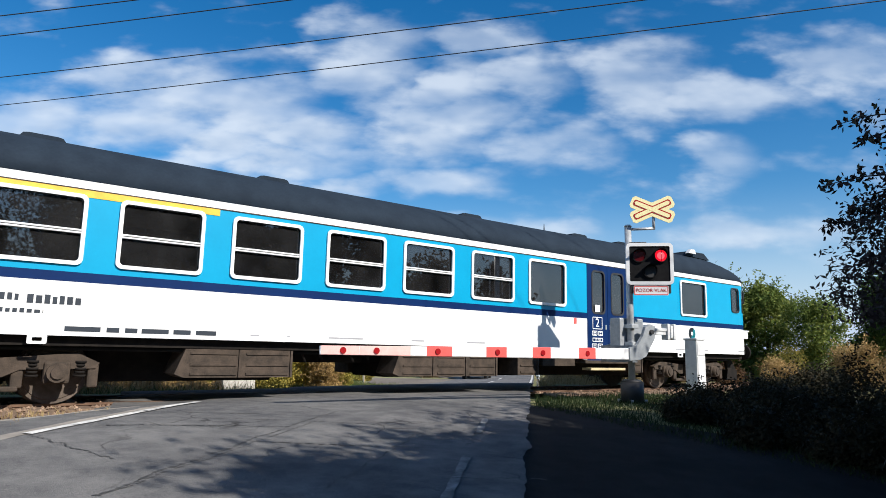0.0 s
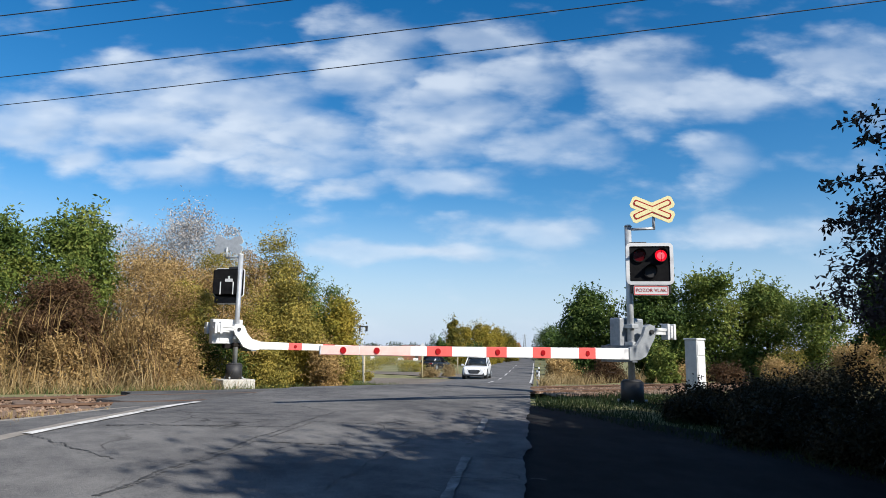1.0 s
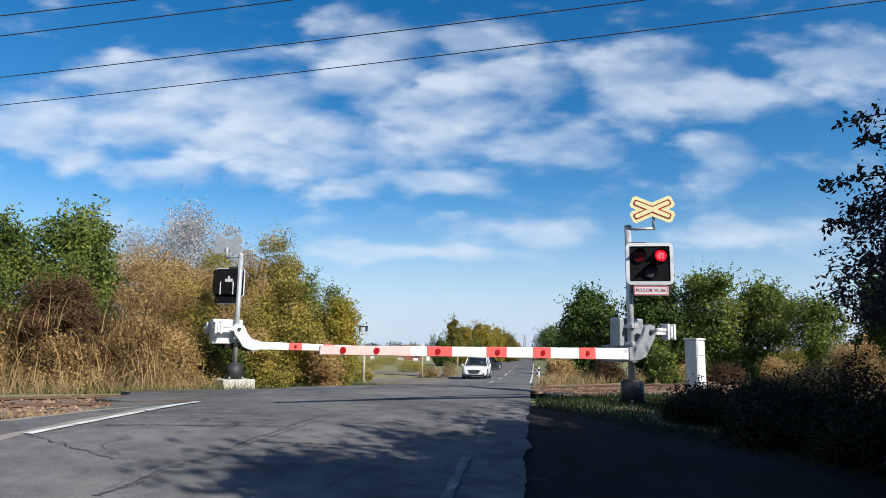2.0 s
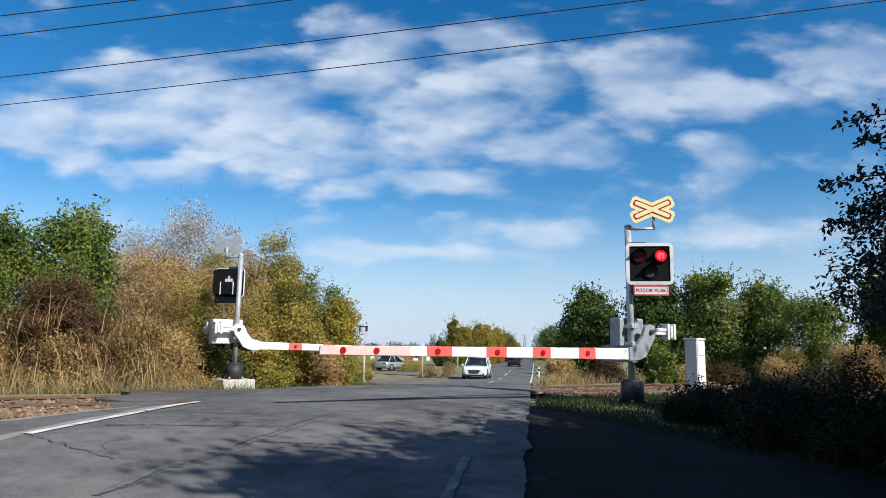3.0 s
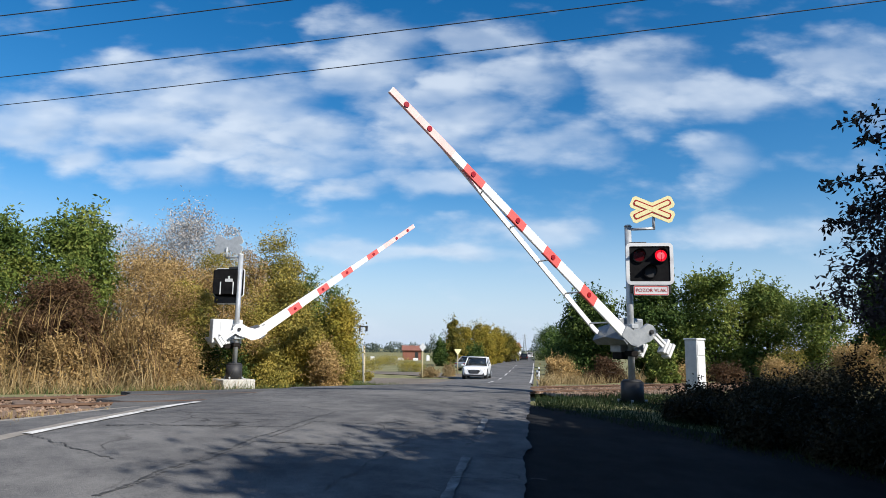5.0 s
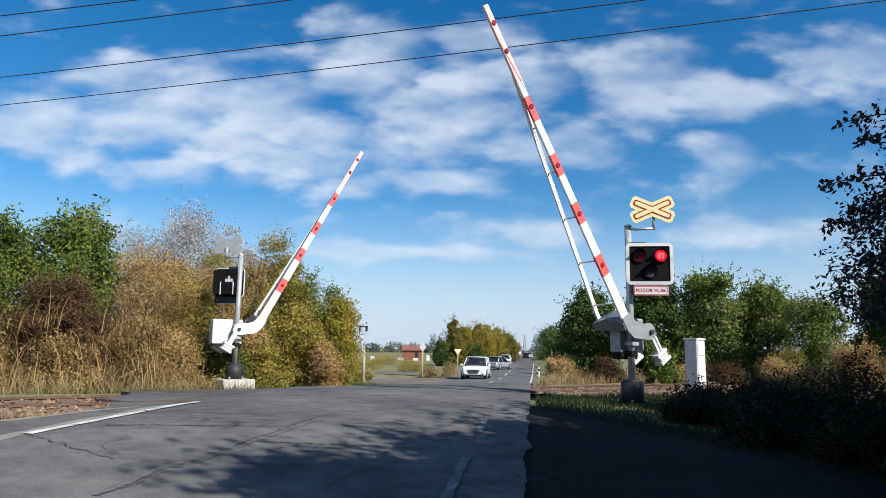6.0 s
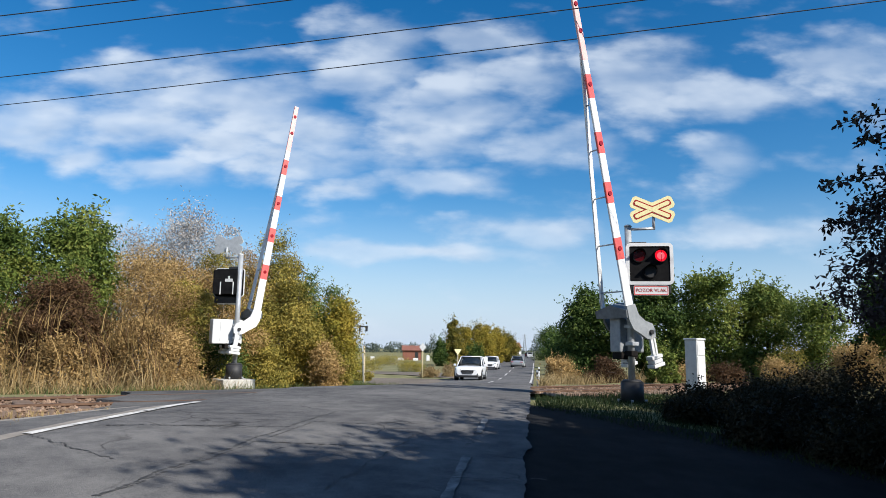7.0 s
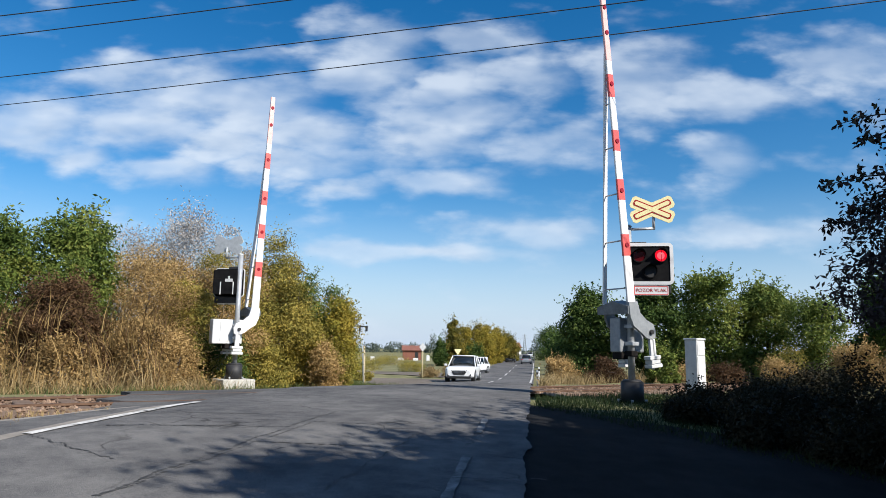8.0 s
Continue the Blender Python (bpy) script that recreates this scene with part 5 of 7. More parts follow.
AZ_R, AZ_L = 213.6, 37.9
PIV_R, PIV_L = Vector((4.346, 13.987, 1.279)), Vector((-6.02, 19.71, 1.35))
POSE_R = barrier_pose(PIV_R, AZ_R, -0.37, 0.16)
POSE_L = barrier_pose(PIV_L, AZ_L, 0.0, -0.14)
BAR_R, ARM_R, LAMPS_R = build_barrier(POSE_R, "striped boom barrier and red warning signal before the track", False, -0.37, 0.16, 1, -AZ_R - 8)
BAR_L, ARM_L, LAMPS_L = build_barrier(POSE_L, "striped boom barrier with signal seen from behind, on concrete", True, 0.0, -0.14, -1, -AZ_L + 172)


# ---- plants ----
def leaf_cloud(centres, radii, n, size, rng, flat=0.35, hollow=0.55, lift=0.0):
    """Bent leaf quads scattered through ellipsoid clumps, thicker near their skins."""
    centres, radii = np.asarray(centres, float), np.asarray(radii, float)
    vol = radii.prod(1) ** 0.75
    pick = rng.choice(len(centres), n, p=vol / vol.sum())
    d = rng.normal(size=(n, 3))
    d /= np.linalg.norm(d, axis=1, keepdims=True)
    r = hollow + (1 - hollow) * rng.random(n) ** 0.6
    r *= 1 + 0.16 * rng.normal(size=n)
    P = centres[pick] + d * radii[pick] * r[:, None]
    P[:, 2] += lift
    out = d * 0.6 + rng.normal(size=(n, 3)) * 0.7
    out[:, 2] += flat
    out /= np.linalg.norm(out, axis=1, keepdims=True)
    t = np.cross(out, rng.normal(size=(n, 3)))
    t /= np.linalg.norm(t, axis=1, keepdims=True)
    b = np.cross(out, t)
    L = size * rng.uniform(0.6, 1.35, (n, 1))
    w = L * rng.uniform(0.32, 0.5, (n, 1))
    V = np.stack([P - t * L * 0.5, P + b * w * 0.5 + out * w * 0.2, P + t * L * 0.5, P - b * w * 0.5 + out * w * 0.2], 1)
    return V.reshape(-1, 3)


def branch_mesh(base, tips, r0, seed, mid_z=0.45):
    """A tapered trunk that forks into limbs with thin twigs."""
    bm = bmesh.new()
    rng = random.Random(seed)
    base = Vector(base)
    top = max(t[2] for t in tips)
    fork = base + Vector((rng.uniform(-0.1, 0.1), rng.uniform(-0.1, 0.1), (top - base.z) * mid_z * 0.6))
    rod(bm, base - Vector((0, 0, 0.15)), fork, r0, r0 * 0.7, seg=8)
    for t in tips:
        t = Vector(t)
        k1 = fork.lerp(t, 0.5) + Vector((rng.uniform(-0.2, 0.2), rng.uniform(-0.2, 0.2), 0.15))
        rod(bm, fork, k1, r0 * 0.45, r0 * 0.25, seg=6)
        rod(bm, k1, t, r0 * 0.25, r0 * 0.06, seg=5)
        for _ in range(4):
            q = k1.lerp(t, rng.random())
            e = q + Vector((rng.uniform(-1, 1), rng.uniform(-1, 1), rng.uniform(-0.2, 1))) * 0.5 * (t - fork).length * 0.4
            rod(bm, q, e, r0 * 0.1, r0 * 0.03, seg=4)
    return bm


def plant(name, label, category, x, y, h, w, leaf, bark, n, size, seed, low=0.0, spread=12, group="", flat=0.35, wy=None, sparse=False):
    """A tree or bush: trunk with limbs, and a crown of many leaves in uneven clumps."""
    z0 = float(land(x, y)) - 0.05
    rng = np.random.default_rng(seed)
    wy = wy or w
    cs, rs = [], []
    for k in range(int(spread * 2.2)):
        a = rng.uniform(0, 2 * math.pi)
        q = rng.random() ** 0.5
        hz = rng.uniform(low, 1.0)
        lim = math.sqrt(max(0.08, 1 - max(0, (hz - 0.35) / 0.65) ** 2))
        cr = w * rng.uniform(0.16, 0.36)
        top = h * hz
        cs.append((x + math.cos(a) * q * w * 0.72 * lim, y + math.sin(a) * q * wy * 0.72 * lim, z0 + max(cr * 0.6, top - cr * 0.55)))
        rs.append((cr, cr * wy / w, cr * rng.uniform(0.6, 0.85)))
    cs.append((x, y, z0 + h * (0.5 + low * 0.3))), rs.append((w * 0.55, wy * 0.55, h * 0.42))
    t = thing(name, Matrix.Identity(4), label, category, group)
    bm = branch_mesh((x, y, z0), cs[:7], 0.03 * h ** 0.9, seed)
    part("trunk", bm, bark, t)
    V = leaf_cloud(cs, rs, n, size, rng, flat)
    # twigs past the outline
    m = n // 14
    pick = rng.integers(0, len(cs), m // 7 + 1)
    tw = []
    for k in pick:
        d = rng.normal(size=3)
        d[2] = abs(d[2]) + 0.4
        d /= np.linalg.norm(d)
        a = np.array(cs[k]) + d * np.array(rs[k]) * 0.9
        for i in range(7):
            tw.append(a + d * size * (0.5 + i * 0.55) + rng.normal(size=3) * size * 0.35)
    tw = np.array(tw)
    o = rng.normal(size=tw.shape)
    o /= np.linalg.norm(o, axis=1, keepdims=True)
    tt = np.cross(o, rng.normal(size=tw.shape))
    tt /= np.linalg.norm(tt, axis=1, keepdims=True)
    bb = np.cross(o, tt)
    W = np.stack([tw - tt * size * 0.5, tw + bb * size * 0.22, tw + tt * size * 0.5, tw - bb * size * 0.22], 1).reshape(-1, 3)
    V = np.concatenate([V, W])
    V[:, 2] = np.maximum(V[:, 2], z0 + 0.02)
    ob = mesh_np("crown", V, np.arange(len(V)).reshape(-1, 4), leaf)
    ob.parent = t
    return t


def blades(name, pts, h, w, material, seed, lean=0.35):
    """Grass blades: narrow bent triangles standing at pts."""
    rng = np.random.default_rng(seed)
    n = len(pts)
    P = np.asarray(pts, float)
    hh = h * rng.uniform(0.4, 1.15, (n, 1))
    a = rng.uniform(0, 2 * math.pi, n)
    side = np.stack([np.cos(a), np.sin(a), np.zeros(n)], 1) * w * rng.uniform(0.6, 1.4, (n, 1))
    d = rng.normal(size=(n, 3)) * lean
    d[:, 2] = 1
    mid = P + d * hh * 0.55
    tip = P + d * hh + rng.normal(size=(n, 3)) * hh * 0.22
    V = np.stack([P - side, P + side, mid + side * 0.7, mid - side * 0.7, tip], 1).reshape(-1, 3)
    i = 5 * np.arange(n)[:, None]
    F = np.concatenate([i + np.array([[0, 1, 2]]), i + np.array([[0, 2, 3]]), i + np.array([[3, 2, 4]])])
    return mesh_np(name, V, F, material)


def spray(tree, tips):
    """Drooping side branches with their leaves in two rows, reaching out of a crown."""
    rng = np.random.default_rng(33)
    for tip in tips:
        tip = Vector(tip)
        root = Vector((5.0, 5.9, tip.z - 0.15))
        bm = bmesh.new()
        P = [root.lerp(tip, q) + Vector((0, 0, 0.22 * math.sin(math.pi * q))) for q in np.linspace(0, 1, 9)]
        for k in range(8):
            rod(bm, P[k], P[k + 1], 0.016 - 0.0016 * k, 0.0144 - 0.0016 * k, seg=5)
        part("branch", bm, M_BARK, tree)
        V = []
        for k in range(190):
            q = rng.random() ** 0.8
            c = np.array(root.lerp(tip, q)) + np.array([0, 0, 0.22 * math.sin(math.pi * q)]) + rng.normal(size=3) * (0.02 + 0.10 * (1 - q))
            d = rng.normal(size=3) + np.array([-0.6, 0, -0.7])
            d /= np.linalg.norm(d)
            b = np.cross(d, rng.normal(size=3))
            b /= np.linalg.norm(b)
            ln = rng.uniform(0.045, 0.085)
            V += [c, c + d * ln * 0.5 + b * ln * 0.27, c + d * ln, c + d * ln * 0.5 - b * ln * 0.27]
        ob = mesh_np("branch_leaves", np.array(V), np.arange(len(V)).reshape(-1, 4), L_PLUM)
        ob.parent = tree


def stalks(name, pts, h, w, material, seed, seg=6):
    """Thin stems that rise and arch over, as narrow ribbons."""
    rng = np.random.default_rng(seed)
    P = np.asarray(pts, float)
    n = len(P)
    a = rng.uniform(0, 2 * math.pi, n)
    out = np.stack([np.cos(a), np.sin(a), np.zeros(n)], 1)
    side = np.stack([-np.sin(a), np.cos(a), rng.normal(size=n) * 0.4], 1) * w
    H, R = h * rng.uniform(0.25, 1.0, (n, 1)), h * rng.uniform(0.3, 1.1, (n, 1))
    rows = []
    for k in range(seg + 1):
        t = k / seg
        c = P + out * R * t ** 1.5 + np.array([0, 0, 1]) * H * (1.75 * t - 0.95 * t * t) + rng.normal(size=(n, 3)) * 0.02 * h * t
        wd = side * (1.15 - t)
        rows += [c - wd, c + wd]
    V = np.stack(rows, 1).reshape(-1, 3)
    i = (2 * seg + 2) * np.arange(n)[:, None]
    F = np.concatenate([i + np.array([[2 * k, 2 * k + 1, 2 * k + 3, 2 * k + 2]]) for k in range(seg)])
    return mesh_np(name, V, F, material)


def scatter(n, fx, fy, seed, keep=None):
    rng = np.random.default_rng(seed)
    x, y = rng.uniform(*fx, n), rng.uniform(*fy, n)
    if keep is not None:
        k = keep(x, y)
        x, y = x[k], y[k]
    return np.stack([x, y, land(x, y) - 0.06], 1)


def u_of(x, y):
    return x * NX + y * NY


L_GREEN = leaf_mat("leaf_green", [(0.035, 0.065, 0.014), (0.135, 0.185, 0.038), (0.28, 0.295, 0.07)])
L_DKGREEN = leaf_mat("leaf_dark_green", [(0.018, 0.042, 0.011), (0.065, 0.11, 0.025), (0.15, 0.195, 0.046)])
L_OLIVE = leaf_mat("leaf_olive", [(0.07, 0.08, 0.02), (0.29, 0.245, 0.055), (0.48, 0.37, 0.09)])
L_BROWN = leaf_mat("leaf_brown", [(0.11, 0.07, 0.03), (0.38, 0.255, 0.105), (0.58, 0.42, 0.19)])
L_RED = leaf_mat("leaf_red", [(0.05, 0.030, 0.018), (0.11, 0.062, 0.032), (0.16, 0.10, 0.05)])
L_YELLOW = leaf_mat("leaf_yellow", [(0.10, 0.12, 0.02), (0.28, 0.24, 0.04), (0.40, 0.29, 0.05)])
L_SILVER = leaf_mat("leaf_silver", [(0.20, 0.19, 0.185), (0.42, 0.40, 0.38), (0.58, 0.56, 0.54)])
L_STRAW = leaf_mat("straw", [(0.17, 0.12, 0.055), (0.33, 0.24, 0.115), (0.46, 0.36, 0.20)])
L_GRASS = leaf_mat("grass", [(0.035, 0.06, 0.015), (0.075, 0.10, 0.03), (0.14, 0.14, 0.05)])
# scrub and roadside tree leaves with tree shade mixed into the colour
L_SHADE = leaf_mat("leaf_shade_toned", [(0.012, 0.013, 0.007), (0.022, 0.022, 0.011), (0.045, 0.034, 0.018)], 0.1)
# darker copy of the grass colour, for the verge in tree shade
L_SHGRASS = leaf_mat("grass_shade_toned", [(0.010, 0.022, 0.007), (0.022, 0.040, 0.012), (0.045, 0.060, 0.02)], 0.1)
# purplish plum leaves, their colour darkened to take in shade and backlight
L_PLUM = leaf_mat("leaf_plum_shaded", [(0.030, 0.022, 0.026), (0.05, 0.04, 0.04), (0.05, 0.06, 0.03)], 0.12)
M_BARK = mat("bark", (0.10, 0.08, 0.065), (0.055, 0.045, 0.038), 0.95, scale=9, bump=0.6)
M_TWIG = mat("pale_twig", (0.30, 0.27, 0.24), (0.20, 0.18, 0.16), 0.9, scale=9)


def build_plants():
    G = "hedge beyond the track"
    # left, beyond the track
    plant("tree", "dense green broadleaf tree beyond the track", "tree", -13.6, 18.6, 5.6, 2.5, L_GREEN, M_BARK, 24000, 0.15, 1, group=G, spread=14)
    plant("tree", "dense green broadleaf tree behind dry scrub", "tree", -11.6, 20.6, 6.0, 2.3, L_GREEN, M_BARK, 24000, 0.15, 2, group=G, spread=13)
    plant("bush", "dark green bush at the railway side", "bush", -12.2, 16.2, 3.3, 1.9, L_DKGREEN, M_BARK, 14000, 0.13, 3, group=G, spread=10)
    plant("bush", "dark reddish autumn bush in dry scrub", "bush", -9.6, 17.0, 3.1, 1.5, L_RED, M_BARK, 20000, 0.085, 4, group=G, spread=10)
    plant("bush", "brown dry bush with bare twigs", "bush", -8.8, 19.8, 4.5, 1.9, L_BROWN, M_TWIG, 26000, 0.075, 5, group=G, spread=12)
    plant("tree", "silvery grey half-bare small tree", "tree", -9.9, 25.5, 7.0, 2.6, L_SILVER, M_TWIG, 20000, 0.10, 6, group=G, spread=12, low=0.4)
    plant("bush", "olive brown bush behind the barrier", "bush", -7.6, 22.8, 4.6, 1.9, L_BROWN, M_TWIG, 24000, 0.08, 7, group=G, spread=11)
    plant("tree", "thin grey green tree with loose crown", "tree", -7.0, 27.5, 6.3, 1.8, L_OLIVE, M_TWIG, 15000, 0.10, 8, group=G, spread=10, low=0.4)
    plant("bush", "yellow green bush beside the road", "bush", -5.9, 25.2, 4.3, 1.9, L_OLIVE, M_BARK, 15000, 0.12, 9, group=G, spread=11)
    plant("bush", "yellow green rounded bush beside the road", "bush", -4.2, 27.0, 3.7, 1.7, L_YELLOW, M_BARK, 15000, 0.12, 10, group=G, spread=11)
    plant("bush", "low reddish brown bush at the road edge", "bush", -4.3, 24.6, 1.9, 0.95, L_BROWN, M_TWIG, 8000, 0.09, 11, group=G, spread=8)
    plant("bush", "brown low scrub beside the track", "bush", -7.9, 17.6, 2.2, 1.3, L_BROWN, M_TWIG, 9000, 0.09, 12, group=G, spread=8)
    plant("bush", "olive low bush behind the barrier", "bush", -6.4, 23.2, 2.0, 1.3, L_OLIVE, M_BARK, 9000, 0.10, 13, group=G, spread=8)
    plant("bush", "straw brown scrub beside the track", "bush", -10.6, 15.2, 1.8, 1.3, L_BROWN, M_TWIG, 8000, 0.09, 14, group=G, spread=8)
    for k, (x, y, h, w, lf) in enumerate(((-6.5, 27.6, 5.6, 1.7, L_OLIVE), (-5.6, 27.8, 4.9, 1.6, L_GREEN), (-4.7, 28.2, 4.3, 1.4, L_GREEN), (-7.6, 26.0, 5.4, 1.7, L_BROWN), (-8.3, 26.4, 6.5, 1.8, L_SILVER), (-14.8, 21.8, 5.6, 2.3, L_DKGREEN), (-12.7, 17.8, 4.2, 1.7, L_GREEN))):
        plant("tree", "grey half-bare tree in the hedge" if lf is L_SILVER else "loose autumn tree in the hedge beside the road" if x > -9 else "dense green tree in the hedge beyond the track", "tree", x, y, h, w, lf, M_TWIG, 13000, 0.10, 240 + k, group=G, spread=12)
    for k, (x, y, h) in enumerate(((-9.6, 46, 6.9), (-8.9, 47, 5.9), (-8.2, 45, 5.3))):
        plant("poplar", "slim upright bare poplar", "tree", x, y, h, 0.35, L_OLIVE, M_TWIG, 1600, 0.16, 20 + k, group="poplars", spread=9)
    # the bush at (-7.0, 21.4) is dark green to stand for a shadow gap
    for k, (x, y, h, w, lf, n) in enumerate(((-9.4, 21.8, 4.9, 1.9, L_BROWN, 13000), (-6.8, 24.3, 4.3, 1.9, L_OLIVE, 13000), (-10.6, 18.6, 4.4, 1.7, L_GREEN, 13000), (-8.0, 20.6, 3.6, 1.6, L_OLIVE, 12000), (-5.2, 25.6, 2.7, 1.4, L_YELLOW, 9000), (-7.0, 21.4, 2.3, 1.3, L_DKGREEN, 9000), (-9.0, 15.9, 1.5, 1.1, L_BROWN, 8000), (-7.5, 18.9, 1.9, 1.1, L_BROWN, 8000), (-12.0, 14.2, 1.7, 1.3, L_BROWN, 8000), (-14.5, 15.0, 3.4, 1.8, L_GREEN, 11000), (-8.4, 23.8, 5.2, 1.8, L_OLIVE, 11000), (-11.5, 24.5, 6.2, 2.2, L_SILVER, 10000), (-4.1, 25.9, 1.7, 0.9, L_OLIVE, 6000), (-10.3, 17.2, 3.3, 1.4, L_RED, 11000), (-9.0, 16.7, 2.3, 1.2, L_RED, 8000))):
        plant("bush" if h < 4.5 else "tree", ("brown dry scrub" if lf is L_BROWN else "silvery half-bare tree" if lf is L_SILVER else "dark reddish autumn bush" if lf is L_RED else "olive and green leafy bush") + " in the hedge beyond the track", "bush" if h < 4.5 else "tree", x, y, h, w, lf, M_TWIG, int(n * 1.35), 0.088, 200 + k, group=G, spread=12)
    # right, beyond the track
    R = "trees right beyond the track"
    plant("tree", "dark green rounded tree by the road", "tree", 6.6, 29.5, 4.4, 1.9, L_DKGREEN, M_BARK, 20000, 0.16, 30, group=R, spread=13)
    plant("tree", "dark green bushy tree behind the signal", "tree", 9.1, 28.6, 4.9, 2.0, L_DKGREEN, M_BARK, 22000, 0.16, 31, group=R, spread=13)
    plant("tree", "green bushy tree beyond the track", "tree", 11.4, 28.0, 5.0, 2.0, L_GREEN, M_BARK, 22000, 0.16, 32, group=R, spread=13)
    plant("tree", "green bushy tree beyond the track", "tree", 13.7, 28.0, 4.2, 1.9, L_GREEN, M_BARK, 18000, 0.16, 33, group=R, spread=12)
    plant("bush", "green bush beyond the track", "bush", 14.2, 25.4, 3.3, 1.9, L_GREEN, M_BARK, 15000, 0.12, 34, group=R, spread=11)
    plant("tree", "dark green tree beyond the track", "tree", 17.3, 25.5, 4.3, 2.2, L_DKGREEN, M_BARK, 18000, 0.16, 35, group=R, spread=12)
    for k, (x, y, h, w, lf) in enumerate(((10.1, 23.9, 0.75, 0.9, L_RED), (11.6, 23.2, 0.95, 1.0, L_BROWN), (12.6, 24.4, 1.3, 1.1, L_OLIVE), (8.9, 24.2, 0.7, 0.8, L_BROWN))):
        plant("bush", "thin autumn scrub beside the track", "bush", x, y, h, w, lf, M_TWIG, 4500, 0.07, 260 + k, group=R, spread=14)
    plant("bush", "yellow green low bush behind the signal", "bush", 7.6, 22.8, 1.25, 0.7, L_GREEN, M_BARK, 7000, 0.10, 37, group=R, spread=8)
    plant("bush", "straw brown scrub at the road edge", "bush", 4.6, 25.6, 1.3, 0.9, L_BROWN, M_TWIG, 6000, 0.08, 38, group=R, spread=8)
    plant("bush", "reddish brown scrub beside the track", "bush", 6.0, 24.2, 1.0, 0.9, L_RED, M_TWIG, 6000, 0.08, 39, group=R, spread=8)
    plant("bush", "brown scrub beside the track", "bush", 13.2, 21.2, 1.5, 1.4, L_BROWN, M_TWIG, 8000, 0.09, 40, group=R, spread=8)
    # right, this side of the track: scrub, mostly with tree shade put into its leaf colour
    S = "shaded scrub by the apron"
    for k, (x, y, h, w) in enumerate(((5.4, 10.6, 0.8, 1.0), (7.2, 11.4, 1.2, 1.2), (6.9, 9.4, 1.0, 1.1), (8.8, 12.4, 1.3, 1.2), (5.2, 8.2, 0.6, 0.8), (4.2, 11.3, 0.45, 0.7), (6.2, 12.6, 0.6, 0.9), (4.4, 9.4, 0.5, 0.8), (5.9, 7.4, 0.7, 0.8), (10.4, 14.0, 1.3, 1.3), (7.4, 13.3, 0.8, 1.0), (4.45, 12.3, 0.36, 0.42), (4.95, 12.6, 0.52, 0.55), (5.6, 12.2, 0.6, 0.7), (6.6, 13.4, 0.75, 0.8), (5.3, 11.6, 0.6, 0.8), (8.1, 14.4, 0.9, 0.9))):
        plant("bush", "low scrub, most of its leaves coloured dark for tree shade", "bush", x, y, h, w, L_BROWN if k in (3, 9) else L_SHADE, M_TWIG, 7000, 0.07, 50 + k, group=S, spread=8)
    # trees beside the camera that shade the road, and unseen ones behind it
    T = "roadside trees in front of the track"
    plum = plant("plum_tree", "purple-leaved plum tree, shade darkened into its crown", "tree", 5.0, 5.9, 3.75, 1.45, L_PLUM, M_BARK, 34000, 0.068, 60, group=T, spread=15, low=0.58)
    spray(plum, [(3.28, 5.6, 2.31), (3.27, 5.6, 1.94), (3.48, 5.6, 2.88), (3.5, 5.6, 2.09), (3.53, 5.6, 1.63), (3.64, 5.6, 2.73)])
    # all out of view: the first seven shade road and verge, nine block skylight
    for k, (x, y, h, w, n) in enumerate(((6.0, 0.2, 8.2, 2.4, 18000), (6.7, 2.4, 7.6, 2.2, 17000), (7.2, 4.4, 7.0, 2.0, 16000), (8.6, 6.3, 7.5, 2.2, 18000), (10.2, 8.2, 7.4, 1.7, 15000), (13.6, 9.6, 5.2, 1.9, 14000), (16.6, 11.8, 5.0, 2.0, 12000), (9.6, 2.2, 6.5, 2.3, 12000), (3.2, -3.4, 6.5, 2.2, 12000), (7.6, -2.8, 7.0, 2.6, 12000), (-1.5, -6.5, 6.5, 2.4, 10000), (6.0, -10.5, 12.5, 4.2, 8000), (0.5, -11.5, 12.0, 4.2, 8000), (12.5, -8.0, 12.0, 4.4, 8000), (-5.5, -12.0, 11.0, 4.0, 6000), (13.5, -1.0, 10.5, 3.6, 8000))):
        plant("tree", "unseen roadside tree, leaf colour darkened for shade", "tree", x, y, h, w, L_SHADE, M_BARK, n, 0.24, 61 + k, group=T, spread=15, low=0.2)
    # grass and straw
    kp = lambda x, y: (u_of(x, y) > 14.6) & (u_of(x, y) < 18.5) & (x < -5.2) & (x < road_left(y) - 0.9) & (hash_noise(x, y, 0.8, 5) > -0.1)
    g = blades("dry_grass", scatter(46000, (-22, -4), (4, 25), 70, kp), 0.42, 0.007, L_STRAW, 71, 0.6)
    tagged(g, "tall straw-coloured dry grass beside the track", "grass", kind="stuff")
    # long dry stalks that arch out of the brown scrub
    kp = lambda x, y: (u_of(x, y) > 16.6) & (u_of(x, y) < 21.5) & (x < -0.40 * y) & (x > -13.5)
    for sd, mt, h, n, lb in ((90, L_BROWN, 1.5, 3800, "long brown dead stalks arching from the scrub"), (91, L_STRAW, 1.0, 3600, "pale dry stalks leaning over the scrub"), (92, L_RED, 1.7, 1800, "dark reddish stems among the scrub")):
        pts = scatter(n, (-14, -6), (10, 26), sd, kp)
        pts[:, 2] += np.random.default_rng(sd).random(len(pts)) ** 1.5 * (1.8 if sd != 91 else 0.5)
        g = stalks("dry_stalks", pts, h, 0.008, mt, sd)
        tagged(g, lb, "dry stalks", kind="stuff")
    kp = lambda x, y: (u_of(x, y) > 14.4) & (u_of(x, y) < 40) & (x < road_left(y) - 0.6 - mouth(y)) & (x > road_left(y) - 7)
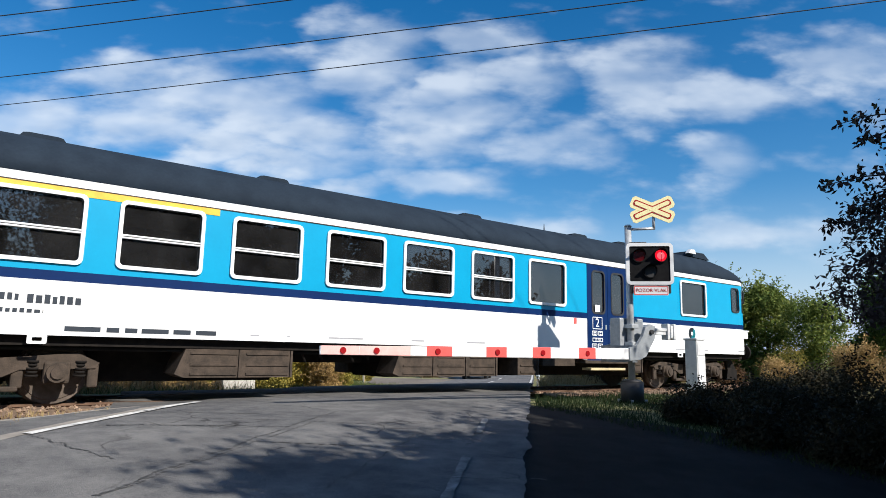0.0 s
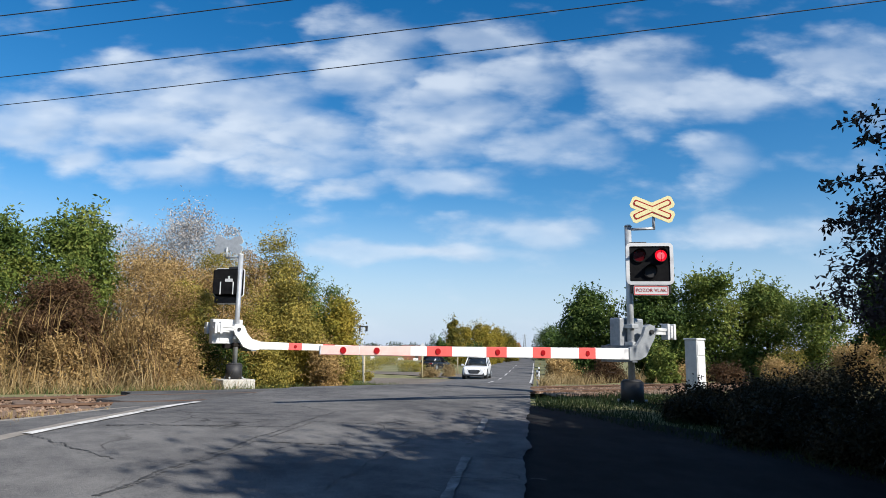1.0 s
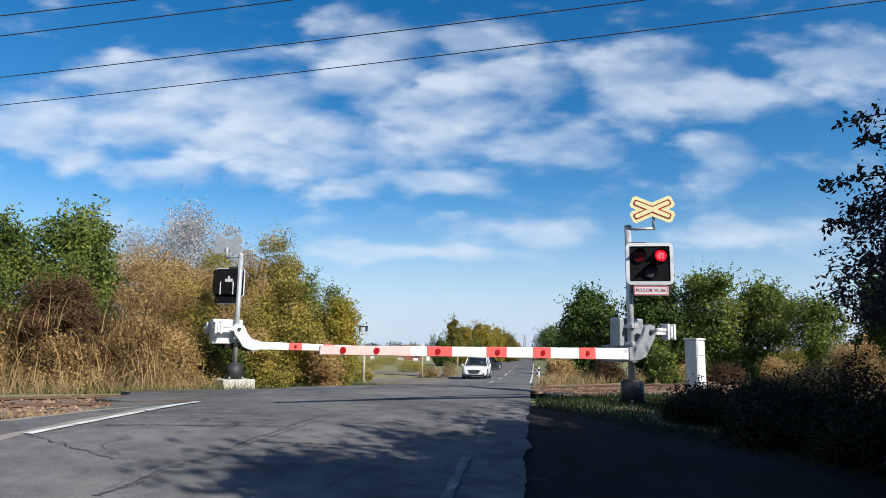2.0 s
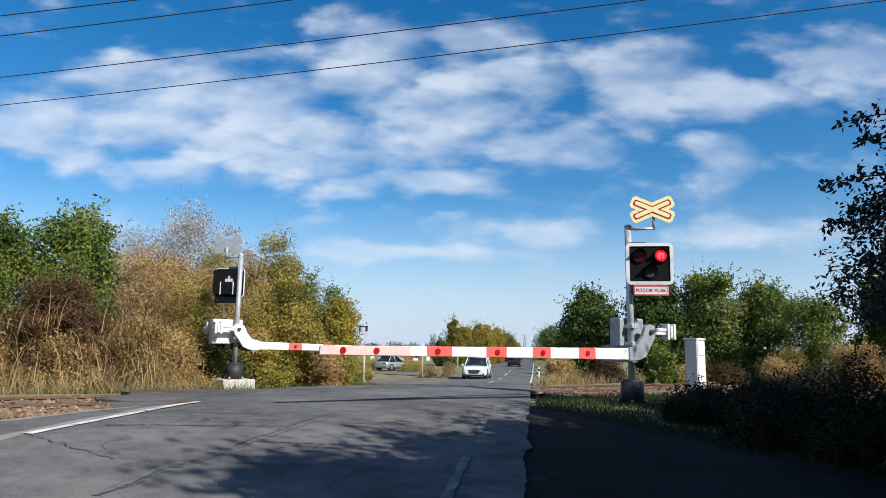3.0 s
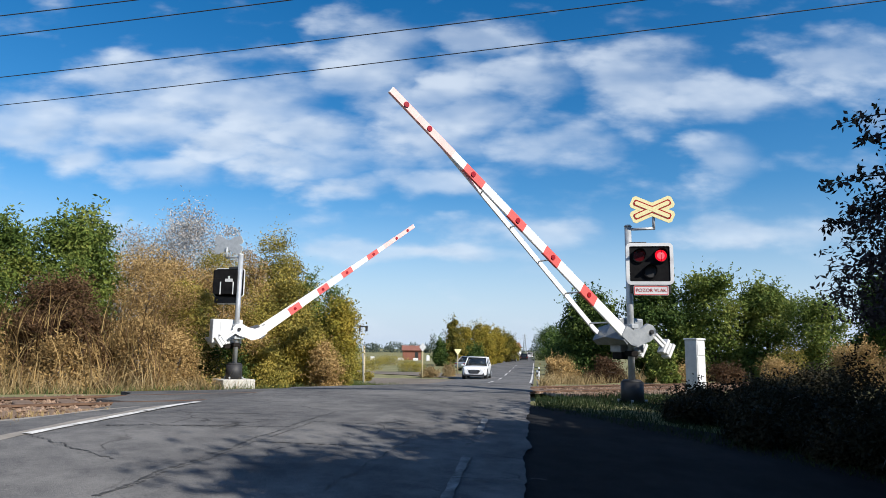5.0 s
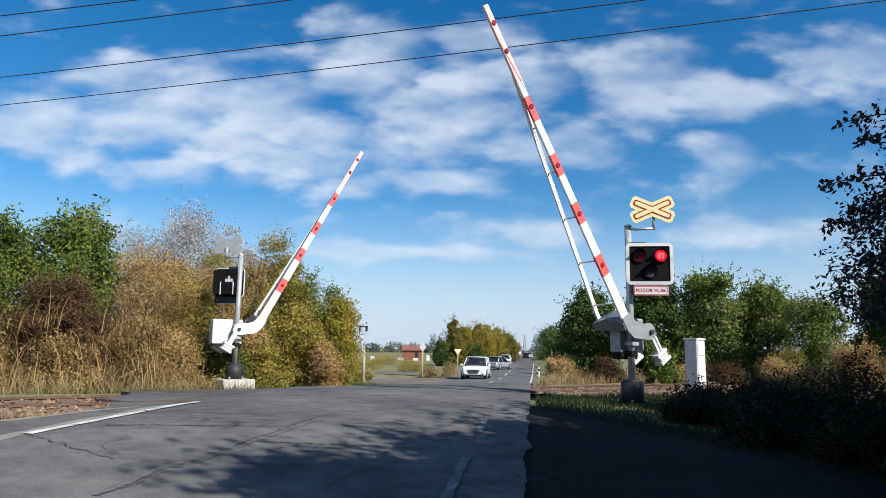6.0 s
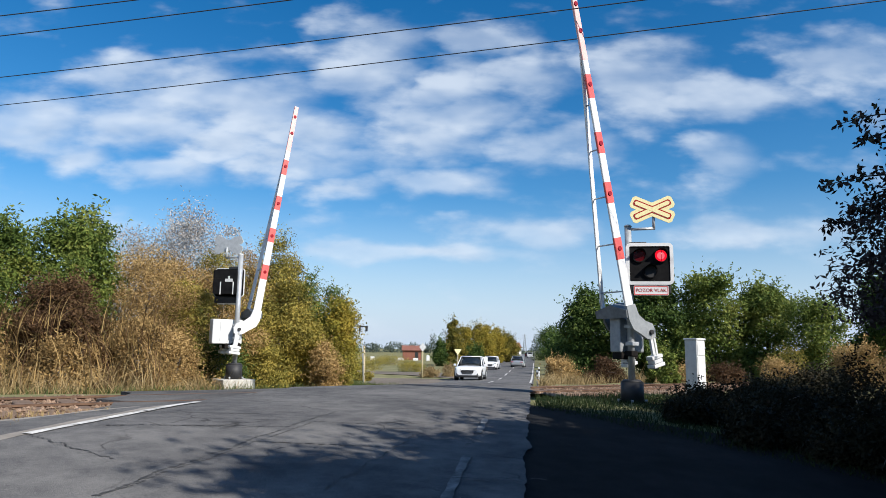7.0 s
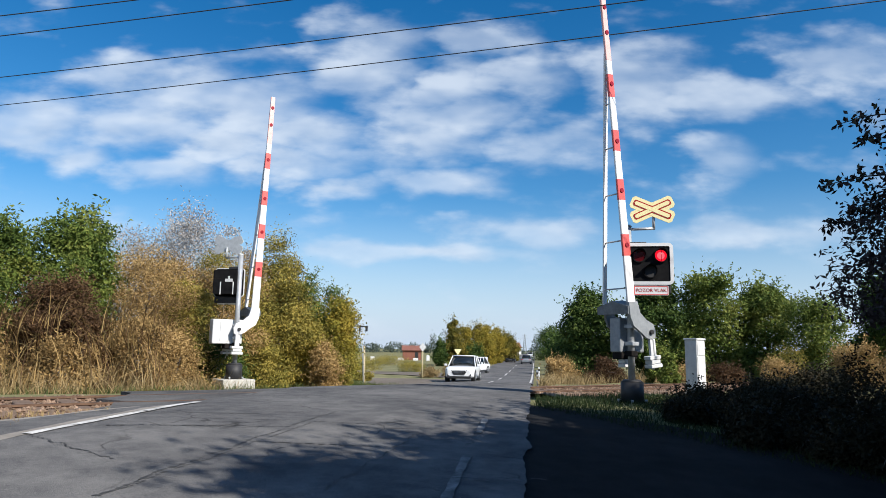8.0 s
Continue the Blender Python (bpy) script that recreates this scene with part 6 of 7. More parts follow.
    g = blades("verge_grass", scatter(40000, (-16, 0), (8, 44), 72, kp), 0.22, 0.008, L_GRASS, 73)
    tagged(g, "short green verge grass", "grass", kind="stuff")
    kp = lambda x, y: (u_of(x, y) > 14.6) & (x > road_right(y) + 0.25)
    g = blades("dry_grass", scatter(26000, (2, 20), (16, 30), 74, kp), 0.45, 0.009, L_STRAW, 75)
    tagged(g, "straw-coloured grass at the road edge", "grass", kind="stuff")
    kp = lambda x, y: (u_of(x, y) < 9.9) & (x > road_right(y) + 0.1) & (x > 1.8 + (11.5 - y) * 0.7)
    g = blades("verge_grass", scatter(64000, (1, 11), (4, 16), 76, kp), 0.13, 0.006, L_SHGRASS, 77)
    tagged(g, "short grass, tree shade darkened into its colour", "grass", kind="stuff")
    kp = lambda x, y: (u_of(x, y) < 10.2) & (x < road_left(y) - 0.8)
    g = blades("verge_grass", scatter(9000, (-9, -3), (5, 13), 78, kp), 0.10, 0.006, L_STRAW, 79)
    tagged(g, "sparse dry grass beside the road", "grass", kind="stuff")


build_plants()


# ---- vehicles ----
M_CARGLASS = mat("car_glass", (0.012, 0.015, 0.018), None, 0.05, spec=0.8)
M_TYRE = mat("tyre", (0.016, 0.016, 0.017), (0.025, 0.025, 0.026), 0.85, scale=20)
M_RIM = mat("alloy_rim", (0.45, 0.46, 0.47), None, 0.3, 0.8)
M_TRIM = mat("black_plastic", (0.02, 0.02, 0.022), None, 0.5)
M_HEAD = mat("headlight_glass", (0.10, 0.11, 0.125), (0.04, 0.045, 0.05), 0.08, spec=0.8)
M_TAIL = mat("tail_light", (0.35, 0.01, 0.01), None, 0.2)
M_CARWHITE = mat("car_white", (0.78, 0.79, 0.80), (0.74, 0.75, 0.76), 0.18, scale=2)
M_CARSILVER = mat("car_silver", (0.50, 0.52, 0.54), (0.45, 0.47, 0.49), 0.25, 0.6, scale=2)
M_CARBLACK = mat("car_black", (0.016, 0.018, 0.022), None, 0.15, scale=2)


def loft(bm, rows):
    """Skin a series of equal rings and close the ends."""
    R = [[bm.verts.new(p) for p in r] for r in rows]
    n = len(R[0])
    for a, b in zip(R, R[1:]):
        for k in range(n):
            bm.faces.new((a[k], a[(k + 1) % n], b[(k + 1) % n], b[k])).smooth = True
    bm.faces.new(R[0]), bm.faces.new(R[-1])
    bmesh.ops.recalc_face_normals(bm, faces=bm.faces)


def hull_ring(x, w, z0, z1, tuck=0.07):
    """A rounded car cross-section at x: half width w, from z0 to z1."""
    h = z1 - z0
    pts = [(-w + 0.16, z0), (-w + 0.05, z0 + 0.05), (-w + 0.015, z0 + 0.16 * h), (-w + 0.02, z0 + 0.40 * h), (-w, z0 + 0.62 * h), (-w + 0.015, z0 + 0.78 * h), (-w + tuck * 0.6, z1 - 0.08 * h), (-w + tuck + 0.05, z1 - 0.02 * h), (-w + tuck + 0.22, z1), (-w * 0.35, z1 + 0.02)]
    return [(x, y, z) for y, z in pts] + [(x, -y, z) for y, z in pts[::-1]]


def car(label, paint, m, L=4.4, W=1.83, H=1.62, suv=True, group="cars on the road"):
    """A car that faces +x, its origin on the road under its middle."""
    t = thing("car", m, label, "car", group)
    w, h = W / 2, H
    belt = h * 0.585
    hl = L / 2
    gc = 0.21 if suv else 0.16
    nose = 0.93 if suv else 0.86
    bm = bmesh.new()
    st = [(-hl, w * 0.80, gc + 0.22, belt * 0.80), (-hl + 0.07, w * 0.93, gc + 0.10, belt * 0.96), (-hl + 0.5, w, gc, belt * 1.0), (-0.4, w, gc, belt), (hl * 0.36, w, gc, belt * 0.99), (hl * 0.62, w * 0.99, gc, belt * 0.96), (hl - 0.35, w * 0.96, gc + 0.02, belt * nose), (hl - 0.12, w * 0.89, gc + 0.05, belt * (nose - 0.06)), (hl - 0.03, w * 0.82, gc + 0.09, belt * (nose - 0.13)), (hl, w * 0.74, gc + 0.14, belt * (nose - 0.22))]
    loft(bm, [hull_ring(x, ww, a, b) for x, ww, a, b in st])
    part("body", bm, paint, t)
    # cabin: pillars and roof in paint, glass set between them
    bm = bmesh.new()
    xr, xf = -hl + (0.18 if suv else 0.45), hl * 0.40
    top0, top1 = xr + (0.35 if suv else 0.55), xf - 0.80
    rw = w * 0.74

    def cab(inset):
        lo = [(xr + inset, -w * 0.93 + inset, belt - 0.02), (xf - inset, -w * 0.93 + inset, belt - 0.03), (xf - inset, w * 0.93 - inset, belt - 0.03), (xr + inset, w * 0.93 - inset, belt - 0.02)]
        hi = [(top0 + inset, -rw + inset, h - 0.05), (top1 - inset, -rw + inset, h - 0.05), (top1 - inset, rw - inset, h - 0.05), (top0 + inset, rw - inset, h - 0.05)]
        return lo, hi
    lo, hi = cab(0.03)
    loft(bm, [lo, hi])
    part("window_glass", bm, M_CARGLASS, t, "dark glazing")
    bm = bmesh.new()
    loft(bm, [[(top0 - 0.03, -rw - 0.01, h - 0.06), (top1 + 0.04, -rw - 0.01, h - 0.065), (top1 + 0.04, rw + 0.01, h - 0.065), (top0 - 0.03, rw + 0.01, h - 0.06)], [(top0 + 0.1, -rw * 0.9, h), (top1 - 0.12, -rw * 0.9, h - 0.005), (top1 - 0.12, rw * 0.9, h - 0.005), (top0 + 0.1, rw * 0.9, h)]])
    part("roof", bm, paint, t)
    for sg in (-1, 1):
        for (xa, za, xb, zb, r) in ((xf, belt - 0.03, top1, h - 0.05, 0.035), (xr, belt - 0.02, top0, h - 0.05, 0.05), ((xr + xf) / 2 - 0.05, belt - 0.02, (top0 + top1) / 2 - 0.05, h - 0.05, 0.03)):
            bm = bmesh.new()
            rod(bm, (xa, sg * (w * 0.93 - 0.01), za), (xb, sg * rw, zb), r, seg=6)
            part("pillar", bm, paint, t)
        bm = bmesh.new()
        box(bm, (xf - 0.22, sg * (w + 0.02), belt - 0.02), (xf - 0.10, sg * (w + 0.20), belt + 0.12), 0.03)
        part("mirror", bm, paint, t)
        bm = bmesh.new()
        ya, yb = sg * w * 0.46, sg * w * 0.87
        loft(bm, [[(hl - 0.10, ya, belt * 0.66), (hl + 0.012, ya, belt * 0.67), (hl + 0.005, ya, belt * 0.73), (hl - 0.10, ya, belt * 0.74)], [(hl - 0.30, yb, belt * 0.69), (hl - 0.06, yb, belt * 0.70), (hl - 0.09, yb, belt * 0.81), (hl - 0.30, yb, belt * 0.83)]])
        part("headlight", bm, M_HEAD, t)
        bm = bmesh.new()
        box(bm, (hl - 0.14, sg * w * 0.58, gc + 0.13), (hl - 0.005, sg * w * 0.80, gc + 0.27), 0.03)
        part("fog_light", bm, M_HEAD, t)
        bm = bmesh.new()
        box(bm, (-hl - 0.005, sg * w * 0.50, belt * 0.74), (-hl + 0.22, sg * w * 0.90, belt * 0.86), 0.02)
        part("tail_light", bm, M_TAIL, t)
        for wx in (-hl + 0.86, hl - 0.86):
            R = 0.345 if suv else 0.31
            bm = bmesh.new()
            rod(bm, (wx, sg * (w - 0.24), R), (wx, sg * (w + 0.005), R), R + 0.05, seg=22)
            part("wheel_arch", bm, M_TRIM, t)
            bm = bmesh.new()
            rod(bm, (wx, sg * (w - 0.21), R), (wx, sg * (w + 0.015), R), R, seg=24)
            ty = part("wheel", bm, M_TYRE, t)
            bm = bmesh.new()
            for k in range(5):
                a = 2 * math.pi * k / 5
                rod(bm, (wx, sg * (w + 0.02), R), (wx + 0.2 * math.cos(a), sg * (w + 0.02), R + 0.2 * math.sin(a)), 0.035, seg=6)
            rod(bm, (wx, sg * (w + 0.012), R), (wx, sg * (w + 0.022), R), 0.22, 0.21, seg=20)
            part("rim", bm, M_RIM, ty)
    bm = bmesh.new()
    plate(bm, [(-w * 0.40, belt * 0.70), (-w * 0.47, belt * 0.60), (-w * 0.34, belt * 0.42), (w * 0.34, belt * 0.42), (w * 0.47, belt * 0.60), (w * 0.40, belt * 0.70)], 0.18, Matrix.Translation((hl - 0.16, 0, 0)) @ pose(0, 0, 0, 0, 0, 90) @ Matrix.Translation((0, -0.18, 0)))
    part("grille", bm, M_TRIM, t, "dark grille")
    bm = bmesh.new()
    box(bm, (hl - 0.16, -w * 0.78, gc - 0.02), (hl + 0.01, w * 0.78, gc + 0.13), 0.04)
    part("lower_bumper", bm, M_TRIM, t)
    for z in (0.48, 0.56, 0.64):
        bm = bmesh.new()
        box(bm, (hl - 0.02, -w * 0.36, belt * z - 0.008), (hl + 0.03, w * 0.36, belt * z + 0.008), 0.004)
        part("grille_bar", bm, M_RIM, t)
    for sg in (-1, 1):
        bm = bmesh.new()
        box(bm, (-hl + 0.55, sg * (w - 0.02), gc - 0.02), (hl - 0.55, sg * (w + 0.012), gc + 0.14), 0.02)
        part("sill_trim", bm, M_TRIM, t)
    bm = bmesh.new()
    box(bm, (hl - 0.01, -0.26, gc + 0.20), (hl + 0.015, 0.26, gc + 0.31), 0.004)
    part("plate_bar", bm, M_WHITE, t)
    bm = bmesh.new()
    box(bm, (hl - 0.30, -0.05, belt * 0.67), (hl - 0.0, 0.05, belt * 0.72), 0.01)
    part("badge", bm, M_RIM, t)
    return t


def road_pose(x, y, back=False, turn=None):
    """On the road at x, y; faces the crossing, or away when back."""
    head = turn if turn is not None else (82.3 if back else 262.3)
    z = float(land(x, y)) + 0.03
    dx, dy = math.cos(radians(head)), math.sin(radians(head))
    slope = (float(land(x + dx, y + dy)) - float(land(x - dx, y - dy))) / 2
    return pose(x, y, z, 0, -math.degrees(math.atan(slope)), head)


CAR_SUV = car("white family SUV waiting at the crossing, then pulling off", M_CARWHITE, road_pose(2.45, 44), 4.45, 1.85, 1.62)
CAR_SILVER = car("silver hatchback turning from the side road", M_CARSILVER, road_pose(-4, 57), 4.1, 1.75, 1.48, suv=False)
CAR_DARK = car("black car driving away on the road", M_CARBLACK, road_pose(6, 60), 4.2, 1.75, 1.5, suv=False)
CAR_WHITE = car("white car coming along the road", M_CARWHITE, road_pose(12, 110), 4.2, 1.75, 1.5, suv=False)
QUEUE = []
for k, (dy, pt, lb) in enumerate(((150, M_CARBLACK, "black car in the distant queue"), (166, M_CARSILVER, "silver car in the distant queue"), (184, M_CARWHITE, "white car in the distant queue"), (205, M_CARBLACK, "dark car in the distant queue"))):
    QUEUE.append((car(lb, pt, road_pose(road_left(dy) + 1.4, dy), 4.3, 1.78, 1.5, suv=False), dy))
for k, (dy, pt, lb) in enumerate(((170, M_CARWHITE, "white van far off on the road"), (210, M_CARBLACK, "dark car far off on the road"))):
    QUEUE.append((car(lb, pt, road_pose(road_right(dy) - 1.4, dy, True), 4.3, 1.78, 1.7, suv=True), dy))


# ---- roadside things ----
def build_cabinet():
    t = thing("trackside_cabinet", pose(5.80, 15.30, float(land(5.8, 15.3)) + 0.02, 0, 0, 37.6), "pale grey metal relay cabinet beside the track", "cabinet")
    bm = bmesh.new()
    box(bm, (-0.17, -0.15, 0.10), (0.17, 0.15, 1.27), 0.015)
    part("body", bm, M_GREY, t)
    bm = bmesh.new()
    box(bm, (-0.19, -0.17, 1.27), (0.19, 0.17, 1.31), 0.01)
    part("lid", bm, M_GREY, t)
    for z0, z1 in ((0.14, 0.90), (0.93, 1.24)):
        bm = bmesh.new()
        box(bm, (-0.15, -0.163, z0), (0.15, -0.148, z1), 0.005)
        part("door", bm, M_GREY, t)
    bm = bmesh.new()
    box(bm, (0.168, -0.02, 0.80), (0.185, 0.03, 0.97), 0.006)
    part("latch", bm, M_BLACK, t)
    bm = bmesh.new()
    box(bm, (-0.20, -0.18, -0.15), (0.20, 0.18, 0.11), 0.02)
    part("plinth", bm, M_CONC, t)


def build_posts():
    z = lambda x, y: float(land(x, y)) - 0.08
    # pole with a small lamp head
    t = thing("lamp_post", pose(-4.45, 38, z(-4.45, 38)), "thin pole with a small dark lamp head", "lamp post")
    bm = bmesh.new()
    rod(bm, (0.08, 0, -0.1), (-0.10, 0, 3.35), 0.04, 0.03, seg=8)
    part("pole", bm, M_GALV, t)
    bm = bmesh.new()
    box(bm, (-0.30, -0.08, 3.26), (0.06, 0.08, 3.34), 0.02)
    box(bm, (-0.28, -0.1, 3.02), (-0.18, 0.1, 3.30), 0.02)
    box(bm, (0.10, -0.1, 3.02), (0.22, 0.1, 3.34), 0.02)
    rod(bm, (-0.1, 0, 3.30), (0.18, 0, 3.30), 0.025, seg=6)
    part("lamp_head", bm, M_BLACK, t)
    # second post, added to stand for the pale lower half of that pole
    t = thing("wooden_stake", pose(-4.36, 38.2, z(-4.36, 38.2)), "pale post that stands for the lamp pole's lower half", "post")
    bm = bmesh.new()
    rod(bm, (0, 0, -0.1), (-0.05, 0, 2.2), 0.06, 0.05, seg=8)
    part("post", bm, M_STAKE, t)
    # diamond sign from behind
    t = thing("road_sign", pose(-1.46, 52, z(-1.46, 52)), "diamond road sign seen from behind, on a pale post", "road sign", "road signs")
    bm = bmesh.new()
    rod(bm, (0, 0, -0.1), (0, 0, 2.5), 0.05, seg=10)
    part("post", bm, M_STAKE, t)
    bm = bmesh.new()
    plate(bm, [(0, 2.06), (0.27, 2.40), (0, 2.74), (-0.27, 2.40)], 0.02, Matrix.Translation((0, -0.07, 0)))
    part("sign_plate", bm, M_GREY, t)
    # give-way sign
    t = thing("road_sign", pose(1.42, 58, z(1.42, 58)), "yellow-edged triangular give-way sign on a post", "road sign", "road signs")
    bm = bmesh.new()
    rod(bm, (0, 0, -0.1), (0, 0, 1.9), 0.04, seg=8)
    part("post", bm, M_STAKE, t)
    bm = bmesh.new()
    plate(bm, [(-0.32, 2.3), (0.32, 2.3), (0, 1.75)], 0.02, Matrix.Translation((0, -0.06, 0)))
    part("sign_plate", bm, M_CREAM, t)
    # white marker board by the road
    t = thing("marker_board", pose(4.75, 72, z(4.75, 72)), "plain white marker board on the verge", "road sign")
    bm = bmesh.new()
    box(bm, (-0.22, -0.05, 0.55), (0.22, 0.05, 1.55), 0.02)
    part("board", bm, M_WHITE, t)
    for sx in (-0.15, 0.15):
        bm = bmesh.new()
        rod(bm, (sx, 0, -0.1), (sx, 0, 0.6), 0.03, seg=6)
        part("leg", bm, M_STAKE, t)
    # delineators and a small stake
    for x, y, h, lean in ((4.75, 33.0, 0.75, 3), (6.7, 46, 0.95, 0)):
        t = thing("marker_post", pose(x, y, z(x, y), 0, -lean, 0), "slim white roadside marker post", "marker post", "marker posts")
        bm = bmesh.new()
        box(bm, (-0.05, -0.03, -0.1), (0.05, 0.03, h), 0.015)
        p = part("post", bm, M_WHITE, t)
        bm = bmesh.new()
        box(bm, (-0.053, -0.033, h * 0.72), (0.053, 0.033, h * 0.88), 0.01)
        part("band", bm, M_BLACK, t)


M_STAKE = mat("weathered_wood", (0.55, 0.46, 0.30), (0.42, 0.34, 0.22), 0.85, scale=6)


def build_wires():
    """Four power lines high over the crossing."""
    Z = 7.86
    for a, b in (((-13.4, 19.0), (8.8, 12.3)), ((-11.9, 16.8), (3.9, 12.4)), ((-9.72, 13.4), (-6.58, 12.68)), ((-10.27, 14.34), (-3.35, 12.59))):
        a, b = Vector(a), Vector(b)
        d = (b - a).normalized()
        bm = bmesh.new()
        mid = (a + b) / 2
        pts = []
        for s in np.linspace(-70, 70, 57):
            q = mid + d * s
            pts.append(Vector((q.x, q.y, Z - 0.03 + s * s * 0.00045)))
        loft(bm, [[(p.x, p.y + 0.011 * math.cos(w), p.z + 0.011 * math.sin(w)) for w in np.linspace(0, 2 * math.pi, 7)[:-1]] for p in pts])
        ob = part("power_line", bm, M_BLACK)
        tagged(ob, "thin dark overhead power line", "power line", "power lines")


# ---- the distance ----
def build_far():
    k = 100
    for x, y, h, w, lf in ((1.6, 92, 6.3, 1.6, L_FARGOLD), (3.4, 97, 5.6, 2.0, L_FARYEL), (5.6, 102, 6.3, 2.5, L_FARYEL), (7.4, 109, 6.3, 2.6, L_FARYEL), (9.6, 116, 6.0, 2.6, L_FARYEL), (12.0, 124, 5.6, 2.6, L_FARGOLD), (14.2, 138, 5.2, 2.4, L_FARGOLD), (-0.1, 90, 3.4, 1.3, L_DKGREEN), (4.6, 88, 2.6, 1.4, L_DKGREEN)):
        k += 1
        lb = "golden autumn roadside tree far off" if lf is not L_DKGREEN else "dark green bush below the autumn trees"
        plant("tree" if h > 5 else "bush", lb, "tree" if h > 5 else "bush", x, y, h, w, lf, M_BARK, 10000, 0.27, k, group="far roadside trees", spread=14, low=0.05)
    for x, y, h, w in ((24, 150, 8, 4), (28, 175, 9, 5), (22, 128, 6, 3), (19, 108, 5, 2.5), (17, 92, 5, 2.4), (14.6, 78, 4.6, 2.2), (12.5, 62, 4.6, 2.2), (16.5, 185, 6, 3), (20.0, 215, 7, 3.5)):
        k += 1
        plant("tree", "green tree along the far road", "tree", x, y, h, w, L_DKGREEN, M_BARK, 4500, 0.35, k, group="far green trees", spread=12)
    rng = np.random.default_rng(9)
    # woods along the horizon
    cs, rs = [], []
    for x in np.arange(-620, 700, 5.0):
        y = 380 + 40 * math.sin(x * 0.013) + rng.uniform(-25, 25)
        h = rng.uniform(3.5, 9.5) * (0.6 + 0.5 * noise.noise(Vector((x * 0.03, 0, 2))))
        if rng.random() < 0.12:
            cs.append((x, y, -1.4 + 6)), rs.append((1.6, 1.6, rng.uniform(4.5, 6.5)))
        cs.append((x, y, -1.4 + h * 0.45)), rs.append((rng.uniform(3, 6), 4, h * 0.55))
    V = leaf_cloud(cs, rs, 60000, 1.2, rng, 0.3, 0.6)
    V[:, 2] = np.maximum(V[:, 2], -1.4)
    ob = mesh_np("far_woods", V, np.arange(len(V)).reshape(-1, 4), L_FARWOOD)
    tagged(ob, "dark band of distant woods on the horizon", "woods", kind="stuff")
    # shed with a red roof
    t = thing("shed", pose(-6.1, 138, -1.45, 0, 0, 4), "small brick shed with a red tiled roof", "shed")
    bm = bmesh.new()
    box(bm, (-1.9, -1.6, 0), (1.9, 1.6, 1.9))
    part("wall", bm, M_BRICK, t)
    bm = bmesh.new()
    for sg in (-1, 1):
        plate(bm, [(-2.1, 0), (2.1, 0), (2.1, 0.1), (-2.1, 0.1)], 2.15, Matrix.Translation((0, 0, 2.85)) @ pose(0, 0, 0, 0, 0, 0 if sg > 0 else 180) @ pose(0, 0, 0, -27, 0, 0))
    part("roof", bm, M_TILE, t, "red tiled roof")
    bm = bmesh.new()
    plate(bm, [(-1.6, 0), (1.6, 0), (0, 0.95)], 3.6, Matrix.Translation((0, 0, 1.88)) @ pose(0, 0, 0, 0, 0, 90) @ Matrix.Translation((0, -1.8, 0)))
    part("gable", bm, M_BRICK, t)
    bm = bmesh.new()
    box(bm, (0.6, -1.64, 0.1), (1.3, -1.59, 1.6), 0.01)
    part("door", bm, M_TRIM, t)
    for x, y, w, h in ((-13.6, 132, 0.9, 0.6), (-5.0, 130, 1.0, 0.4), (-8.0, 131, 1.3, 0.4), (-2.6, 130, 0.6, 1.0)):
        bm = bmesh.new()
        box(bm, (-w / 2, -0.3, 0), (w / 2, 0.3, h), 0.05)
        box(bm, (-w / 2 + 0.1, -0.25, h - 0.02), (w / 2 - 0.1, 0.25, h + 0.1), 0.03)
        ob = part("garden_crate", bm, M_WHITE)
        ob.location = (x, y, -1.45)
        tagged(ob, "small white crate standing in the field", "crate", "crates by the shed")
    # far houses along the road
    for x, y, s in ((-62, 330, 1), (-48, 345, 0.9), (26, 300, 1.0), (33, 320, 1.1)):
        t = thing("house", pose(x, y, -1.45, 0, 0, 10), "white distant house with a red-brown roof", "house", "distant houses")
        bm = bmesh.new()
        box(bm, (-4 * s, -3 * s, 0), (4 * s, 3 * s, 3 * s))
        part("wall", bm, M_WHITE, t)
        bm = bmesh.new()
        plate(bm, [(-3.3 * s, 0), (3.3 * s, 0), (0, 2.4 * s)], 8.4 * s, Matrix.Translation((0, 0, 3 * s)) @ pose(0, 0, 0, 0, 0, 90) @ Matrix.Translation((0, -4.2 * s, 0)))
        part("roof", bm, M_TILE, t)
        for dx in (-2.2, 0, 2.2):
            bm = bmesh.new()
            box(bm, ((dx - 0.5) * s, -3.05 * s, 1.1 * s), ((dx + 0.5) * s, -2.98 * s, 2.2 * s))
            part("window", bm, M_CARGLASS, t)
    # lattice pylon
    t = thing("pylon", pose(76, 610, -1.5), "thin grey lattice power pylon far off", "pylon")
    bm = bmesh.new()
    for sx, sy in ((-1, -1), (1, -1), (1, 1), (-1, 1)):
        rod(bm, (sx * 1.6, sy * 1.6, 0), (sx * 0.3, sy * 0.3, 17), 0.16, seg=5)
    for k in range(8):
        z0, z1 = k * 2.0, k * 2.0 + 2.0
        a, b = 1.6 - 1.3 * z0 / 17, 1.6 - 1.3 * z1 / 17
        for sy in (-1, 1):
            rod(bm, (-a, sy * a, z0), (b, sy * b, z1), 0.08, seg=4)
            rod(bm, (a, sy * a, z0), (-b, sy * b, z1), 0.08, seg=4)
    part("tower", bm, M_FARSTEEL, t)
    for z, w in ((13.5, 3.0), (16, 2.2)):
        bm = bmesh.new()
        rod(bm, (-w, 0, z), (w, 0, z), 0.15, seg=5)
        part("crossarm", bm, M_FARSTEEL, t)


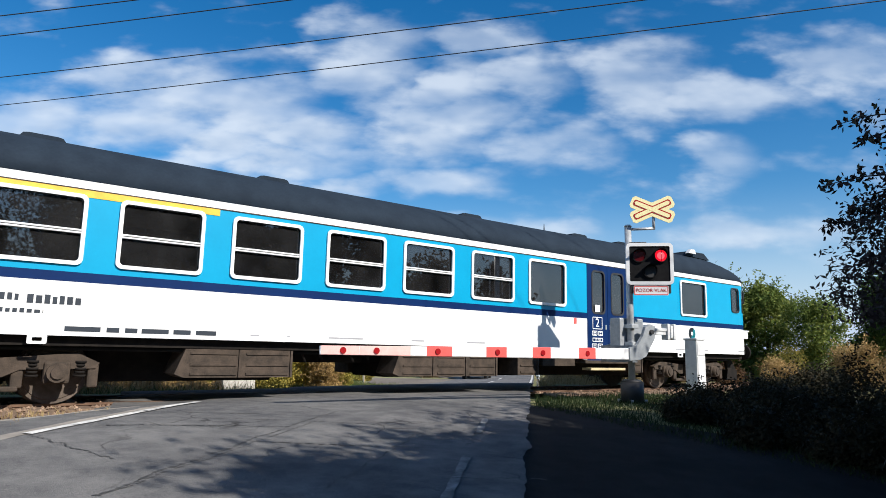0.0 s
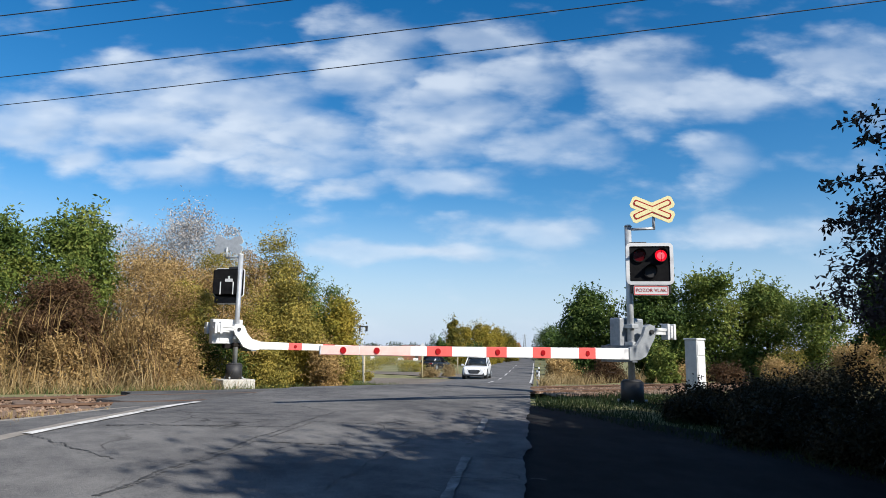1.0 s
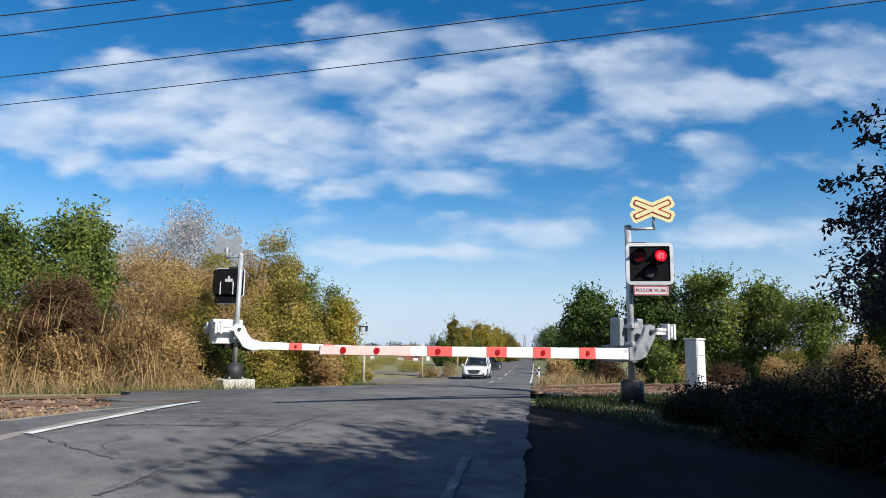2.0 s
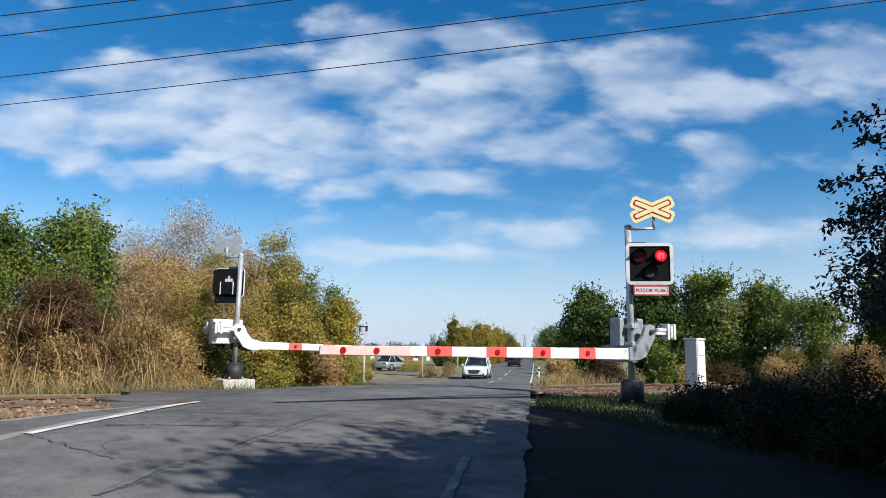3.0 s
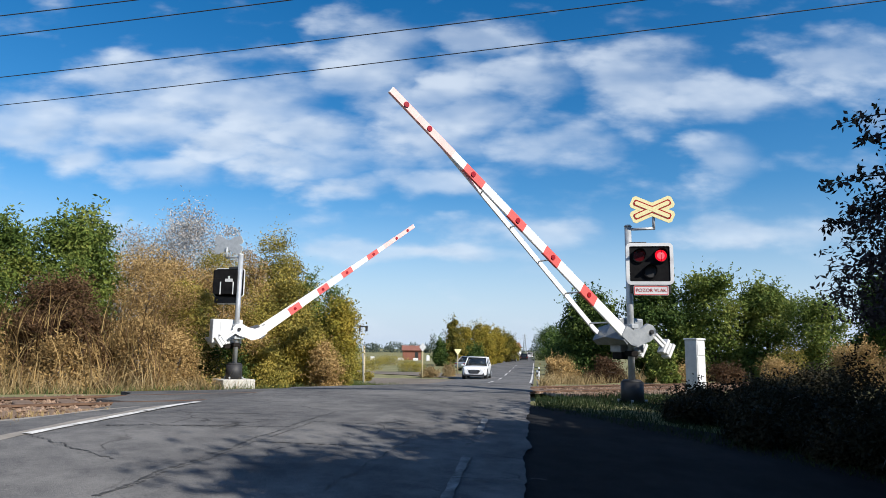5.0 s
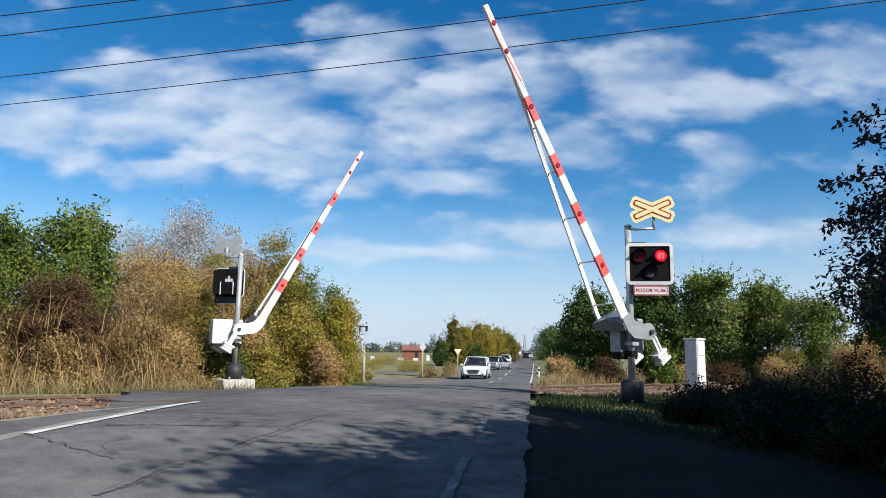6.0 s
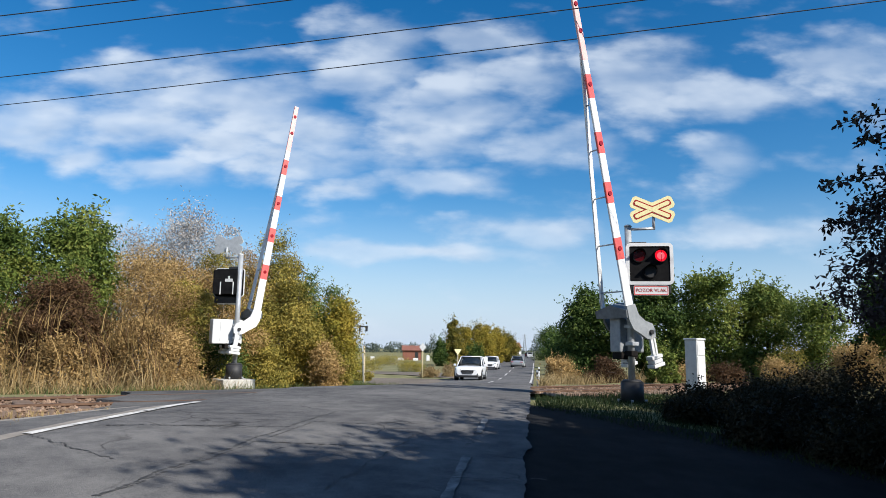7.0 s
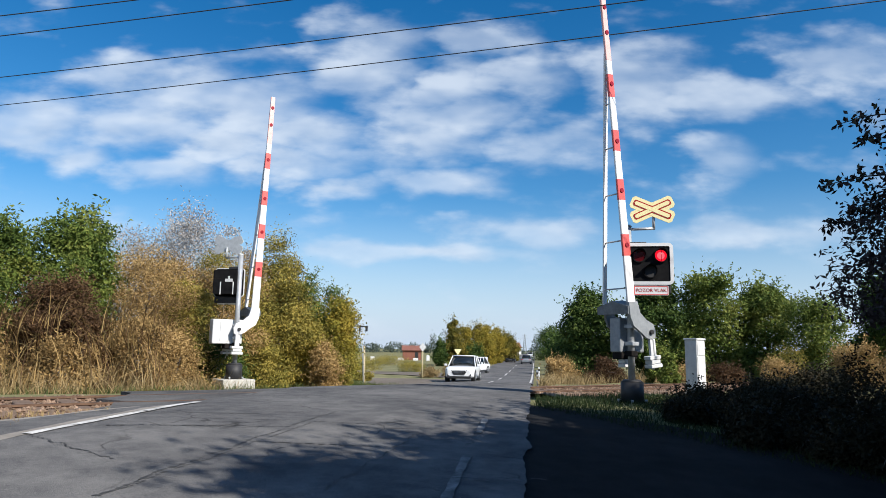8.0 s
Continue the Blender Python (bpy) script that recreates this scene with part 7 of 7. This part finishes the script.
L_FARGOLD = leaf_mat("leaf_far_gold", [(0.07, 0.08, 0.02), (0.17, 0.15, 0.03), (0.27, 0.20, 0.04)])
L_FARYEL = leaf_mat("leaf_far_yellow", [(0.10, 0.11, 0.02), (0.29, 0.23, 0.035), (0.46, 0.34, 0.06)])
L_FARWOOD = leaf_mat("leaf_far_wood", [(0.06, 0.085, 0.075), (0.09, 0.12, 0.10), (0.14, 0.15, 0.11)])
M_BRICK = mat("red_brick", (0.26, 0.10, 0.065), (0.20, 0.08, 0.055), 0.9, scale=2)
M_TILE = mat("red_tile", (0.24, 0.10, 0.07), (0.18, 0.075, 0.055), 0.85, scale=2)
M_FARSTEEL = mat("far_steel", (0.30, 0.33, 0.36), None, 0.7)
def build_scrub():
    """Dry tufts at the junction beyond the track."""
    for k, (x, y, h, w) in enumerate(((0.6, 55, 1.0, 1.0), (-0.8, 53, 0.8, 1.1), (-3.0, 68, 1.1, 2.0), (-8, 70, 0.9, 2.2), (-5.2, 46, 0.7, 0.9), (-6.6, 92, 1.5, 3.4), (-9.5, 96, 1.0, 3.0))):
        plant("bush", "low straw-coloured scrub at the junction", "bush", x, y, h, w, L_STRAW if k < 2 else L_OLIVE, M_TWIG, 3000, 0.12, 300 + k, group="junction scrub", spread=8)


build_scrub()
build_cabinet()
build_posts()
build_wires()
build_far()


# ---- what moves ----
def train_pose(s):
    return TRACK @ pose(s, 0, GRADE * s, 0, 0.424, 0)


def motions():
    # the carriage leaves at a steady 21.5 m/s
    walk(CARRIAGE, [(t, train_pose(20.26 - 21.5 * t)) for t in (0.0, 2.0, 4.0, 6.0, 8.0)])
    for w, wx in WHEELS:
        walk(w, [(k / FPS, pose(wx, 0, 0.46, 0, -math.degrees(21.5 * k / FPS / 0.46), 0)) for k in range(0, 8 * FPS + 1)])
    # the arms lift from their rest
    up_r = [(0.0, 0), (3.45, 0), (3.6, 1.3), (3.8, 5.0), (4.0, 9.8), (4.2, 14.8), (4.5, 22.6), (4.7, 27.6), (5.2, 39.6), (5.8, 53.1), (6.0, 57.4), (6.5, 67.5), (7.0, 77.1), (7.35, 84.0), (7.5, 85.0), (7.8, 84.4), (8.0, 84.3)]
    up_l = [(0.0, -0.8), (3.45, -0.8), (3.6, 0.6), (3.8, 3.8), (4.0, 8.5), (4.2, 13.4), (4.5, 22.4), (4.7, 27.4), (5.2, 41.0), (5.8, 56.0), (6.0, 60.8), (6.5, 71.7), (7.0, 81.9), (7.35, 87.8), (7.5, 88.3), (7.8, 88.3), (8.0, 88.3)]
    # the two red lamps flash in turn, once a second
    for lamps in (LAMPS_R, LAMPS_L):
        for k, (bl, q, turn) in enumerate(lamps):
            rows = []
            for n in range(0, 18):
                a, b = -0.2 + 0.5 * n + 0.04, -0.2 + 0.5 * (n + 1) - 0.03
                lit = (n % 2 == 0) == (k == 1)
                for t in (max(a, 0.0), min(b, 8.0)):
                    if not rows or t > rows[-1][0] + 0.02:
                        rows.append((t, pose(*q, 0, 0, turn + (86 if lit else 0))))
            walk(bl, rows)
    # traffic
    def lane(y, left):
        return road_left(y) + 1.55 if left else road_right(y) - 1.45
    walk(CAR_SUV, [(t, road_pose(x, y, turn=261)) for t, x, y in ((0, 2.73, 51), (5.3, 2.73, 51), (5.8, 2.68, 50.6), (6.5, 2.40, 48.6), (7.0, 2.07, 46.7), (7.5, 1.75, 44.8), (8.0, 1.42, 42.8))])
    side = ((0, -27, 69, 8), (2.0, -12.5, 69.6, 30), (2.8, -6.6, 70, 52), (3.1, -4.5, 70.2, 58), (3.4, -3.0, 70.5, 60), (3.8, -1.1, 70.8, 60), (4.2, 0.6, 71.2, 54), (4.7, 2.3, 72.5, 48), (5.8, 6.1, 76, 52), (6.2, 7.2, 78.5, 60), (6.6, 8.75, 82, 70), (7.0, 10.35, 90, 78), (7.4, 11.8, 98, 82.3), (8.0, 14.2, 112, 82.3))
    walk(CAR_SILVER, [(t, road_pose(x, y, turn=a)) for t, x, y, a in side])
    dark = ((0, -5.2, 70.8, 60), (0.8, -1.6, 71.4, 62), (1.7, 3.3, 73, 50), (2.4, 7.6, 82, 70), (3.0, 10.2, 93, 80), (3.5, 12.2, 104, 82.3), (4.7, 17.2, 140, 82.3), (8.0, 35.0, 268, 82.3))
    walk(CAR_DARK, [(t, road_pose(x, y, turn=a)) for t, x, y, a in dark])
    coming = ((5.8, 11.1, 112, 261), (6.2, 8.9, 98, 261), (6.6, 6.95, 86, 261), (7.0, 5.8, 78, 259), (7.4, 4.85, 71, 257), (7.7, 4.1, 67, 252), (8.0, 3.2, 64, 245))
    walk(CAR_WHITE, [(t, road_pose(lane(y, True), y)) for t, y in ((0, 250), (3.8, 172), (4.7, 148))] + [(t, road_pose(x, y, turn=a)) for t, x, y, a in coming])
    for ob, y0 in QUEUE:
        away = ob.matrix_world.to_euler().z > 0 and math.cos(ob.matrix_world.to_euler().z - radians(82.3)) > 0
        walk(ob, [(t, road_pose(lane(y0 + (5.0 if away else -3.2) * t, not away), y0 + (5.0 if away else -3.2) * t, away)) for t in (0.0, 4.0, 8.0)])
    walk(ARM_R, [(t, pose(-0.37, 0.16, 1.45, 0, -a, 0)) for t, a in up_r])
    walk(ARM_L, [(t, pose(0.0, -0.14, 1.45, 0, -a, 0)) for t, a in up_l])


motions()
